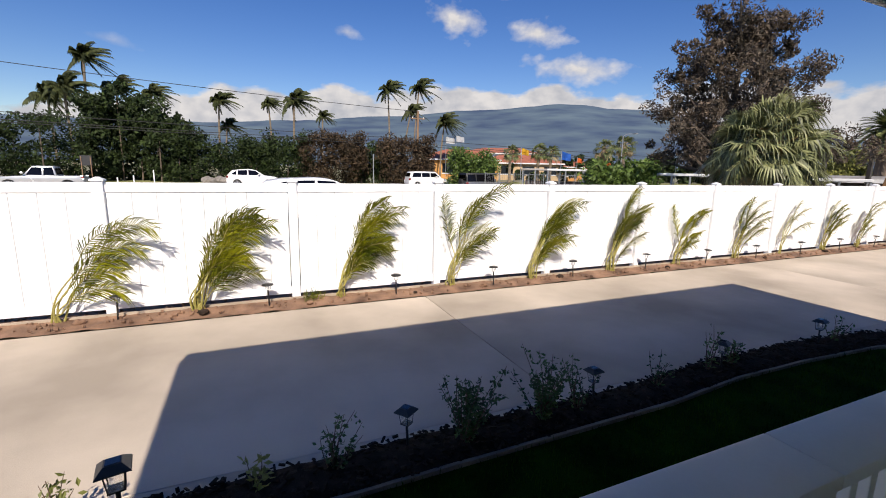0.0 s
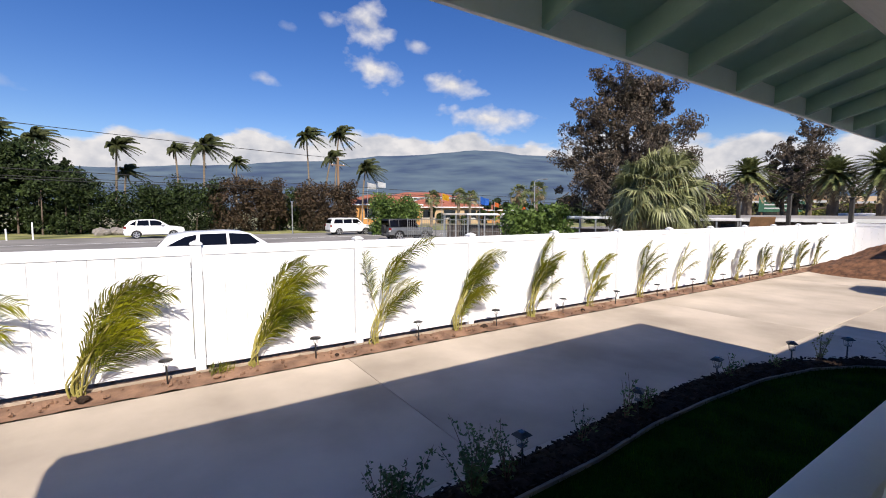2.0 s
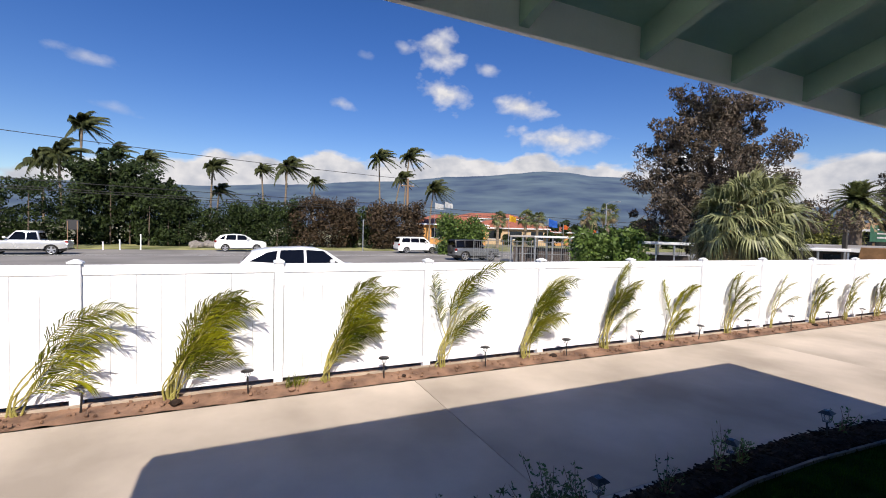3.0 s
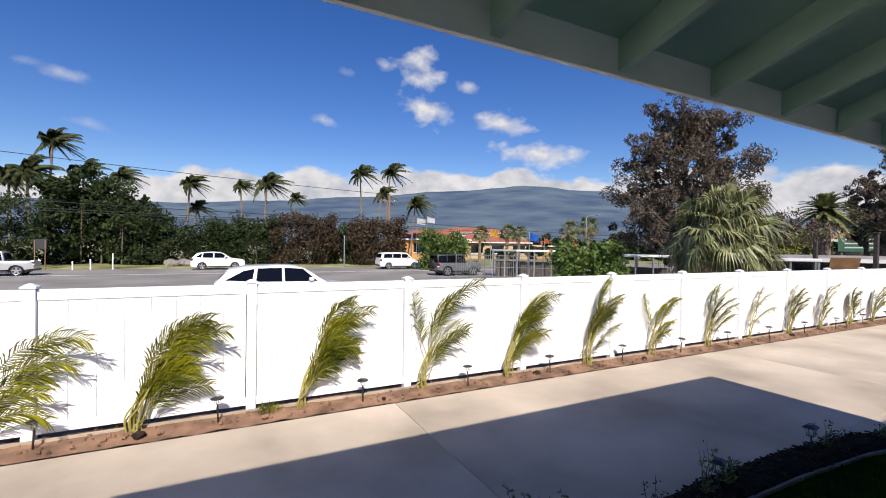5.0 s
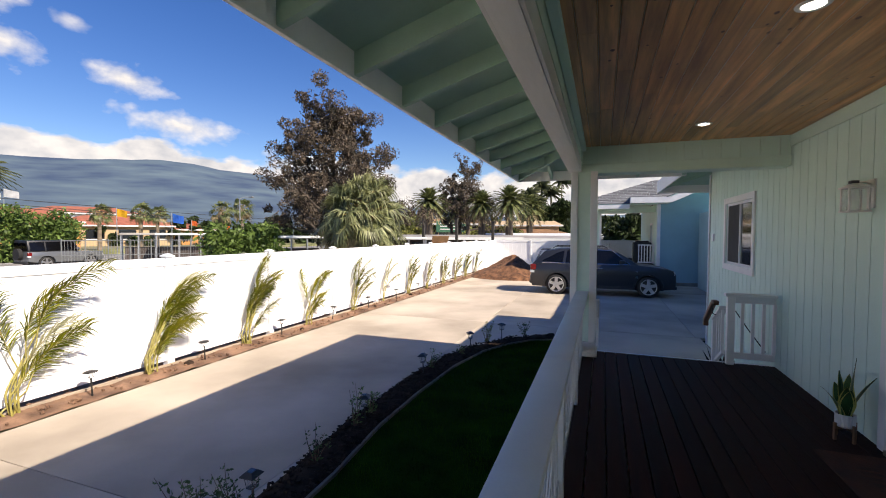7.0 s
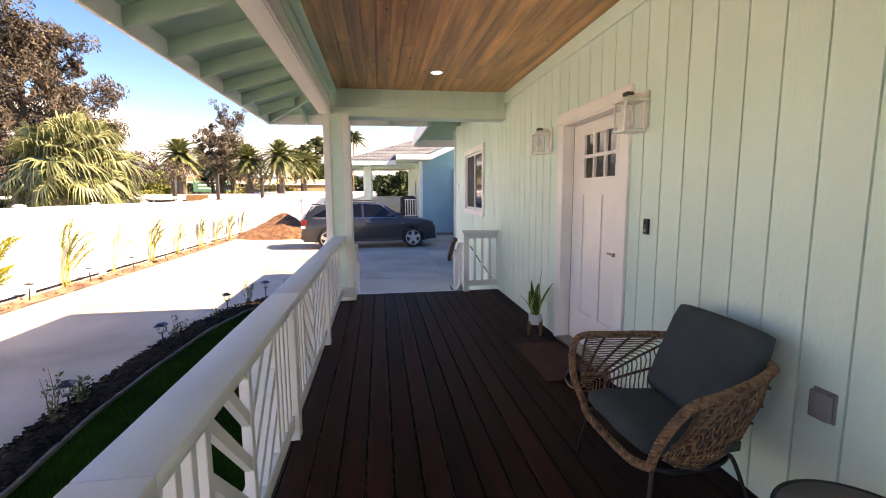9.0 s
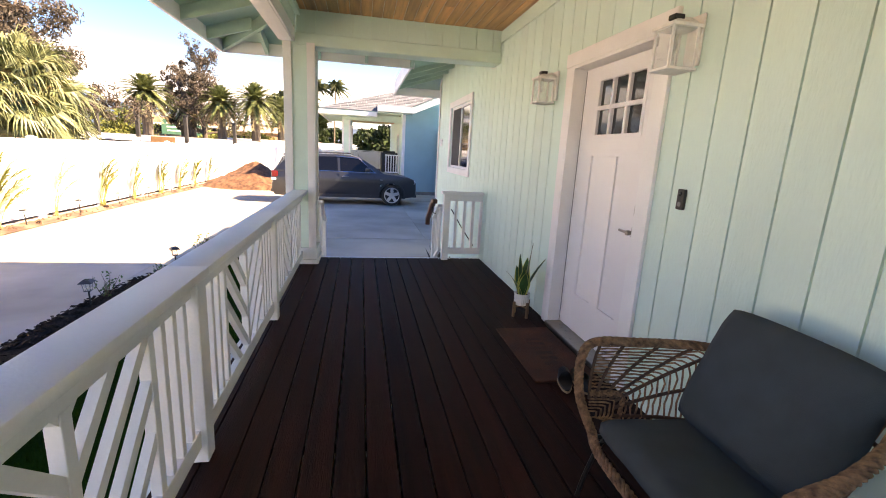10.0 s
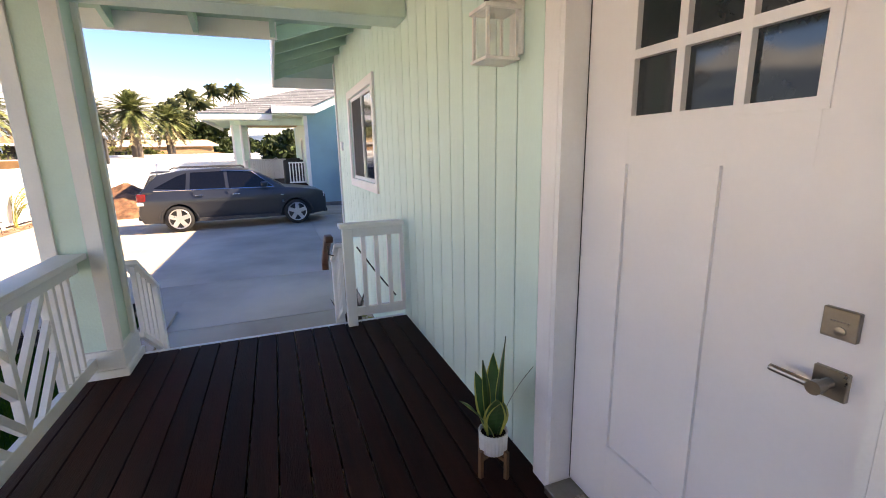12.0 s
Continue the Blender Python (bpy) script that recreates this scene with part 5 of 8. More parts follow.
random.seed(31)
for x, y, h, sp, st, lv, sz, mt_, lb in (
        (-2.45, -1.15, 0.42, 0.20, 8, 14, 0.05, SHRUB_Y, "sunlit yellow-green leafy shrub in the mulch bed"),
        (-2.45, -1.75, 0.30, 0.16, 6, 10, 0.05, SHRUB_Y, "small yellow-green leafy shrub in the mulch bed"),
        (-2.45, -0.15, 0.26, 0.12, 5, 9, 0.06, SHRUB_Y, "low yellow-green sprig in the mulch bed"),
        (-2.45, 0.35, 0.46, 0.18, 9, 16, 0.045, SHRUB, "thin young shrub in the mulch bed"),
        (-2.40, 1.35, 0.66, 0.28, 20, 40, 0.045, SHRUB, "bushy dark green shrub with fine leaves in the mulch bed"),
        (-2.42, 2.10, 0.62, 0.34, 20, 40, 0.045, SHRUB, "wide bushy dark green shrub in the mulch bed"),
        (-2.46, 2.50, 0.50, 0.22, 9, 22, 0.04, SHRUB, "loose dark green shrub in the mulch bed"),
        (-2.50, 3.55, 0.36, 0.16, 6, 12, 0.04, SHRUB, "thin low shrub in the mulch bed"),
        (-2.55, 4.35, 0.55, 0.16, 6, 10, 0.05, SHRUB, "upright sparse shrub beside a lantern"),
        (-2.55, 4.75, 0.34, 0.18, 7, 14, 0.05, SHRUB, "small leafy shrub beside a lantern"),
        (-2.55, 6.75, 0.38, 0.16, 6, 12, 0.05, SHRUB, "small leafy shrub near the curve of the bed"),
        (-2.32, 7.75, 0.22, 0.14, 5, 10, 0.04, SHRUB, "low sprig in the mulch bed"),
        (-2.10, 8.75, 0.50, 0.20, 8, 12, 0.05, SHRUB_Y, "sparse pale green shrub between two lanterns"),
        (-1.50, 9.75, 0.34, 0.18, 7, 14, 0.05, SHRUB, "small dark shrub at the end of the bed")):
    shrub("shrub", x, y, h, sp, st, lv, sz, mt_, lb)

# spiky plant by the steps
spk = thing("spiky_plant", pose(1.86, 7.75, GZ), "dark purple-green spiky plant beside the porch steps", "shrub")
bm = B()
for i in range(26):
    a, l = random.uniform(0, 6.28), random.uniform(0.35, 0.6)
    d = Vector((math.cos(a) * 0.28, math.sin(a) * 0.5, random.uniform(0.5, 1.3))).normalized()
    leaf(bm, Vector((0, 0, 0.02)), d, l, 0.045)
part("leaves", bm, leafy("dark_spiky_leaf", (0.03, 0.04, 0.02), (0.07, 0.05, 0.04)), spk)

shrub("step_plant", 1.98, 7.35, 0.40, 0.16, 9, 14, 0.10, SHRUB_Y, "bright yellow-green leafy plant beside the porch steps", "plant")
hose = thing("cable", Matrix(), "thin black cable slung down beside the porch steps", "cable")
part("line", tube(B(), [(1.80, 6.80, 0.66), (1.97, 6.84, 0.40), (2.17, 6.88, 0.12)], 0.007, 6), BLACK, hose)

# ---- areca palms along the fence ----
ARECA = leafy("areca_leaf", (0.048, 0.070, 0.003), (0.20, 0.195, 0.007), island=1.0, rough=0.4, thru=0.22)
# Pale fronds also stand in for palm shadows on the white fence.
ARECA_PALE = leafy("areca_pale_leaf", (0.40, 0.40, 0.22), (0.50, 0.48, 0.30), island=0.3, rough=0.6, thru=0.4)
STEM = mat("yellow_green_cane", (0.30, 0.26, 0.07), 0.5, var=0.3, scale=12, fine=60, bump=0.2)


def frond(lf, st, base, start, end, length, out, leaves, wide):
    """A feather leaf whose rib swings from the angle start to end (degrees above the wind's way), its leaflets combed down the wind."""
    n = 12
    line, ways = [Vector(base)], []
    for k in range(n):
        a = radians(start + (end - start) * ((k + 0.5) / n) ** 1.25)
        d = Vector((out * (0.3 + 0.7 * k / n), math.cos(a), math.sin(a))).normalized()
        ways.append(d)
        line.append(line[-1] + d * (length / n))
    tube(st, line, [0.009 * (1 - 0.8 * k / n) for k in range(n + 1)], 5)
    for k in range(leaves):
        t = 0.22 + 0.78 * (k + random.uniform(-0.2, 0.2)) / leaves
        f = min(max(t, 0.0), 0.999) * n
        i = int(f)
        p = line[i].lerp(line[i + 1], f - i)
        d = ways[i]
        over = Vector((0, -d.z, d.y)).normalized()
        ll = wide * (1.0 - 1.5 * abs(t - 0.5) ** 1.7) * random.uniform(0.8, 1.12)
        for s in (-1, 1):
            open_ = random.uniform(0.62, 0.86) * s
            q = (d * 0.72 + over * open_ + Vector((s * random.uniform(0.1, 0.75), 0.30, -0.10))).normalized()
            tip = p + q * ll + Vector((0, 0.08 * ll, -0.20 * ll))
            mid = p + q * ll * 0.5 + Vector((0, 0, 0.012))
            b = over.cross(q).cross(q).normalized() * 0.0070
            v = [lf.verts.new(x) for x in (p - b * 0.6, mid - b, tip, mid + b, p + b * 0.6)]
            lf.faces.new(v)


def areca(y, h, full, seed, pale=0.0, label="", lean=0.45):
    """A clump of canes with fronds at rising heights that bend over down the wind (+y)."""
    random.seed(seed)
    t = thing("areca_palm", pose(-6.66, y, GZ + 0.03), label, "palm", "young palms along the fence")
    st = B()
    for i in range(full):
        g = (i + 0.5) / full
        b = Vector((random.uniform(-0.05, 0.06), random.uniform(-0.07, 0.07), 0))
        hh = h * (0.04 + 0.53 * g)
        top = b + Vector((random.uniform(-0.03, 0.06), lean * 0.34 * hh * (0.5 + g), hh))
        tube(st, bez([b - Vector((0, 0, 0.04)), b.lerp(top, 0.5) + Vector((0, -0.05 * h, 0)), top], 4), [0.014, 0.013, 0.012, 0.012, 0.011, 0.011, 0.010, 0.010, 0.009], 6)
        start = 98 - 26 * lean + random.uniform(-16, 14)
        end = start - 45 - 48 * lean * random.uniform(0.5, 1.2)
        if 4 < full < 9 and lean < 1 and i == full // 2:
            start, end = 112, 96
        dry = random.random() < pale
        lf = B()
        frond(lf, st, top, start, end, h * random.uniform(0.46, 0.66), random.uniform(-0.18, 0.60), 25, 0.22 * h / 1.5 + 0.09)
        part("frond", lf, ARECA_PALE if dry else ARECA, t, "pale frond" if dry else "")
    part("cane_clump", st, STEM, t)


for y, h, full, seed, pale, lean, lb in (
        (-2.50, 1.60, 6, 1, 0.0, 1.2, "windblown young areca palm with pale drooping fronds"),
        (-0.85, 1.62, 14, 2, 0.0, 0.75, "bushy windblown young areca palm"),
        (1.20, 1.66, 13, 3, 0.0, 0.7, "dense green windblown young areca palm"),
        (3.22, 1.85, 7, 4, 0.15, 0.45, "tall yellow-green young areca palm reaching above the fence"),
        (4.95, 1.68, 12, 5, 0.05, 0.65, "leaning yellow-green young areca palm"),
        (6.98, 1.66, 11, 6, 0.05, 0.45, "upright yellow-green young areca palm"),
        (8.95, 1.45, 8, 7, 0.2, 0.6, "sparse young areca palm with a pale frond"),
        (11.1, 1.5, 9, 8, 0.1, 0.4, "slender green young areca palm"),
        (12.95, 1.45, 4, 9, 1, 0.6, "dried pale young areca palm"),
        (14.95, 1.4, 9, 10, 0.15, 0.4, "young areca palm with short yellow fronds"),
        (16.7, 1.35, 7, 11, 0.5, 0.4, "thin young areca palm"),
        (18.7, 1.15, 10, 12, 0.0, 0.4, "low yellow-green young areca palm"),
        (20.4, 1.20, 9, 13, 0.1, 0.4, "yellow-green young areca palm"),
        (22.2, 1.25, 10, 14, 0.0, 0.4, "yellow-green young areca palm"),
        (24.0, 1.30, 9, 15, 0.1, 0.4, "yellow-green young areca palm near the dirt pile")):
    areca(y, h, full, seed, pale, lb, lean)
random.seed(77)
tuft = thing("grass_tuft", pose(-6.60, 0.75, GZ + 0.03), "low dry grass tuft in the planting strip", "grass tuft")
bm = B()
for i in range(60):
    a = random.uniform(0, 6.28)
    leaf(bm, Vector((random.uniform(-.08, .08), random.uniform(-.16, .16), 0)), Vector((0.4 * math.cos(a), 0.4 * math.sin(a) + 0.3, 1)), random.uniform(0.12, 0.24), 0.012)
part("blades", bm, ARECA, tuft)

# clods of dirt beside the lights
random.seed(40)
for i in range(16):
    y = -2.2 + i * 1.55 + random.uniform(-0.3, 0.3)
    bm = B()
    bmesh.ops.create_icosphere(bm, subdivisions=2, radius=random.uniform(0.035, 0.075))
    for v in bm.verts:
        v.co *= 1 + 0.35 * noise.noise(v.co * 22 + Vector((i, 0, 0)))
        v.co.z *= 0.6
    ob = part("dirt_clod", bm, MULCH if i % 2 else DIRT)
    ob.location = (-6.50 + random.uniform(-0.06, 0.08), y, GZ + 0.06)
    tagged(ob, "dark dry clod of earth lying in the planting strip", "clod of earth", "clods in the strip")

# ---- vehicles ----
TYRE = mat("tyre_rubber", (0.018, 0.018, 0.018), 0.85, var=0.3, scale=10, fine=90, bump=0.3)
ALLOY = mat("alloy_rim", (0.62, 0.62, 0.63), 0.3, metal=0.9, var=0.1, scale=10, fine=90, bump=0)
TAIL = mat("red_lamp_plastic", (0.16, 0.012, 0.012), 0.15, var=0.2, scale=10, bump=0)
HEAD = mat("clear_lamp_plastic", (0.65, 0.66, 0.66), 0.1, var=0.2, scale=20, bump=0)
TRIMB = mat("dark_bumper_plastic", (0.03, 0.03, 0.032), 0.6, var=0.2, scale=10, fine=90)
CHROME = mat("chrome", (0.7, 0.7, 0.7), 0.12, metal=1.0, var=0.05, bump=0)
CARGLASS = glass("tinted_car_glass", (0.004, 0.004, 0.005), 0.03)
CARGLASS.node_tree.nodes["Principled BSDF"].inputs["Specular IOR Level"].default_value = 0.32


def coat(name, color, rough=0.25, metal=0.4):
    m = mat(name, color, rough, metal, var=0.06, scale=1.5, fine=120, bump=0)
    b = m.node_tree.nodes["Principled BSDF"]
    b.inputs["Coat Weight"].default_value, b.inputs["Coat Roughness"].default_value = 0.3, 0.04
    return m


def loft(bm, outline, widths, centre=0.0):
    """A side outline (x, z) drawn out across the car: at each half width given as (y, grow), grow shrinks the outline towards its middle."""
    cx = sum(p[0] for p in outline) / len(outline)
    cz = sum(p[1] for p in outline) / len(outline)
    rings = []
    for y, g in widths:
        rings.append([bm.verts.new((cx + (x - cx) * g[0], y, cz + (z - cz) * g[1])) for x, z in outline])
    n = len(outline)
    for a, b in zip(rings, rings[1:]):
        for i in range(n):
            bm.faces.new((a[i], a[(i + 1) % n], b[(i + 1) % n], b[i]))
    bm.faces.new(rings[0][::-1])
    bm.faces.new(rings[-1])
    bmesh.ops.recalc_face_normals(bm, faces=bm.faces)
    return bm


def wheel(parent, x, y, r, w=0.22):
    hub = part("wheel", lathe(B(), [(r * 0.66, -w / 2), (r * 0.94, -w / 2), (r, -w * 0.36), (r, w * 0.36), (r * 0.94, w / 2), (r * 0.66, w / 2)], 28, pose(x, y, r, 90, 0, 0)), TYRE, parent, smooth_by=35)
    for s in (-1, 1):
        bm = B()
        ring = [pose(x, y, r, 90, 0, 0) @ Vector((r * 0.70 * math.cos(2 * math.pi * q / 28), r * 0.70 * math.sin(2 * math.pi * q / 28), s * (w * 0.5 + 0.004))) for q in range(29)]
        tube(bm, ring, 0.016, 5, False)
        for k in range(5):
            a = 2 * math.pi * k / 5 + 0.3
            m = pose(x, y, r, 90, 0, 0) @ pose(0, 0, s * (w * 0.5 + 0.006), 0, 0, math.degrees(a))
            box(bm, 0.02, r * 0.70, -r * 0.15, r * 0.15, -0.010, 0.010, m)
        lathe(bm, [(r * 0.17, -0.016), (r * 0.15, 0.016)], 14, pose(x, y, r, 90, 0, 0) @ pose(0, 0, s * (w * 0.5 + 0.006)))
        part("rim", bm, ALLOY, hub)
    return hub


def car(m, label, paint, length=4.6, width=1.82, height=1.68, kind="suv", r=0.345, group="", simple=False):
    """A car pointing along +x from its middle, standing on z = 0."""
    c = thing({"suv": "suv", "van": "minivan", "jeep": "off_road_car", "pickup": "pickup_truck"}[kind], m, label, "car", group)
    L, W, H = length / 2, width / 2, height
    wf, wr = L - 0.88, -L + 0.92
    belt = 0.655 * H
    if kind == "jeep":
        top = [(L, 0.55), (L - 0.02, 0.98), (L - 0.1, 1.05), (0.55, 1.10), (0.5, 1.12), (-L, 1.12), (-L, 0.5)]
    elif kind == "pickup":
        top = [(L, 0.5), (L - 0.03, 0.85), (L - 0.2, 0.95), (0.75, 1.05), (-L, 1.05), (-L, 0.5)]
    else:
        top = [(L - 0.02, 0.30), (L, 0.52), (L - 0.01, 0.80), (L - 0.09, 0.925), (L - 0.28, 0.995), (L - 0.70, 1.055), (L - 1.15, 1.10), (L - 1.22, belt), (0, belt + 0.01), (-L + 0.3, belt + 0.03), (-L + 0.06, belt), (-L, 0.72), (-L - 0.03, 0.62), (-L - 0.02, 0.42), (-L + 0.06, 0.27)]
    base = 0.26 if kind in ("suv", "van") else 0.42
    # arches run from rear to front along the underside
    low_ = []
    for wx in (wr, wf):
        seg = [(wx - (r + 0.07) * math.cos(math.pi * k / 8), base + max(0.0, r + 0.07 + (r - base)) * math.sin(math.pi * k / 8) * 0.98) for k in range(9)]
        low_ += seg
    outline = top + low_
    bm = B()
    loft(bm, outline, [(-W, (0.985, 0.93)), (-W * 0.97, (0.995, 0.985)), (-W * 0.86, (1, 1)), (W * 0.86, (1, 1)), (W * 0.97, (0.995, 0.985)), (W, (0.985, 0.93))])
    # curved flanks and rounded corners in plan
    for z in (0.40, 0.55, 0.70, 0.84, 0.92, 1.0):
        bmesh.ops.bisect_plane(bm, geom=bm.verts[:] + bm.edges[:] + bm.faces[:], plane_co=(0, 0, z), plane_no=(0, 0, 1))
    for x in (0.12, 0.3, 0.5, 0.7):
        for e in (-1, 1):
            bmesh.ops.bisect_plane(bm, geom=bm.verts[:] + bm.edges[:] + bm.faces[:], plane_co=(e * (L - x), 0, 0), plane_no=(1, 0, 0))
    for v in bm.verts:
        flank = 1 - 0.10 * max(0.0, (v.co.z - 0.86) / 0.3) ** 1.5 - 0.05 * max(0.0, (0.62 - v.co.z) / 0.35) ** 1.5 + (0.008 if 0.83 < v.co.z < 0.86 else 0.0)
        v.co.y *= flank * (1 - 0.12 * min(1.0, max(0.0, (abs(v.co.x) - (L - 0.75)) / 0.75)) ** 2.2)
    body = part("body", bm, paint, c, smooth_by=34)
    # greenhouse
    if kind == "jeep":
        cab = [(0.62, 1.11), (0.42, H), (-L + 0.02, H), (-L + 0.02, 1.11)]
        roofing = BLACK
    elif kind == "pickup":
        cab = [(0.95, 1.04), (0.35, H), (-0.85, H), (-1.05, 1.04)]
        roofing = paint
    elif kind == "van":
        cab = [(L - 1.05, belt - 0.03), (L - 1.75, H - 0.03), (L - 2.1, H), (-L + 0.7, H), (-L + 0.30, H - 0.05), (-L + 0.08, belt - 0.03)]
        roofing = paint
    else:
        cab = [(L - 1.10, belt - 0.06), (L - 1.92, H - 0.12), (L - 2.25, H - 0.03), (L - 2.8, H), (-L + 1.05, H - 0.05), (-L + 0.50, H - 0.15), (-L + 0.10, belt + 0.02), (-L + 0.10, belt - 0.06)]
        roofing = paint
    bm = B()
    cz0, cz1 = cab[0][1], H
    rings = []
    for s in (-1, 1):
        for f in ((0.0, 1.0),):
            rings.append([bm.verts.new((x, s * (W * 0.93 - 0.17 * (z - cz0) / (cz1 - cz0)), z)) for x, z in cab])
    n = len(cab)
    for i in range(n):
        bm.faces.new((rings[0][i], rings[0][(i + 1) % n], rings[1][(i + 1) % n], rings[1][i]))
    bm.faces.new(rings[0][::-1])
    bm.faces.new(rings[1])
    bmesh.ops.recalc_face_normals(bm, faces=bm.faces)
    bmesh.ops.bevel(bm, geom=list(bm.edges), offset=0.045, segments=2, affect="EDGES", profile=0.5)
    part("roof", bm, roofing, c, smooth_by=30)

    def side_y(z):
        return W * 0.93 - 0.17 * (z - cz0) / (cz1 - cz0)

    def pane(pts, s, name="window"):
        bm = B()
        fr = [bm.verts.new((x, s * (side_y(z) + 0.006), z)) for x, z in pts]
        bk = [bm.verts.new((x, s * (side_y(z) - 0.02), z)) for x, z in pts]
        k = len(pts)
        bm.faces.new(fr)
        bm.faces.new(bk[::-1])
        for i in range(k):
            bm.faces.new((fr[i], fr[(i + 1) % k], bk[(i + 1) % k], bk[i]))
        bmesh.ops.recalc_face_normals(bm, faces=bm.faces)
        part(name, bm, CARGLASS, c)
    zb, zt_ = belt + 0.035, H - 0.14
    for s in (-1, 1):
        if kind == "suv":
            pane([(L - 1.48, zb - 0.02), (L - 2.02, zt_ + 0.01), (L - 2.66, zt_ + 0.05), (L - 2.64, zb - 0.02)], s)
            pane([(L - 2.73, zb - 0.02), (L - 2.75, zt_ + 0.05), (L - 3.56, zt_ + 0.03), (L - 3.62, zb - 0.01)], s)
            pane([(L - 3.72, zb - 0.01), (L - 3.66, zt_ + 0.02), (-L + 0.96, zt_ - 0.06), (-L + 0.40, zb + 0.05)], s)
            if not simple:
                part("belt_trim", tube(B(), [(-L + 0.40, s * (side_y(zb) + 0.008), zb - 0.01), (L - 1.46, s * (side_y(zb) + 0.008), zb - 0.035), (L - 2.03, s * (side_y(zt_) + 0.010), zt_ + 0.025), (L - 2.8, s * (side_y(zt_) + 0.006), zt_ + 0.07)], 0.012, 6), CHROME, c, "bright window trim")
        elif kind == "van":
            pane([(L - 1.32, zb), (L - 1.80, zt_), (L - 2.35, zt_), (L - 2.35, zb)], s)
            pane([(L - 2.43, zb), (L - 2.43, zt_), (L - 3.35, zt_), (L - 3.35, zb)], s)
            pane([(L - 3.43, zb), (L - 3.43, zt_), (-L + 0.52, zt_), (-L + 0.36, zb)], s)
        elif kind == "jeep":
            pane([(0.50, 1.16), (0.35, H - 0.1), (-0.35, H - 0.1), (-0.35, 1.16)], s)
            pane([(-0.43, 1.16), (-0.43, H - 0.1), (-1.2, H - 0.1), (-1.2, 1.16)], s)
            pane([(-1.28, 1.16), (-1.28, H - 0.1), (-L + 0.12, H - 0.1), (-L + 0.12, 1.16)], s)
        else:
            pane([(0.72, 1.10), (0.36, H - 0.1), (-0.2, H - 0.1), (-0.2, 1.10)], s)
            pane([(-0.28, 1.10), (-0.28, H - 0.1), (-0.80, H - 0.1), (-0.92, 1.10)], s)
    # windscreens
    fx = {"suv": (L - 1.20, L - 1.90), "van": (L - 1.12, L - 1.70), "jeep": (0.60, 0.45), "pickup": (0.88, 0.42)}[kind]
    bxx = {"suv": (-L + 0.14, -L + 0.36), "van": (-L + 0.10, -L + 0.28), "jeep": (-L + 0.02, -L + 0.02), "pickup": (-1.02, -0.88)}[kind]
    for (x0, x1), s in ((fx, 1), (bxx, -1)):
        bm = B()
        z0, z1 = cz0 + 0.09, H - 0.16
        v = [bm.verts.new(p) for p in ((x0 + s * 0.012, -W * 0.80, z0), (x0 + s * 0.012, W * 0.80, z0), (x1 + s * 0.03, W * 0.66, z1), (x1 + s * 0.03, -W * 0.66, z1))]
        bm.faces.new(v)
        bmesh.ops.solidify(bm, geom=list(bm.faces), thickness=0.02)
        part("windscreen" if s > 0 else "rear_window", bm, CARGLASS, c)
    for x in (wf, wr):
        for s in (-1, 1):
            wheel(c, x, s * (W - 0.13), r)
    for s in (-1, 1):
        part("headlight", bevel(box(B(), L - 0.42, L - 0.05, s * (W - 0.21) - 0.13, s * (W - 0.21) + 0.120, 0.75, 0.90), 0.03, 2), HEAD, c)
        part("tail_light", bevel(box(B(), -L - 0.012, -L + 0.20, s * (W - 0.145) - 0.09, s * (W - 0.145) + 0.060, 0.86, 1.07), 0.03, 2), TAIL, c)
        part("reversing_light", bevel(box(B(), -L - 0.018, -L + 0.16, s * (W - 0.145) - 0.08, s * (W - 0.145) + 0.059, 0.76, 0.858), 0.02, 2), HEAD, c)
        part("fog_light", bevel(box(B(), L - 0.14, L - 0.02, s * (W - 0.25) - 0.08, s * (W - 0.25) + 0.08, 0.40, 0.48), 0.02), HEAD, c)
        part("side_mirror", bevel(box(B(), L - 1.82, L - 1.64, s * (W + 0.09) - 0.09, s * (W + 0.09) + 0.09, belt + 0.03, belt + 0.17), 0.04, 2), paint, c)
        part("sill_trim", bevel(box(B(), wr + r + 0.10, wf - r - 0.10, s * (W - 0.012) - 0.02, s * (W - 0.012) + 0.012, 0.26, 0.36), 0.008), TRIMB, c)
        if not simple:
            for x in (L - 2.58, L - 3.50):
                part("door_handle", bevel(box(B(), x, x + 0.2, s * (W - 0.004) - 0.02, s * (W - 0.004) + 0.022, belt - 0.16, belt - 0.125), 0.008), CHROME, c)
            for x in (L - 1.50, L - 2.69, L - 3.55):
                part("door_seam", box(B(), x - 0.004, x + 0.004, s * (W * 0.975) - 0.012, s * (W * 0.975) + 0.012, 0.38, belt), BLACK, c)
            part("side_vent", bevel(box(B(), L - 1.30, L - 1.22, s * (W - 0.01) - 0.01, s * (W - 0.01) + 0.016, 0.66, 0.90), 0.006), CHROME, c)
            part("roof_rail", tube(B(), [(L - 2.2, s * (W - 0.30), H - 0.02), (L - 2.3, s * (W - 0.30), H + 0.03), (-L + 0.9, s * (W - 0.30), H + 0.025), (-L + 0.8, s * (W - 0.30), H - 0.03)], 0.016, 6), TRIMB, c)
            for wx in (wr, wf):
                pts = [(wx + (r + 0.085) * math.cos(math.pi * k / 12), s * (W - 0.02), r + (r + 0.075) * math.sin(math.pi * k / 12) * 0.99) for k in range(13)]
                part("arch_trim", tube(B(), pts, 0.022, 6), paint, c)
    part("front_bumper", bevel(box(B(), L - 0.10, L + 0.02, -W * 0.82, W * 0.82, 0.29, 0.40), 0.02), TRIMB, c)
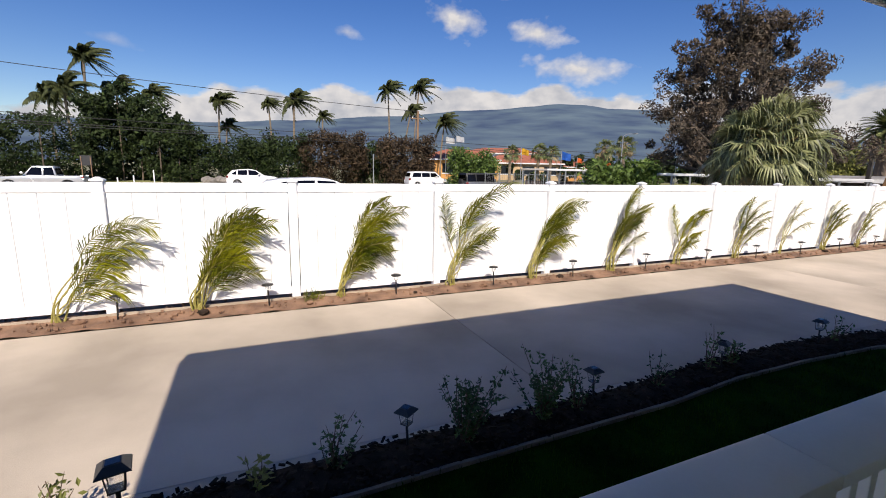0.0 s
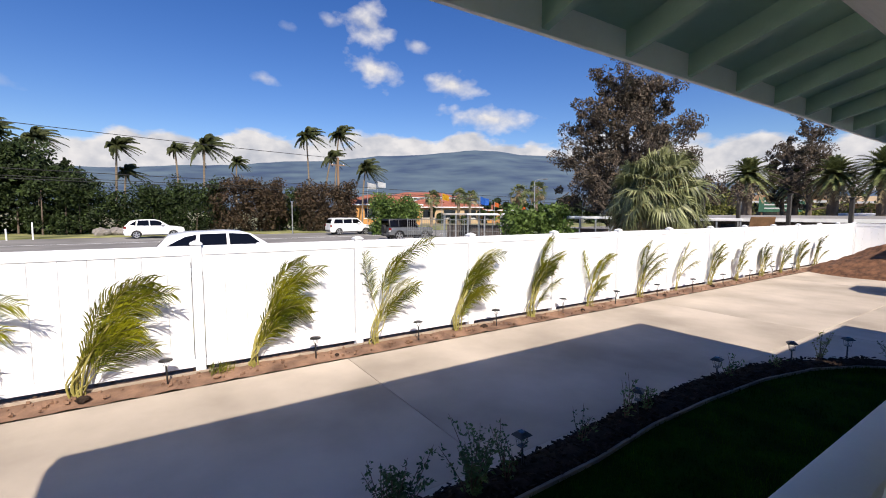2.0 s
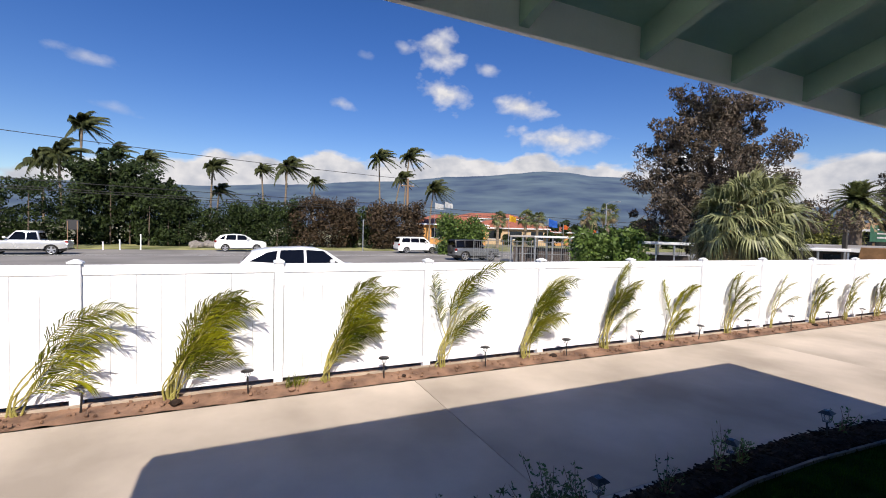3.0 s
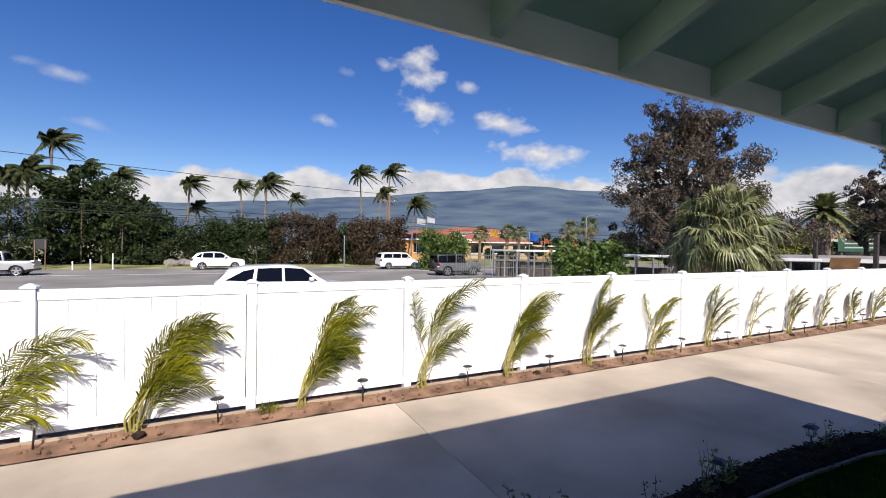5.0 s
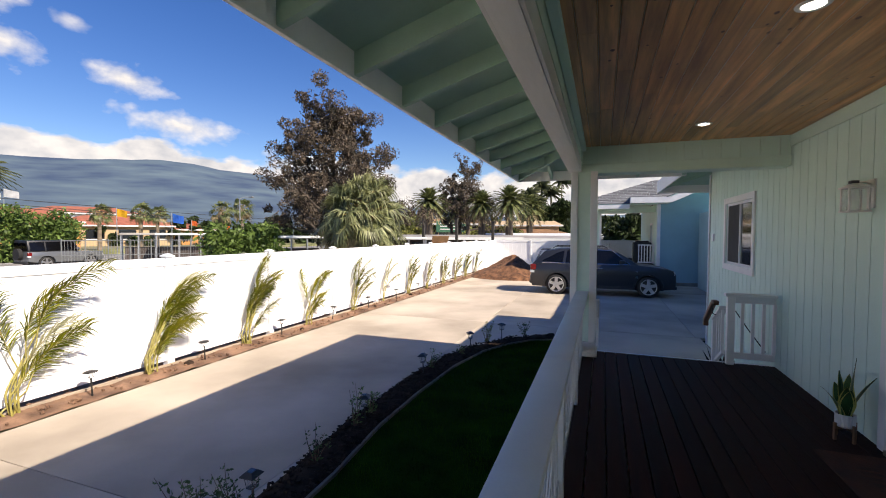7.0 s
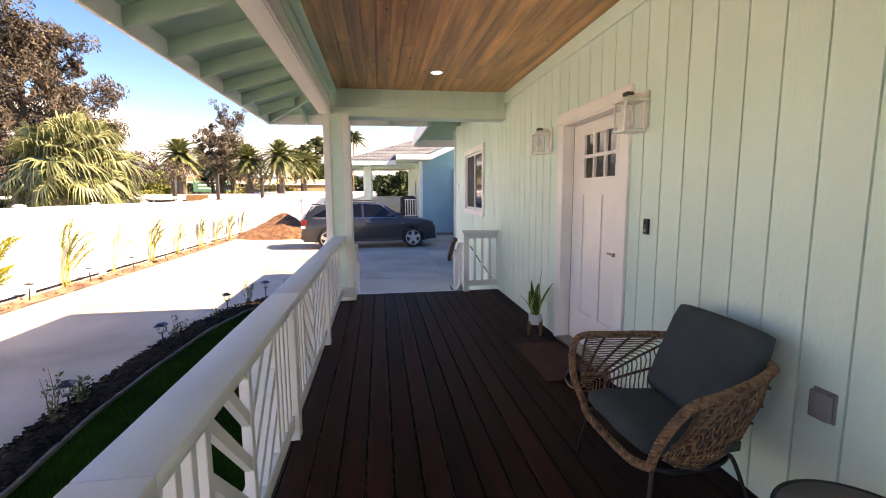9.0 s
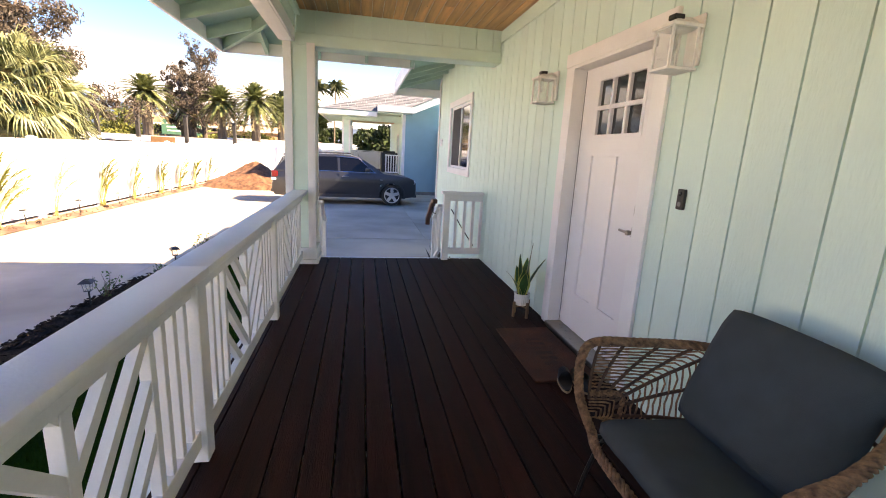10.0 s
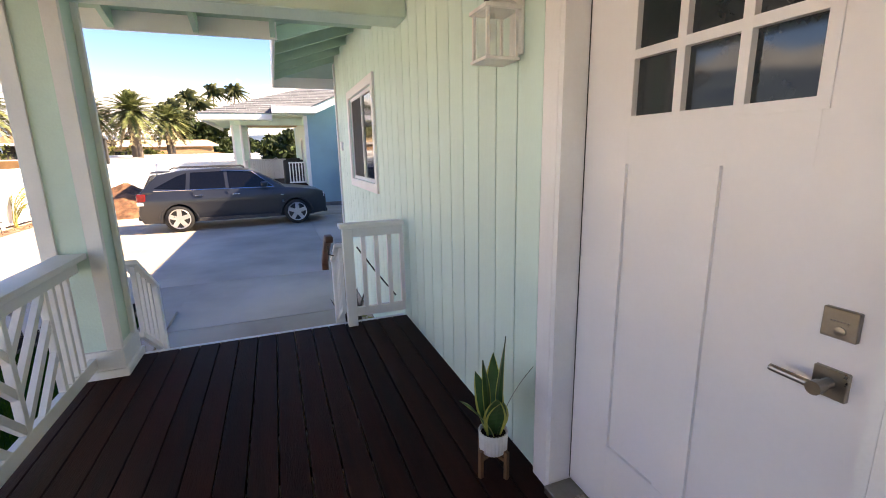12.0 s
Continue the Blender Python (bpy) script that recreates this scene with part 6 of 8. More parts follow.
    part("rear_bumper", bevel(box(B(), -L - 0.05, -L + 0.06, -W * 0.82, W * 0.82, 0.36, 0.48), 0.02), TRIMB, c)
    part("underbody", box(B(), wr - 0.5, wf + 0.5, -W * 0.80, W * 0.80, 0.24, 0.62), BLACK, c)
    part("grille", bevel(box(B(), L - 0.03, L + 0.008, -0.42, 0.42, 0.50, 0.70), 0.01), TRIMB, c)
    if kind == "suv" and not simple:
        part("spoiler", bevel(box(B(), -L + 0.34, -L + 0.66, -W * 0.64, W * 0.64, H - 0.11, H - 0.075), 0.012), paint, c)
    if kind == "jeep":
        part("spare_wheel", lathe(B(), [(0.2, -0.1), (0.36, -0.1), (0.37, 0.1), (0.2, 0.1)], 20, pose(-L - 0.13, 0, 0.95, 0, 90, 0)), TYRE, c)
    return c


GREYCAR = coat("dark_grey_metallic_paint", (0.022, 0.024, 0.030), 0.34, 0.12)
WHITECAR = coat("white_car_paint", (0.75, 0.75, 0.74), metal=0.0)
GREYJEEP = coat("grey_car_paint", (0.18, 0.19, 0.20))
PICKUP = coat("silver_car_paint", (0.55, 0.55, 0.54))
car(pose(0.02, 18.25, GZ, 0, 0, 3) @ Matrix.Scale(1.06, 4), "dark grey metallic SUV parked across the driveway", GREYCAR, 4.86, 1.84, 1.70, r=0.365)
car(pose(-17.6, 2.45, GZ - 0.06, 0, 0, 88), "white SUV standing just behind the fence", WHITECAR, 5.0, 1.9, 1.74, simple=True, group="cars on the road")
car(pose(-45.0, 17.8, GZ - 0.06, 0, 0, 90), "white minivan driving on the asphalt road", WHITECAR, 4.8, 1.85, 1.78, "van", simple=True, group="cars on the road")
car(pose(-33.8, 18.8, GZ - 0.06, 0, 0, 88), "grey off-road car with a black hardtop on the asphalt", GREYJEEP, 4.3, 1.85, 1.82, "jeep", 0.40, simple=True, group="cars on the road")
car(pose(-47.5, 0.2, GZ - 0.06, 0, 0, 90), "white SUV driving on the far lane of the road", WHITECAR, 4.6, 1.8, 1.70, simple=True, group="cars on the road")
car(pose(-42.0, -14.2, GZ - 0.06, 0, 0, -88), "pale pickup truck driving on the road", PICKUP, 5.2, 1.85, 1.75, "pickup", 0.36, simple=True, group="cars on the road")

# ---- heap of earth at the end of the driveway ----
bm = B()
n = 46
g2 = []
for i in range(n + 1):
    row = []
    for j in range(n + 1):
        u, v = 2 * i / n - 1, 2 * j / n - 1
        x, y = -4.35 + 2.35 * u, 23.2 + 1.9 * v
        d = math.sqrt(u * u + v * v)
        h = 1.12 * max(0.0, 1 - d) ** 0.85 * (1 + 0.25 * noise.noise((x * 1.3, y * 1.3, 2))) + 0.10 * noise.noise((x * 5, y * 5, 0)) * (d < 0.97)
        row.append(bm.verts.new((x, y, GZ - 0.03 + max(0.0, h))))
    g2.append(row)
for i in range(n):
    for j in range(n):
        bm.faces.new((g2[i][j], g2[i + 1][j], g2[i + 1][j + 1], g2[i][j + 1]))
HEAP = mat("loose_red_earth", (0.115, 0.050, 0.024), 0.95, var=0.4, scale=5, fine=40, bump=1.0, tint=(0.17, 0.080, 0.040))
tagged(part("earth_mound", smooth(bm), HEAP), "heap of red-brown earth at the end of the driveway", "earth heap")

# ---- the neighbouring house ----
HY = 22.0
h2 = thing("neighbour_house", Matrix(), "mint and blue neighbouring bungalow with a porch and grey shingle roof", "house")
bm = box(B(), 2.45, 11.0, HY, HY + 0.14, GZ + 0.15, 2.95)
prism(bm, [(2.45, 2.95), (11.15, 2.95), (11.15, 3.05), (6.8, 5.0), (2.45, 3.05)], HY, HY + 0.14, "y")
part("side_wall", bm, BLUE, h2, "blue painted side wall")
part("footing", box(B(), 2.43, 11.02, HY - 0.03, HY + 0.15, GZ - 0.08, GZ + 0.149), CONC_EDGE, h2)
bm = box(B(), 2.45, 2.59, HY + 0.1405, 24.2, GZ, 3.05)
box(bm, 2.45, 2.59, 24.2, 24.9, GZ, 0.95)
box(bm, 2.45, 2.59, 24.2, 24.9, 2.15, 3.05)
box(bm, 2.45, 2.59, 24.9, 31.0, GZ, 3.05)
part("front_wall", bm, MINT, h2)
part("corner_board", bevel(box(B(), 2.425, 2.57, HY - 0.022, HY - 0.001, GZ + 0.15, 3.04), 0.003), WHITE, h2)
w2 = part("window", box(B(), 2.53, 2.56, 24.2, 24.9, 0.95, 2.15), DARKGLASS, h2)
bm = box(B(), 2.42, 2.449, 24.1, 24.2, 0.85, 2.25)
box(bm, 2.42, 2.449, 24.9, 25.0, 0.85, 2.25)
box(bm, 2.42, 2.449, 24.201, 24.899, 2.15, 2.25)
box(bm, 2.42, 2.449, 24.201, 24.899, 0.85, 0.95)
part("window_frame", bm, WHITE, w2)
part("porch_floor", box(B(), -0.3, 2.45, HY + 0.8, 29.0, 0.0, 0.25), DECK, h2)
part("porch_skirt", box(B(), -0.3, 2.45, HY + 0.81, 28.9, GZ - 0.05, -0.0005), WHITE, h2)
for y in (HY + 1.0, 28.7):
    bm = box(B(), -0.32, 0.04, y - 0.16, y + 0.16, 0.25, 2.72)
    bevel(bm, 0.01)
    p = part("porch_post", bm, MINT_TRIM, h2)
    for sx in (-0.335, -0.03):
        part("corner_board", box(B(), sx, sx + 0.085, y - 0.18, y - 0.161, 0.25, 2.71), WHITE, p)
part("porch_beam", box(B(), -0.32, 0.04, HY + 0.6, 28.9, 2.72, 3.0), MINT_TRIM, h2)
part("porch_beam", box(B(), 0.041, 2.44, HY + 0.84, HY + 1.16, 2.72, 3.0), MINT_TRIM, h2)
part("porch_ceiling", box(B(), 0.041, 2.44, HY + 1.17, 28.9, 2.96, 3.0), CEDAR, h2)
# railing at the far end with slats in chevrons, and a short one beside the entrance
FY = 28.62
part("top_rail", box(B(), 0.05, 2.44, FY - 0.05, FY + 0.05, 1.27, 1.32), WHITE, h2)
part("bottom_rail", box(B(), 0.05, 2.44, FY - 0.02, FY + 0.02, 0.34, 0.41), WHITE, h2)
for i in range(6):
    part("railing_slat", box(B(), 0.10 + 0.11 * i, 0.145 + 0.11 * i, FY - 0.018, FY + 0.018, 0.411, 1.269), WHITE, h2)
    part("railing_slat", box(B(), 1.84 + 0.11 * i, 1.885 + 0.11 * i, FY - 0.018, FY + 0.018, 0.411, 1.269), WHITE, h2)
for sgn in (-1, 1):
    for i in range(5):
        part("railing_slat", box(B(), -0.025, 0.025, -0.018, 0.018, -0.34, 0.34, pose(1.28 + sgn * 0.25, FY, 0.53 + 0.155 * i, 0, -sgn * 45, 0) @ pose(0, 0, 0)), WHITE, h2)
part("top_rail", box(B(), 1.72, 2.44, HY + 0.93, HY + 1.03, 1.15, 1.20), WHITE, h2)
part("bottom_rail", box(B(), 1.72, 2.44, HY + 0.96, HY + 1.0, 0.32, 0.38), WHITE, h2)
for i in range(6):
    part("railing_slat", box(B(), 1.74 + 0.125 * i, 1.785 + 0.125 * i, HY + 0.962, HY + 0.998, 0.381, 1.149), WHITE, h2)
bbq = thing("barbecue_grill", pose(1.95, HY + 1.7, 0.25), "black covered barbecue grill on the neighbouring porch", "grill")
part("cover", bevel(box(B(), -0.42, 0.42, -0.28, 0.28, 0.02, 1.05), 0.06, 2), BLACK, bbq)
part("lid_bulge", bevel(box(B(), -0.30, 0.30, -0.22, 0.22, 1.03, 1.12), 0.04, 2), BLACK, bbq)
part("railing", box(B(), -0.2, -0.1, HY + 1.2, 28.55, 1.22, 1.27), WHITE, h2)
for i in range(40):
    part("railing_slat", box(B(), -0.17, -0.13, HY + 1.3 + 0.18 * i, HY + 1.34 + 0.18 * i, 0.26, 1.22), WHITE, h2)
bm = B()
roof_plane(bm, (-1.25, 21.45, 3.0), (2.2, 21.45, 3.0), (5.35, 25.3, 4.42), (2.6, 25.3, 4.42), 0.05)
roof_plane(bm, (-1.25, 21.45, 3.0), (2.6, 25.3, 4.42), (2.6, 26.3, 4.42), (-1.25, 30.15, 3.0), 0.05)
roof_plane(bm, (2.6, 26.3, 4.42), (5.35, 26.3, 4.42), (2.2, 30.15, 3.0), (-1.25, 30.15, 3.0), 0.05)
part("porch_roof", bm, MINT_TRIM, h2)
bm = B()
roof_plane(bm, (2.70, 20.9, 3.24), (6.8, 20.9, 5.085), (6.8, 32.0, 5.085), (2.70, 32.0, 3.24), 0.04)
roof_plane(bm, (6.8, 20.9, 5.085), (10.9, 20.9, 3.24), (10.9, 32.0, 3.24), (6.8, 32.0, 5.085), 0.04)
part("main_roof", bm, MINT_TRIM, h2)
roof_top = B()
roof_plane(roof_top, (2.66, 20.85, 3.27), (6.8, 20.85, 5.13), (6.8, 32.05, 5.13), (2.66, 32.05, 3.27), 0.02)
roof_plane(roof_top, (6.8, 20.85, 5.13), (10.94, 20.85, 3.27), (10.94, 32.05, 3.27), (6.8, 32.05, 5.13), 0.02)
roof_plane(roof_top, (2.6, 25.3, 4.45), (2.6, 26.3, 4.45), (-1.25, 30.15, 3.03), (-1.25, 21.45, 3.03), 0.02)
part("shingle_slope", roof_top, SHINGLE, h2)
bm = box(B(), -1.28, 1.25, 21.42, 21.45, 2.84, 3.02)
box(bm, -1.28, -1.25, 21.45, 30.15, 2.84, 3.02)
box(bm, 1.25, 2.85, 20.87, 20.90, 3.05, 3.30)
box(bm, 1.25, 1.28, 20.90, 21.60, 3.05, 3.30)
prism(bm, [(2.851, 3.05), (6.8, 4.83), (6.8, 5.08), (2.851, 3.30)], 20.87, 20.90, "y")
prism(bm, [(6.801, 4.83), (10.9, 3.0), (10.9, 3.25), (6.801, 5.08)], 20.87, 20.90, "y")
part("fascia", bm, WHITE, h2)
bm = B()
roof_plane(bm, (1.28, 20.9, 3.30), (2.85, 20.9, 3.30), (2.85, 22.4, 3.38), (1.28, 22.4, 3.38), 0.02)
part("eave_return", bm, SHINGLE, h2)
part("eave_soffit", box(B(), -1.24, 1.25, 21.46, HY + 0.83, 2.87, 2.90), MINT_TRIM, h2)
part("eave_soffit", box(B(), 1.281, 2.85, 20.905, HY - 0.001, 3.06, 3.09), MINT_TRIM, h2)
part("eave_soffit", box(B(), 1.281, 2.44, HY, HY + 0.83, 3.06, 3.09), MINT_TRIM, h2)


def courses(x0, x1, y0, z0, slope, left, right, rows_n, step=0.26):
    """Shingle courses climbing a hip slope away from +y."""
    for k in range(rows_n):
        y = y0 + step * k
        a, b = x0 + left * step * k, x1 - right * step * k
        if b - a < 0.3:
            break
        x, first = a, True
        bm = B()
        while x < b - 0.02:
            w = min(random.uniform(0.30, 0.46), b - x)
            w = b - x if b - x - w < 0.28 else w
            dz = random.uniform(0.004, 0.016)
            m = pose(0, 0, 0)
            v = [bm.verts.new(p) for p in ((x, y, z0 + slope * step * k + 0.012 + dz), (x + w - 0.006, y, z0 + slope * step * k + 0.012 + dz),
                                           ((x + w - 0.006) if x + w < b - 0.02 else b - right * step, y + step + 0.02, z0 + slope * step * (k + 1) + 0.004), (x + (left * step if first else 0), y + step + 0.02, z0 + slope * step * (k + 1) + 0.004),
                                           (x, y, z0 + slope * step * k), (x + w - 0.006, y, z0 + slope * step * k))]
            bm.faces.new(v[:4])
            bm.faces.new((v[4], v[5], v[1], v[0]))
            first = False
            x += w
        part("shingle_course", bm, SHINGLE, h2)


random.seed(5)
courses(-1.27, 2.2, 21.41, 3.062, 0.369, 1.0, -0.82, 15)

# ---- trees ----
BARK = mat("grey_brown_bark", (0.13, 0.10, 0.075), 0.95, var=0.35, scale=3, fine=25, bump=0.9, stretch=(1, 1, 0.3))
PALMBARK = mat("palm_trunk", (0.20, 0.155, 0.11), 0.95, var=0.3, scale=2, fine=14, bump=0.9, stretch=(0.4, 0.4, 3))
IRON = leafy("ironwood_foliage", (0.046, 0.042, 0.030), (0.135, 0.100, 0.072), island=0.9, rough=0.65, thru=0.10)
HEDGE = leafy("hedge_leaves", (0.010, 0.021, 0.006), (0.036, 0.056, 0.013), island=1.1, rough=0.7, thru=0.08)
HEDGE_R = leafy("russet_leaves", (0.034, 0.028, 0.015), (0.080, 0.050, 0.028), island=0.9, rough=0.7, thru=0.08)
HEDGE_L = leafy("bright_leaves", (0.055, 0.10, 0.02), (0.12, 0.18, 0.04), island=0.7, thru=0.2)
HEDGE_Y = leafy("yellow_green_leaves", (0.10, 0.12, 0.025), (0.26, 0.26, 0.07), island=0.8, thru=0.2)
COCO = leafy("coconut_leaves", (0.022, 0.033, 0.010), (0.070, 0.078, 0.026), island=0.8, rough=0.65, thru=0.12)
FAN = leafy("fan_palm_leaves", (0.060, 0.078, 0.024), (0.29, 0.295, 0.135), island=1.1, rough=0.42, thru=0.15)
FAN_STALK = mat("palm_leaf_stalk", (0.36, 0.26, 0.11), 0.6, var=0.25, scale=4, fine=30, bump=0.1)
DATE = leafy("date_palm_leaves", (0.060, 0.082, 0.026), (0.19, 0.205, 0.080), island=0.8, rough=0.5, thru=0.12)
FAN_GREEN = leafy("green_fan_palm_leaves", (0.065, 0.085, 0.028), (0.15, 0.17, 0.065), island=0.7, rough=0.4, thru=0.2)
FAN_DRY = leafy("dry_fan_leaves", (0.25, 0.19, 0.10), (0.36, 0.29, 0.16), island=0.5, thru=0.2)


def place(az, d):
    """A place on the ground d metres from the porch, by degrees to the left of +y."""
    return 0.2 - d * math.sin(radians(az)), d * math.cos(radians(az))


def tris(name, verts, faces, material, parent, label=""):
    me = bpy.data.meshes.new(name)
    me.from_pydata(verts, [], faces)
    me.materials.append(material)
    ob = new(name, me)
    ob.parent = parent
    if label:
        tagged(ob, label)
    return ob


def clumps(rng, centres, radii, per, size, squash=0.75, hang=0.0, slim=0.45):
    """Loose leaves round many centres."""
    v, f = [], []
    for c, r in zip(centres, radii):
        for k in range(per):
            d = rng.normal(size=3)
            d /= np.linalg.norm(d) + 1e-9
            p = np.array(c) + d * r * rng.uniform(0.35, 1.0) ** 0.6 * np.array((1, 1, squash))
            a = rng.normal(size=3)
            a /= np.linalg.norm(a)
            a[2] -= hang
            b = np.cross(a, rng.normal(size=3))
            b /= np.linalg.norm(b) + 1e-9
            s = size * rng.uniform(0.5, 1.4)
            i = len(v)
            v += [tuple(p - a * s), tuple(p + b * s * slim), tuple(p + a * s), tuple(p - b * s * slim)]
            f.append((i, i + 1, i + 2, i + 3))
    return v, f


def limb_tree(name, az, d, h, wide, label, material, seed, per=60, size=0.16, n_limbs=16, lean=0.0, low=0.3, cat="tree"):
    """A tapered trunk that forks into limbs, with foliage in tufts along their ends."""
    rng = np.random.default_rng(seed)
    x, y = place(az, d)
    t = thing(name, pose(x, y, GZ - 0.1), label, cat)
    bm = B()
    trunk = [(0, 0, -0.2), (0.1, 0.05, h * 0.25), (-0.1, 0.1, h * 0.5), (0.05 + lean * h * 0.1, 0, h * 0.86)]
    ln = bez(trunk, 5)
    tube(bm, ln, [0.030 * h * (1 - 0.85 * k / (len(ln) - 1)) for k in range(len(ln))], 8)
    cs, rs = [], []
    for i in range(n_limbs):
        f = low + (0.95 - low) * (i + 0.5) / n_limbs
        p = ln[int(f * (len(ln) - 1))]
        a = i * 2.4 + rng.uniform(-0.4, 0.4)
        reach = wide * 0.5 * (1.10 - 0.85 * max(0.0, f - 0.3) / 0.7) * rng.uniform(0.65, 1.1)
        q = p + Vector((math.cos(a) * reach, math.sin(a) * reach, rng.uniform(0.05, 0.28) * h))
        m = p.lerp(q, 0.5) + Vector((0, 0, -0.03 * h))
        lb = bez([p, m, q], 4)
        tube(bm, lb, [0.011 * h * (1 - 0.85 * k / (len(lb) - 1)) for k in range(len(lb))], 5)
        for k in range(12):
            g = rng.uniform(0.30, 1.10)
            c = p.lerp(q, min(g, 1.0)) + Vector(rng.normal(size=3) * 0.04 * wide)
            cs.append(tuple(c))
            rs.append(rng.uniform(0.024, 0.062) * wide)
    for k in range(10):
        cs.append((lean * h * 0.1 + rng.normal() * 0.05 * wide, rng.normal() * 0.05 * wide, h * rng.uniform(0.76, 0.91)))
        rs.append(0.05 * wide)
    part("trunk", bm, BARK, t)
    v, f = clumps(rng, cs, rs, per, size, 0.9, 0.3, 0.32)
    tris("crown", v, f, material, t)
    return t


limb_tree("ironwood_tree", 34.0, 33.0, 12.6, 12.0, "tall ragged brown-green ironwood tree behind the fence", IRON, 3, per=165, size=0.115, n_limbs=34, low=0.18)
limb_tree("ironwood_tree", 16.9, 52.0, 11.0, 9.2, "distant ragged brown-green ironwood tree", IRON, 5, per=70, size=0.13, n_limbs=18, low=0.35)
limb_tree("ironwood_tree", 19.0, 56.0, 10.0, 5.5, "slim distant ironwood tree", IRON, 6, per=60, size=0.14, n_limbs=12, low=0.35)


def coconut(az, d, h, seed, label, lean=0.05, r=2.3):
    """A bare leaning trunk with a wind-combed head of feather leaves."""
    rng = random.Random(seed)
    x, y = place(az, d)
    t = thing("coconut_palm", pose(x, y, GZ - 0.1), label, "palm", "distant coconut palms")
    top = Vector((lean * h * 0.5, lean * h, h))
    bm = tube(B(), bez([(0, 0, -0.2), (0, 0.25 * lean * h, h * 0.5), top], 6), [0.20, 0.17, 0.16, 0.15, 0.15, 0.15, 0.14, 0.14, 0.14, 0.13, 0.13, 0.13, 0.12], 8)
    part("trunk", bm, PALMBARK, t)
    v, f = [], []
    for i in range(36):
        a = i * 2.4
        el = rng.uniform(-0.45, 1.45)
        dirv = Vector((math.cos(a) * math.cos(el), math.sin(a) * math.cos(el), math.sin(el)))
        ll = r * 1.15 * rng.uniform(0.75, 1.1)
        pts = []
        for k in range(9):
            s = k / 8
            pts.append(top + dirv * ll * s + Vector((0.05, 0.34, -0.46)) * ll * s ** 2.0)
        for k in range(1, 9):
            p = pts[k]
            dd = (pts[k] - pts[k - 1]).normalized()
            side = dd.cross(Vector((0, 0, 1))).normalized()
            for s in (-1, 1):
                for j in range(2):
                    q = p - dd * (ll / 16) * j
                    tip = q + (side * s * 0.45 + dd * 0.55 + Vector((0, 0.45, -0.60))).normalized() * r * 0.34 * (1.15 - k / 14)
                    i0 = len(v)
                    v += [tuple(q - dd * 0.17), tuple(q + dd * 0.17), tuple(tip)]
                    f.append((i0, i0 + 1, i0 + 2))
        for k in range(8):
            i0 = len(v)
            w = Vector((0, 0, 0.03))
            v += [tuple(pts[k] - w), tuple(pts[k + 1] - w), tuple(pts[k + 1] + w), tuple(pts[k] + w)]
            f.append((i0, i0 + 1, i0 + 2, i0 + 3))
    tris("crown", v, f, COCO, t)


# heading, distance, height of the crown's heart
for i, (az, d, el, lean, r) in enumerate(((73.3, 82, 9.3, -0.02, 3.0), (70.3, 84, 9.6, 0.05, 3.2), (71.6, 84, 6.9, 0.10, 2.6), (93.0, 80, 6.9, 0.03, 2.7), (84.9, 74, 7.5, 0.02, 3.2),
                                          (87.3, 84, 7.0, -0.03, 2.2), (81.6, 86, 5.9, 0.02, 2.0), (66.9, 78, 5.7, 0.06, 3.0), (99.4, 82, 7.1, 0.04, 2.8), (104.7, 72, 9.8, 0.03, 3.0),
                                          (106.0, 70, 6.9, -0.03, 3.2), (107.3, 74, 5.9, -0.02, 3.2), (102.2, 74, 7.3, 0.02, 2.8), (92.4, 84, 4.2, 0.06, 2.4),
                                          (7.4, 92, 6.1, 0.0, 3.0), (5.0, 96, 6.8, 0.02, 3.0), (3.0, 96, 6.9, 0.04, 3.0), (9.0, 90, 5.1, 0.0, 3.0), (6.2, 90, 5.2, -0.02, 3.0), (8.2, 88, 4.2, 0.0, 2.8), (10.0, 94, 4.6, 0.02, 2.8))):
    coconut(az, d, 2.32 + d * math.tan(radians(el)), 50 + i, "tall windblown coconut palm far behind the fence", lean, r * 0.84)


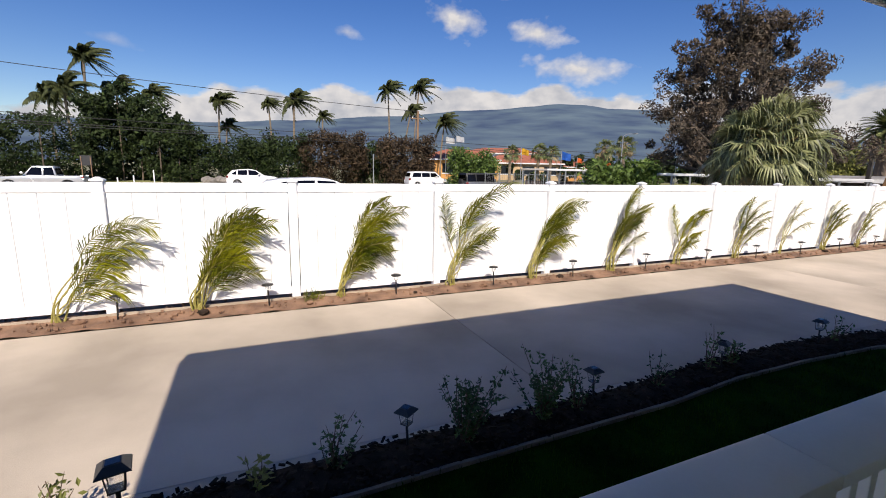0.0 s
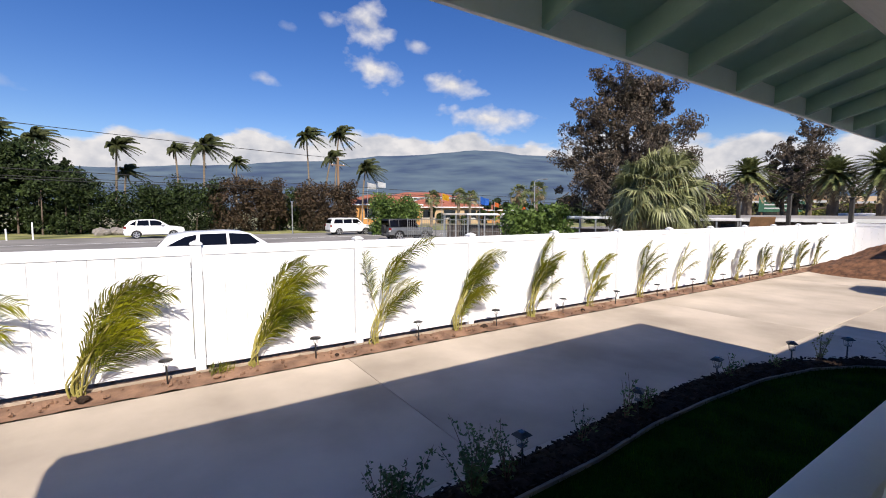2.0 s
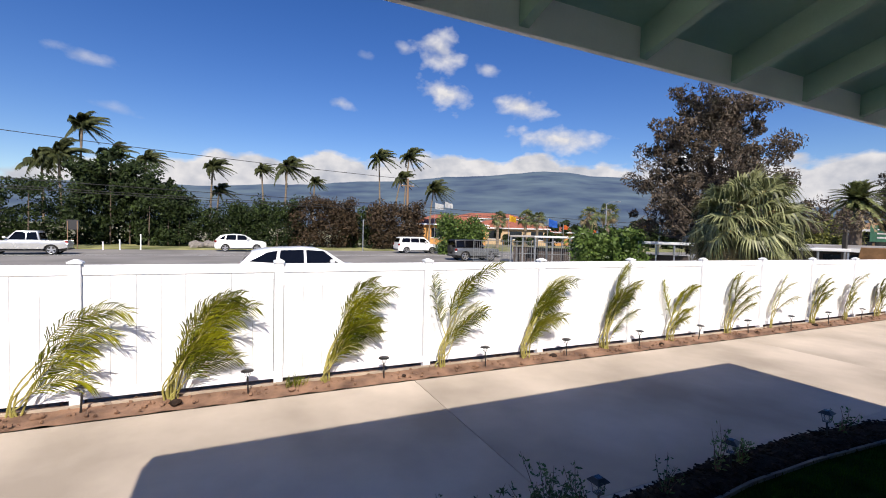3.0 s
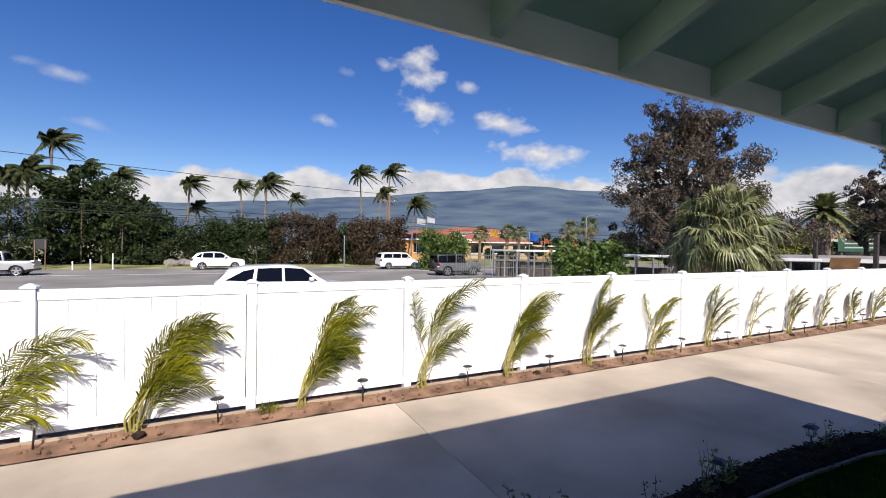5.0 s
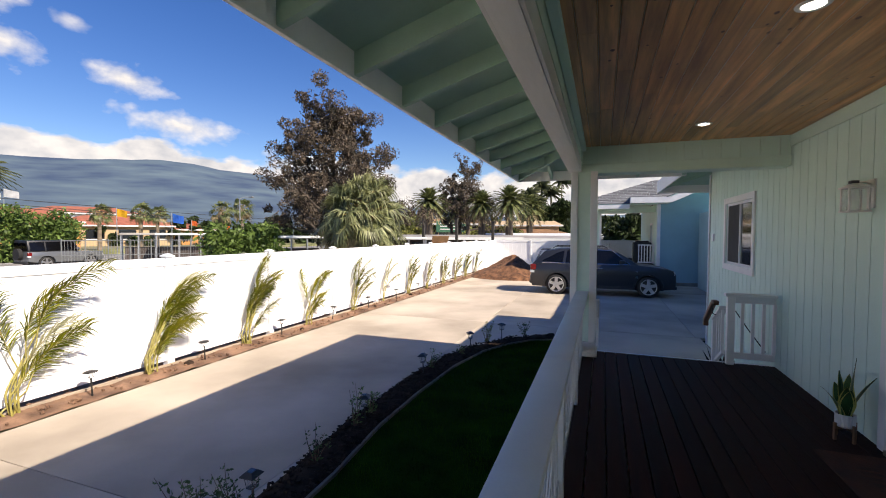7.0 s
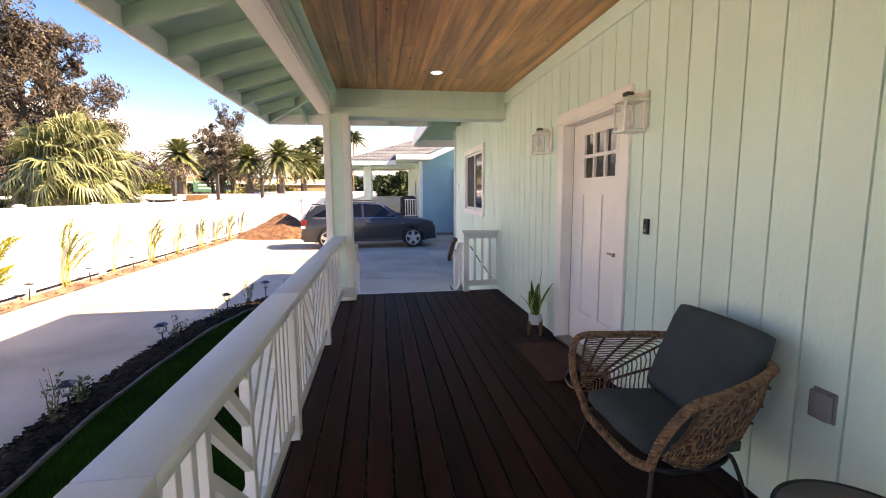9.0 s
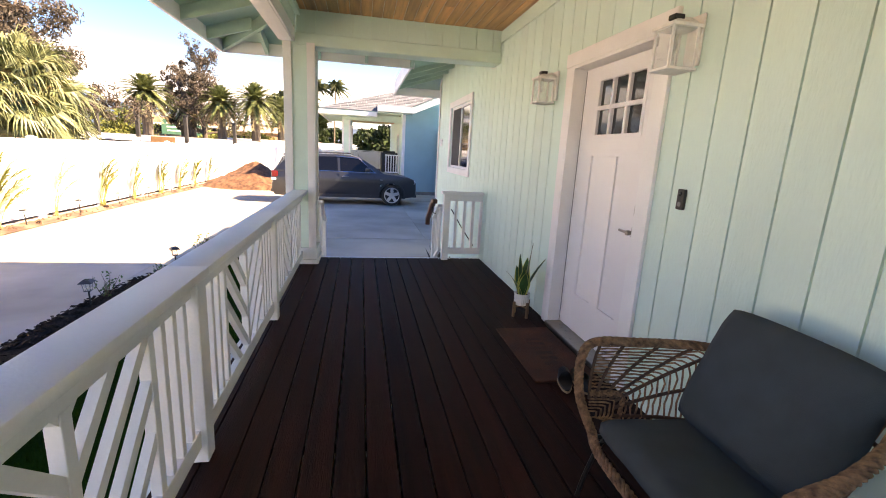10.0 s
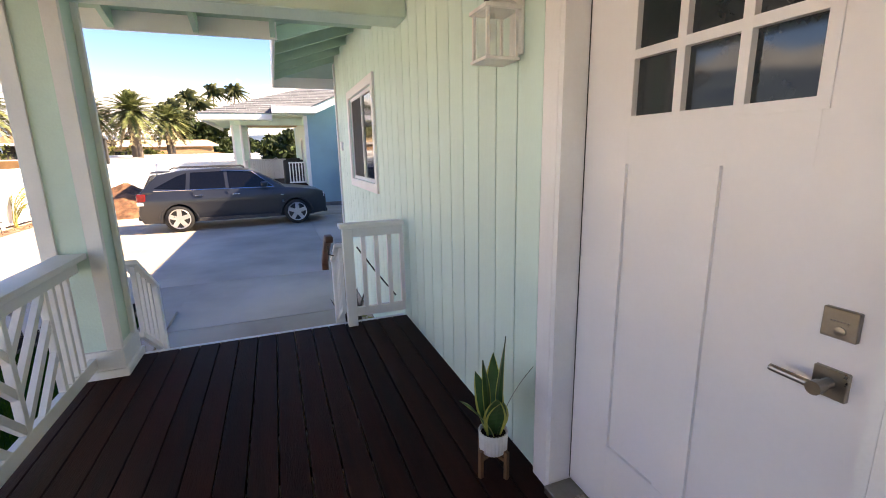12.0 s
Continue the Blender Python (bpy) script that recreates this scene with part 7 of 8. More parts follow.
def fan_palm(az, d, h, crown, label, seed, leaves=44, blades=22, green=None):
    """A stout trunk under a head of pleated fan leaves on long stalks, older ones hanging below and the tips combed by the wind."""
    rng = random.Random(seed)
    x, y = place(az, d)
    t = thing("fan_palm", pose(x, y, GZ - 0.1), label, "palm", "fan palms")
    top = Vector((0, 0.0, h))
    tube_r = 0.26 if crown > 1.6 else 0.22
    part("trunk", tube(B(), [(0, 0, -0.2), (0, 0, h * 0.5), top], [tube_r * 1.2, tube_r, tube_r * 1.1], 10), PALMBARK, t)
    heads = {"live": ([], []), "old": ([], []), "stalk": ([], [])}
    for i in range(leaves):
        a = i * 2.39996 + rng.uniform(-0.3, 0.3)
        el = 1.35 - 2.35 * (i + 0.5) / leaves + rng.uniform(-0.15, 0.15)
        d1 = Vector((math.cos(a) * math.cos(el), math.sin(a) * math.cos(el), math.sin(el)))
        stem = crown * rng.uniform(0.40, 0.66)
        hub = top + d1 * stem + Vector((0, 0.10, -0.14)) * stem
        side = d1.cross(Vector((0, 0, 1))).normalized()
        v, f = heads["stalk"]
        i0 = len(v)
        w, hgt = side * 0.03, Vector((0, 0, 0.03))
        v += [tuple(top - w), tuple(top + w), tuple(hub + w), tuple(hub - w), tuple(top - hgt), tuple(top + hgt), tuple(hub + hgt), tuple(hub - hgt)]
        f += [(i0, i0 + 1, i0 + 2, i0 + 3), (i0 + 4, i0 + 5, i0 + 6, i0 + 7)]
        v, f = heads["old" if el < -0.60 else "live"]
        # the blade faces up and out, more upright towards the top of the head
        d1 = (d1 + Vector((0, 0.15, -0.25 - 0.35 * max(0.0, 0.5 - el)))).normalized()
        up = side.cross(d1)
        tilt = rng.uniform(-0.7, 0.7)
        side, up = side * math.cos(tilt) + up * math.sin(tilt), up * math.cos(tilt) - side * math.sin(tilt)
        ray_ = crown * rng.uniform(0.38, 0.52)
        for k in range(blades):
            b0, b1 = ((k + e) / blades * 2 - 1 for e in (0.0, 1.0))
            bm_ = (b0 + b1) / 2
            ang = [e * radians(112) for e in (b0, bm_, b1)]
            ways = [d1 * math.cos(e) + side * math.sin(e) for e in ang]
            r0 = ray_ * 0.50
            cup = up * ray_ * 0.10
            p0 = hub + ways[0] * r0 + cup * abs(b0)
            p1 = hub + ways[2] * r0 + cup * abs(b1)
            fold = hub + ways[1] * r0 + cup * abs(bm_) - up * ray_ * 0.045
            reach = ray_ * (0.86 + 0.14 * math.cos(ang[1])) * rng.uniform(0.9, 1.08)
            sag = rng.uniform(0.25, 1.15)
            mid = hub + ways[1] * reach * 0.80 + cup * abs(bm_) + Vector((0, 0.10, -0.20 * sag)) * ray_
            tip = hub + ways[1] * reach * 1.0 + Vector((0, 0.22, -0.75 * sag)) * ray_
            s = (p1 - p0) * 0.24
            i0 = len(v)
            v += [tuple(q) for q in (hub, p0, fold, p1, mid - s, mid + s, tip)]
            f += [(i0, i0 + 1, i0 + 2), (i0, i0 + 2, i0 + 3), (i0 + 1, i0 + 4, i0 + 5, i0 + 3), (i0 + 4, i0 + 6, i0 + 5)]
    tris("stalkwork", *heads["stalk"], FAN_STALK, t, "yellow-brown leaf stalks")
    tris("crown", *heads["live"], green or FAN, t)
    tris("dead_skirt", *heads["old"], FAN_DRY, t, "drooping older fan leaves")


def date_palm(az, d, h, crown, label, seed):
    """A stout trunk with a pineapple-shaped boss and a full round head of stiff arching feather leaves."""
    rng = random.Random(seed)
    x, y = place(az, d)
    t = thing("date_palm", pose(x, y, GZ - 0.1), label, "palm", "date palms")
    top = Vector((0, 0, h))
    part("trunk", tube(B(), [(0, 0, -0.2), (0, 0, h * 0.6), (0, 0, h - 1.0), (0, 0, h - 0.35), (0, 0, h + 0.1)], [0.42, 0.38, 0.40, 0.62, 0.34], 12), BARK, t)
    v, f, ov, of = [], [], [], []
    for i in range(100):
        a = i * 2.39996
        el = 1.5 - 2.45 * (i + 0.5) / 100 + rng.uniform(-0.1, 0.1)
        d1 = Vector((math.cos(a) * math.cos(el), math.sin(a) * math.cos(el), math.sin(el)))
        ll = crown * 0.86 * rng.uniform(0.86, 1.08)
        pts = [top + d1 * ll * (k / 9) + Vector((0, 0.10, -0.34)) * ll * (k / 9) ** 2.2 for k in range(10)]
        V, F = (ov, of) if el < -0.62 else (v, f)
        for k in range(1, 10):
            dd = (pts[k] - pts[k - 1]).normalized()
            side = dd.cross(Vector((0, 0, 1))).normalized()
            up = side.cross(dd)
            for s in (-1, 1):
                for j in range(2):
                    q = pts[k] - dd * (ll / 18) * j
                    tip = q + (side * s * 0.62 + dd * 0.68 + up * 0.25 + Vector((0, 0.08, -0.1))).normalized() * crown * 0.22 * (1.2 - 0.075 * k)
                    i0 = len(V)
                    V += [tuple(q - dd * 0.085), tuple(q + dd * 0.085), tuple(tip)]
                    F.append((i0, i0 + 1, i0 + 2))
            i0 = len(V)
            w = side * 0.035
            V += [tuple(pts[k - 1] - w), tuple(pts[k - 1] + w), tuple(pts[k] + w), tuple(pts[k] - w)]
            F.append((i0, i0 + 1, i0 + 2, i0 + 3))
    tris("crown", v, f, DATE, t)
    tris("dead_skirt", ov, of, FAN_DRY, t, "brown hanging dead fronds")


fan_palm(31.0, 22.5, 3.35, 2.65, "broad green fan palm with drooping leaves behind the fence", 2, 84, 30)
for az, d, el, cr in ((21.9, 46, 4.5, 2.5), (15.0, 47, 4.2, 2.4), (11.5, 46, 4.6, 2.6), (18.0, 54, 3.6, 2.2), (8.9, 56, 3.8, 2.6)):
    date_palm(az, d, 2.12 + d * math.tan(radians(el)), cr, "stout palm with a round head of feathery green fronds", int(az * 10))
for az, d, el, cr in ((24.2, 60, 1.6, 1.6), (46.8, 62, 2.6, 1.8), (44.6, 66, 2.9, 1.9), (58.0, 70, 2.0, 1.6), (54.5, 75, 2.2, 1.7), (53.0, 72, 2.0, 1.6)):
    fan_palm(az, d, 2.32 + d * math.tan(radians(el)), cr, "small distant palm among low roofs", int(az * 10), 26, 12, FAN_GREEN)


def thicket(name, az0, az1, d, el0, el1, label, material, seed, blobs, size=0.16, per=105, cat="bushes", depth=5.0):
    """A bank of bushes seen from headings az0 to az1, its top at the given heights in degrees."""
    rng = np.random.default_rng(seed)
    t = thing(name, Matrix(), label, cat)
    cs, rs = [], []
    for i in range(blobs):
        f = rng.uniform(0, 1)
        az = az0 + (az1 - az0) * f
        top = 2.32 + d * math.tan(radians(el0 + (el1 - el0) * f))
        top *= 0.88 + 0.30 * noise.noise((az * 0.35, seed, 0)) + 0.10 * noise.noise((az * 1.4, seed, 3))
        dd = d + rng.uniform(0, depth)
        x, y = place(az, dd)
        z = GZ + rng.uniform(0.02, 1.0) * top
        cs.append((x, y, z))
        rs.append(rng.uniform(0.6, 1.25))
        if i % 30 == 0:
            part("stem", tube(B(), [(x, y, GZ - 0.2), (x + 0.1, y + 0.1, z)], [0.09, 0.03], 5), BARK, t)
    v, f = clumps(rng, cs, rs, per, size, 0.85)
    tris("foliage", v, f, material, t)


thicket("hedge", 128, 104.5, 56, 5.0, 5.2, "dark green overgrown hedge beyond the road", HEDGE, 1, 360)
thicket("tree_row", 105.2, 98.8, 60, 8.2, 7.3, "tall dark green broad-leaved trees beyond the road", HEDGE, 21, 200, size=0.22, cat="trees")
thicket("tree_row", 99.6, 94.8, 57, 6.6, 4.2, "dark green trees sloping down to the hedge", HEDGE, 22, 110, size=0.2, cat="trees")
limb_tree("slim_tree", 97.0, 62.0, 8.9, 1.9, "slim young tree standing above the hedge", HEDGE, 23, per=26, size=0.16, n_limbs=7, low=0.7)
thicket("hedge", 98, 88, 56, 3.8, 2.6, "dark green hedge with a russet patch beyond the road", HEDGE, 2, 150)
thicket("bush_bank", 90.5, 83.2, 56, 3.0, 4.6, "leafy green bush beyond the road", HEDGE, 3, 150)
thicket("bush_bank", 84.0, 76.5, 55, 4.6, 4.2, "russet-brown dry bushes beyond the road", HEDGE_R, 4, 170)
thicket("bush_bank", 77.5, 73.0, 57, 3.2, 3.4, "mixed green bushes beyond the road", HEDGE, 5, 80)
thicket("bush_bank", 74.5, 68.0, 54, 4.0, 4.4, "russet-brown bushes beside the power pole", HEDGE_R, 6, 140)
thicket("round_tree", 65.2, 60.3, 46, 2.4, 2.2, "round bright green tree beside the parked cars", HEDGE_L, 7, 90, cat="tree", depth=3.0)
thicket("bush_bank", 47.5, 41.2, 29, 0.6, 0.3, "leafy green bush behind the fence", HEDGE_L, 8, 70, size=0.16, depth=2.0)
thicket("bush_bank", 62, 40, 95, 1.6, 1.8, "distant low trees among roofs", HEDGE, 9, 160, size=0.45, depth=14.0)
thicket("bush_bank", 42, -8, 100, 2.0, 2.4, "distant low trees behind the palms", HEDGE, 10, 300, size=0.5, depth=14.0)
thicket("tree_row", 9.2, 4.0, 84, 5.6, 4.6, "dark trees behind the far buildings", HEDGE, 11, 130, size=0.4, cat="trees", depth=6.0)
thicket("tree_row", -1.0, -9.0, 42, 2.4, 2.2, "dark leafy trees behind the neighbouring house", HEDGE, 12, 140, size=0.3, cat="trees", depth=5.0)

thicket("bush_bank", 26.5, 21.8, 52, 2.2, 1.6, "yellow-green bushes behind the sheds", HEDGE_Y, 31, 46, size=0.16, depth=3.0)
thicket("bush_bank", 17.5, 9.5, 58, 1.2, 1.0, "yellow-green bushes before the tan building", HEDGE_Y, 32, 60, size=0.16, depth=2.0)

# rubble by the hedge
random.seed(8)
for i in range(14):
    x, y = place(94.8 - random.uniform(0, 3.4), 53 + random.uniform(0, 1.5))
    bm = B()
    bmesh.ops.create_icosphere(bm, subdivisions=2, radius=random.uniform(0.3, 0.75))
    for v in bm.verts:
        v.co *= 1 + 0.4 * noise.noise(v.co * 2.2 + Vector((i * 3, 0, 0)))
        v.co.z *= 0.7
    ob = part("boulder", bm, CONC_EDGE)
    ob.location = (x, y, GZ + 0.25)
    tagged(ob, "pale grey boulder on the grass verge", "boulder", "boulders on the verge")

# ---- poles, wires, signs, flags ----
POLEWOOD = mat("weathered_pole_wood", (0.24, 0.15, 0.09), 0.9, var=0.25, scale=3, fine=30, bump=0.5, stretch=(3, 3, 0.3))
GALV = mat("galvanised_steel", (0.42, 0.43, 0.44), 0.45, metal=0.8, var=0.15, scale=6, fine=60)
px, py = place(69.8, 58)
pole = thing("utility_pole", pose(px, py, GZ - 0.1), "weathered wooden utility pole carrying wires over the road", "utility pole")
part("pole", tube(B(), [(0, 0, -0.2), (0, 0, 9.3)], [0.19, 0.14], 10), POLEWOOD, pole)
part("crossarm", box(B(), -0.05, 0.05, -0.9, 0.9, 8.3, 8.42), POLEWOOD, pole)
for y in (-0.75, 0.0, 0.75):
    part("insulator", lathe(B(), [(0.03, 8.42), (0.05, 8.48), (0.02, 8.56)], 8, pose(0, y, 0)), CERAMIC, pole)
WIRE = mat("black_cable", (0.02, 0.02, 0.02), 0.6, var=0.1)


def wire(a, b, sag, r=0.03):
    pts = [Vector(a).lerp(Vector(b), k / 20) - Vector((0, 0, sag * 4 * (k / 20) * (1 - k / 20))) for k in range(21)]
    ob = part("overhead_wire", tube(B(), pts, r, 5), WIRE)
    tagged(ob, "black overhead cable sagging between poles", "cable", "overhead wires")


for z, s in ((5.1, 0.5), (4.6, 0.6), (4.3, 0.5)):
    wire((-40, -70, z + 1.6), (px, py, z), s)
    wire((px, py, z), (-44, 66, z - 1.6), s * 0.5)
    wire((-44, 66, z - 1.6), (-25, 110, z - 1.5), s * 0.6)
wire((-40, -70, 12.5), (px, py, 8.5), 1.0)
lx, ly = place(44.8, 60)
lampost = thing("street_lamp", pose(lx, ly, GZ - 0.1), "slim grey street lamp behind the fence", "street lamp")
part("post", tube(B(), [(0, 0, -0.2), (0, 0, 6.6)], [0.09, 0.06], 8), GALV, lampost)
part("arm", tube(B(), bez([(0, 0, 6.5), (0.3, 0.3, 6.8), (0.9, 0.9, 6.85)], 4), 0.035, 6), GALV, lampost)
part("lamp_head", bevel(box(B(), 0.7, 1.3, 0.7, 1.1, 6.78, 6.92), 0.04), GALV, lampost)
sx, sy = place(105.2, 52)
sgn = thing("road_sign", pose(sx, sy, GZ), "dark back of a road sign on two posts", "road sign", "road signs")
part("panel", bevel(box(B(), -0.02, 0.02, -0.45, 0.45, 1.7, 2.6), 0.01), TRIMB, sgn)
for y in (-0.35, 0.35):
    part("post", box(B(), 0.021, 0.07, y - 0.03, y + 0.03, -0.1, 2.5), POLEWOOD, sgn)
for az, d, h in ((101.4, 50, 1.0), (99.6, 50, 1.5), (75.4, 50, 3.6), (102.8, 50, 0.8)):
    x, y = place(az, d)
    mk = thing("marker_post", pose(x, y, GZ - 0.1, 0, 6 if az > 100 else 0, 0), "slim white marker post on the verge", "marker post", "marker posts")
    part("post", bevel(box(B(), -0.05, 0.05, -0.05, 0.05, -0.1, h), 0.01), VINYL if az > 90 else GALV, mk)
CLOTHS = {"yellow": mat("yellow_flag_cloth", (0.75, 0.42, 0.02), 0.8, var=0.1, scale=3), "blue": mat("blue_flag_cloth", (0.03, 0.16, 0.60), 0.8, var=0.1, scale=3),
          "orange": mat("orange_flag_cloth", (0.75, 0.16, 0.03), 0.8, var=0.1, scale=3), "white": mat("white_flag_cloth", (0.7, 0.7, 0.7), 0.8, var=0.1, scale=3)}
for az, d, z, col, w in ((56.6, 42, 3.35, "yellow", 0.95), (51.7, 42, 3.1, "blue", 1.2), (49.8, 44, 2.6, "orange", 0.7), (40.6, 38, 2.6, "yellow", 0.55), (38.9, 40, 2.5, "white", 0.5), (66.2, 70, 6.2, "white", 1.6), (64.9, 70, 6.4, "white", 1.5), (46.4, 44, 2.2, "orange", 0.5), (43.5, 44, 2.3, "blue", 0.6)):
    x, y = place(az, d)
    fl = thing("flag", pose(x, y, GZ - 0.1), col + " flag flying from a thin pole", "flag", "flags")
    part("pole", tube(B(), [(0, 0, 0), (0, 0, z + 0.9)], 0.03, 6), GALV, fl)
    bm = B()
    top_, bot_ = [], []
    for k in range(9):
        s = k / 8
        yy, xx = w * s * 0.9, 0.10 * math.sin(5 * s + az)
        top_.append(bm.verts.new((xx, yy, z + 0.85 - 0.18 * s * w)))
        bot_.append(bm.verts.new((xx + 0.03, yy, z + 0.85 - 0.62 * w - 0.10 * s)))
    for k in range(8):
        bm.faces.new((bot_[k], bot_[k + 1], top_[k + 1], top_[k]))
    bmesh.ops.solidify(bm, geom=list(bm.faces), thickness=0.006)
    part("cloth", bm, CLOTHS[col], fl)

DARKPOLE = mat("tarred_pole", (0.045, 0.040, 0.036), 0.8, var=0.3, scale=4, fine=40, bump=0.3)
for az, h in ((25.9, 4.1), (22.6, 4.0), (18.3, 3.7), (13.6, 3.4)):
    x, y = place(az, 38.0)
    dp = thing("dark_post", pose(x, y, GZ - 0.1), "dark timber post standing among the low sheds", "post", "dark posts behind the fence")
    part("post", bevel(box(B(), -0.11, 0.11, -0.11, 0.11, -0.1, h), 0.015), DARKPOLE, dp)
    part("cap", bevel(box(B(), -0.16, 0.16, -0.16, 0.16, h + 0.0005, h + 0.08), 0.015), DARKPOLE, dp)

# ---- low buildings, canopies and carts behind the fence ----
TILE = mat("red_roof_tile", (0.33, 0.11, 0.065), 0.85, var=0.25, scale=1.5, fine=12, bump=0.5)
STUCCO = mat("tan_stucco", (0.50, 0.36, 0.21), 0.9, var=0.1, scale=1, fine=30, bump=0.2)
STUCCO_O = mat("orange_stucco", (0.55, 0.27, 0.08), 0.9, var=0.1, scale=1, fine=30, bump=0.2)
DARKWALL = mat("dark_timber_wall", (0.07, 0.055, 0.05), 0.9, var=0.3, scale=2, fine=30, bump=0.3)
TIN = mat("white_metal_roof", (0.70, 0.70, 0.69), 0.5, var=0.1, scale=1, fine=20, bump=0.1)
GREYTIN = mat("grey_metal_roof", (0.30, 0.28, 0.26), 0.6, var=0.2, scale=1, fine=20, bump=0.2)
RUST = mat("rusty_brown_sheet", (0.24, 0.13, 0.06), 0.8, var=0.3, scale=2, fine=20, bump=0.3)


def building(az, d, w, dep, h, roof_h, walls, roofing, label, turn=None, hip=True, windows=4):
    x, y = place(az, d)
    b = thing("building", pose(x, y, GZ - 0.1, 0, 0, az if turn is None else turn), label, "building", "far buildings")
    wl_ = part("wall", box(B(), -w / 2, w / 2, 0, dep, -0.1, h), walls, b)
    bm = B()
    o = 0.6
    lo = [bm.verts.new(p) for p in ((-w / 2 - o, -o, h), (w / 2 + o, -o, h), (w / 2 + o, dep + o, h), (-w / 2 - o, dep + o, h))]
    i_ = min(dep / 2, w / 2) if hip else 0
    hi = [bm.verts.new(p) for p in ((-w / 2 + i_, dep / 2 - 0.05, h + roof_h), (w / 2 - i_, dep / 2 - 0.05, h + roof_h), (w / 2 - i_, dep / 2 + 0.05, h + roof_h), (-w / 2 + i_, dep / 2 + 0.05, h + roof_h))]
    for k in range(4):
        bm.faces.new((lo[k], lo[(k + 1) % 4], hi[(k + 1) % 4], hi[k]))
    bm.faces.new(hi)
    bm.faces.new(lo[::-1])
    part("roof", bm, roofing, b)
    part("eave_board", box(B(), -w / 2 - o, w / 2 + o, -o - 0.05, -o - 0.001, h - 0.2, h + 0.05), TIN, b)
    for k in range(windows):
        xx = -w / 2 + w * (k + 0.5) / windows
        wn_ = part("window", box(B(), xx - w / windows * 0.28, xx + w / windows * 0.28, -0.05, -0.002, h * 0.35, h * 0.8), DARKGLASS, b)
        part("window_frame", box(B(), xx - w / windows * 0.31, xx + w / windows * 0.31, -0.10, -0.051, h * 0.30, h * 0.34), TIN, wn_)
    return b


building(64.6, 84, 15, 10, 3.9, 2.0, STUCCO_O, TILE, "low orange building with a red tile roof")
building(57.0, 96, 18, 10, 3.6, 1.8, STUCCO, TILE, "low building with a red tile roof among trees")
building(59.2, 120, 20, 10, 6.4, 1.6, VINYL, TILE, "pale two-storey building with a red roof far off", windows=8)
building(52.0, 100, 20, 10, 3.0, 1.4, STUCCO_O, TILE, "low orange shop with a tiled roof")
building(13.4, 70, 20, 10, 3.8, 0.8, STUCCO, STUCCO, "low tan stucco building with a flat overhanging roof", hip=False, windows=7)
building(18.6, 62, 7, 5, 3.8, 0.8, DARKWALL, RUST, "dark building with a green sign board", hip=False, windows=2)
building(8.2, 66, 12, 8, 2.2, 1.0, STUCCO, RUST, "low building with a brown roof behind the palms")
building(22.0, 40, 16, 6, 2.05, 0.25, DARKWALL, GREYTIN, "low shed with a grey metal roof behind the fence", hip=False, windows=3)
building(12.6, 42, 14, 6, 1.95, 0.30, DARKWALL, GREYTIN, "low shed with a brown-grey roof behind the fence", hip=False, windows=3)
building(6.5, 46, 14, 6, 2.15, 0.35, VINYL, TIN, "white long trailer behind the fence", hip=False, windows=4)
bx, by = place(18.7, 60)
board = thing("sign_board", pose(bx, by, GZ, 0, 0, 18.7), "large green sign board with pale lines on posts", "sign")
GREENS = mat("green_sign_paint", (0.05, 0.16, 0.10), 0.7, var=0.2, scale=3)
part("board", box(B(), -2.3, 2.3, -0.05, 0.05, 2.5, 4.1), GREENS, board)
for z in (2.9, 3.3, 3.7):
    part("text_bar", box(B(), -1.8, 1.6, -0.07, -0.051, z - 0.07, z + 0.07), TIN, board)
for x in (-2.0, 2.0):
    part("post", box(B(), x - 0.08, x + 0.08, 0.051, 0.2, -0.1, 4.0), POLEWOOD, board)


def canopy(az, d, w, dep, h, roofing, label, posts=4):
    x, y = place(az, d)
    c = thing("canopy", pose(x, y, GZ - 0.1, 0, 0, az), label, "canopy", "canopies behind the fence")
    part("roof", bevel(box(B(), -w / 2, w / 2, 0, dep, h, h + 0.16), 0.03), roofing, c)
    for k in range(posts):
        for yy in (0.1, dep - 0.1):
            xx = -w / 2 + 0.1 + (w - 0.2) * k / (posts - 1)
            part("post", box(B(), xx - 0.04, xx + 0.04, yy - 0.04, yy + 0.04, -0.1, h), GALV, c)
    part("counter", box(B(), -w / 2 + 0.3, w / 2 - 0.3, dep * 0.4, dep * 0.8, -0.1, 1.35), DARKWALL, c)
    return c


canopy(38.2, 30, 3.2, 3.0, 2.05, TIN, "white flat carport roof over a dark stall")
canopy(50.0, 36, 4.2, 3.0, 2.2, TIN, "white flat cart canopy on thin posts")
canopy(54.0, 37, 3.2, 2.5, 2.2, GREYTIN, "grey cart canopy on thin posts")
canopy(46.8, 38, 3.0, 2.5, 2.1, TIN, "white cart canopy behind the bush")
canopy(25.6, 33, 4.0, 3.0, 1.95, TIN, "pale flat roof behind the fan palm")
FENCE2 = mat("chain_link_grey", (0.20, 0.21, 0.21), 0.6, metal=0.4, var=0.2, scale=2, fine=40)
cfx, cfy = place(53.5, 34)
cf = thing("link_fence", pose(cfx, cfy, GZ - 0.1, 0, 0, 53.5), "grey wire mesh fence panels behind the white fence", "fence")
for k in range(9):
    part("post", tube(B(), [(-4.5 + 1.1 * k, 0, -0.1), (-4.5 + 1.1 * k, 0, 2.0)], 0.035, 6), FENCE2, cf)
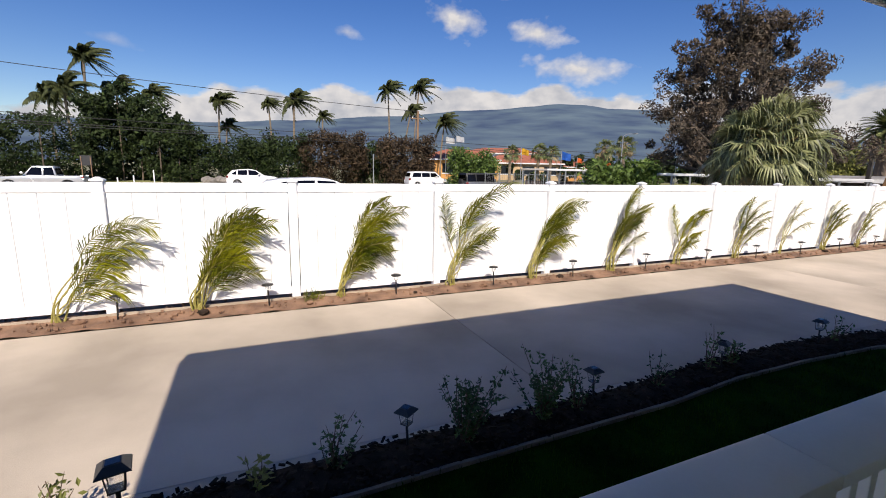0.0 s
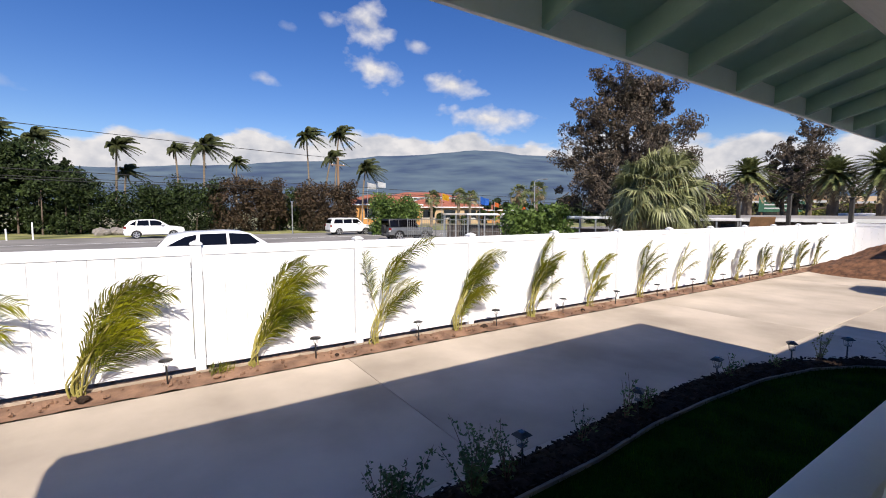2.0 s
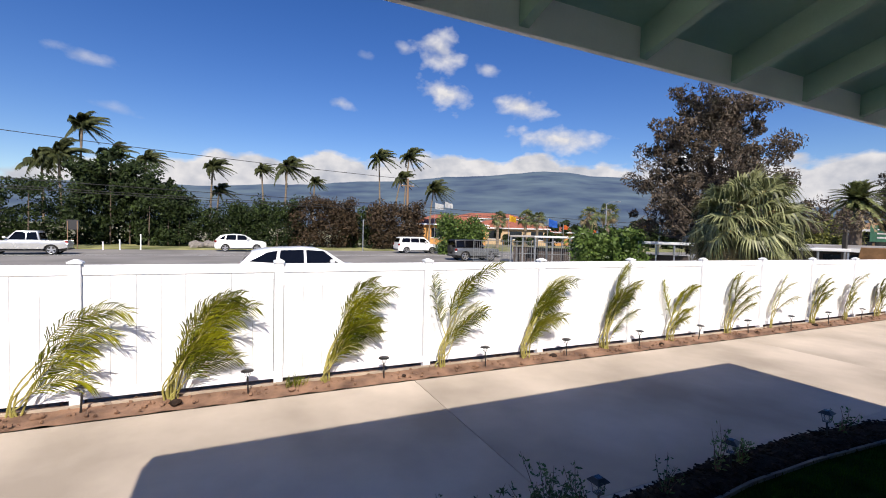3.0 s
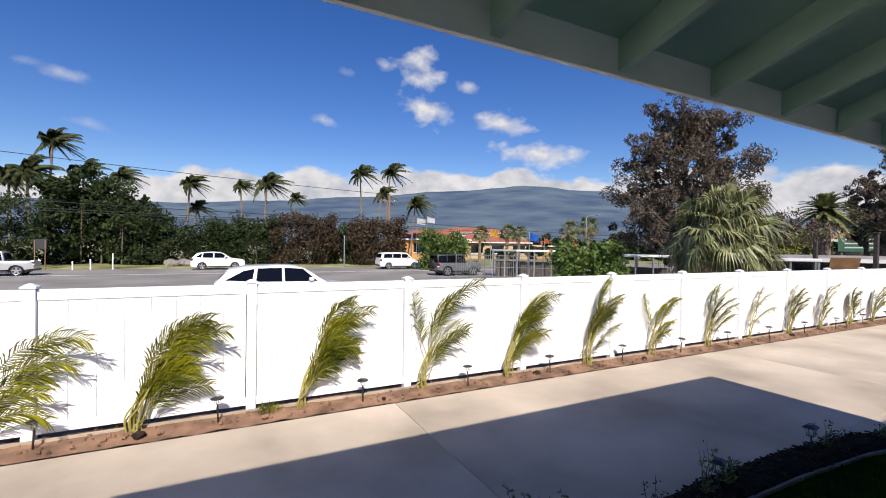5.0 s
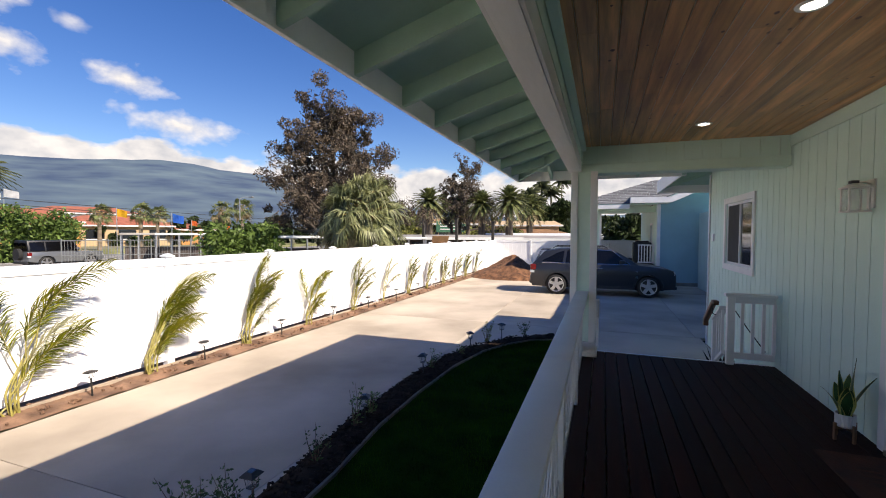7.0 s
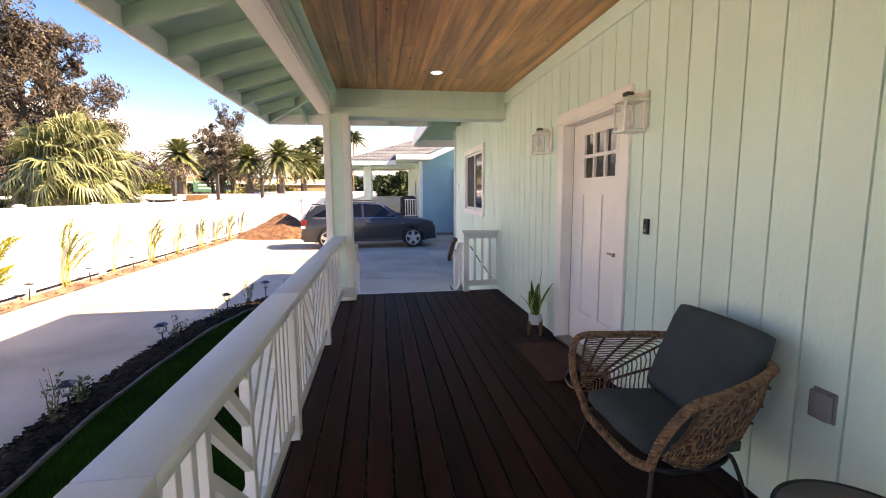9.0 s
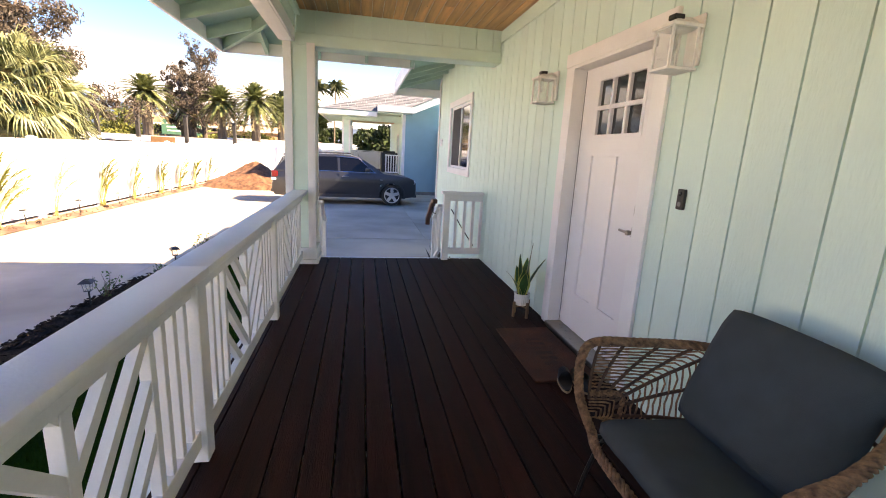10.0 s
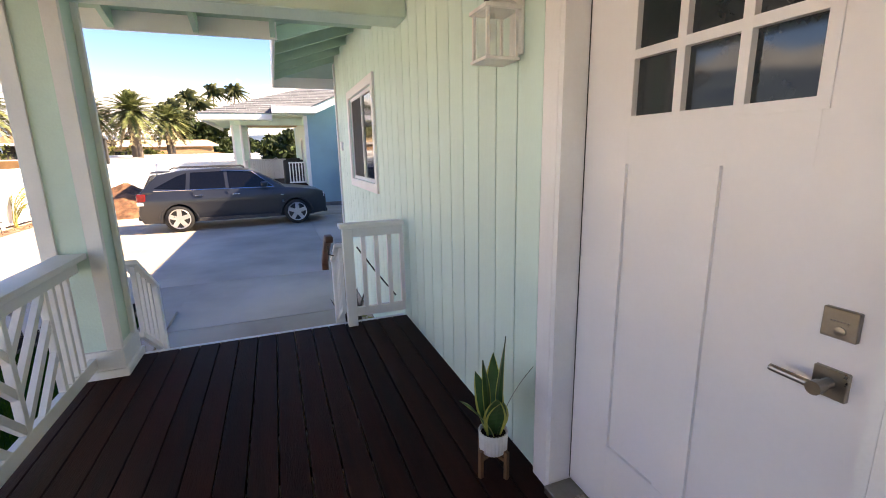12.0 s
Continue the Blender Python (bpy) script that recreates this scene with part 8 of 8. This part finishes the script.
for z in (0.3, 1.0, 1.9):
    part("rail", tube(B(), [(-4.5, 0, z), (4.3, 0, z)], 0.025, 5), FENCE2, cf)
bm = B()
for k in range(60):
    box(bm, -4.5 + 0.147 * k - 0.008, -4.5 + 0.147 * k + 0.008, -0.008, 0.008, 0.3, 1.9)
part("mesh_panel", bm, FENCE2, cf)
rx, ry = place(20.6, 36)
rs_ = thing("leaning_sheet", pose(rx, ry, GZ + 1.2, 25, 0, 40), "rusty brown corrugated sheet leaning on the shed", "metal sheet")
part("sheet", box(B(), -0.7, 0.7, -0.03, 0.03, 0, 1.0), RUST, rs_)

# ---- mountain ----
# Distance haze and streaks of cloud shadow are coloured into the slope.
MOUNT = mat("haze_tinted_slope", (0.040, 0.072, 0.135), 1.0, var=0.18, scale=0.0034, fine=0.012, bump=0, tint=(0.085, 0.125, 0.150), stretch=(1, 1, 4))
bm = B()
n, k = 150, 16
d0, d1 = 1500.0, 4200.0
prof_ = ((-40, 3.0), (0, 2.4), (14, 2.2), (24, 3.4), (34, 5.4), (44, 7.1), (52, 7.9), (62, 7.2), (74, 6.2), (84, 5.3), (95, 4.5), (110, 4.0), (130, 4.0), (170, 3.0))


def ridge(az):
    for (a, p), (b, q) in zip(prof_, prof_[1:]):
        if a <= az <= b:
            s = (az - a) / (b - a)
            s = s * s * (3 - 2 * s)
            return p + (q - p) * s
    return 3.0


grid_ = []
for i in range(n + 1):
    az = -40 + 210 * i / n
    col = []
    for j in range(k + 1):
        s = j / k
        d = d0 + (d1 - d0) * s
        top = d1 * math.tan(radians(ridge(az) + 0.12 * noise.noise((az * 0.5, 7, 0))))
        x, y = -d * math.sin(radians(az)), d * math.cos(radians(az))
        z = top * s ** 1.35 + 30 * s * (1 - s) * noise.noise((x * 0.002, y * 0.002, 4))
        col.append(bm.verts.new((x, y, z - 2)))
    grid_.append(col)
for i in range(n):
    for j in range(k):
        bm.faces.new((grid_[i][j], grid_[i + 1][j], grid_[i + 1][j + 1], grid_[i][j + 1]))
tagged(part("mountain", smooth(bm), MOUNT), "long blue-green mountain slope tinted for haze under clouds", "mountain", kind="structure")
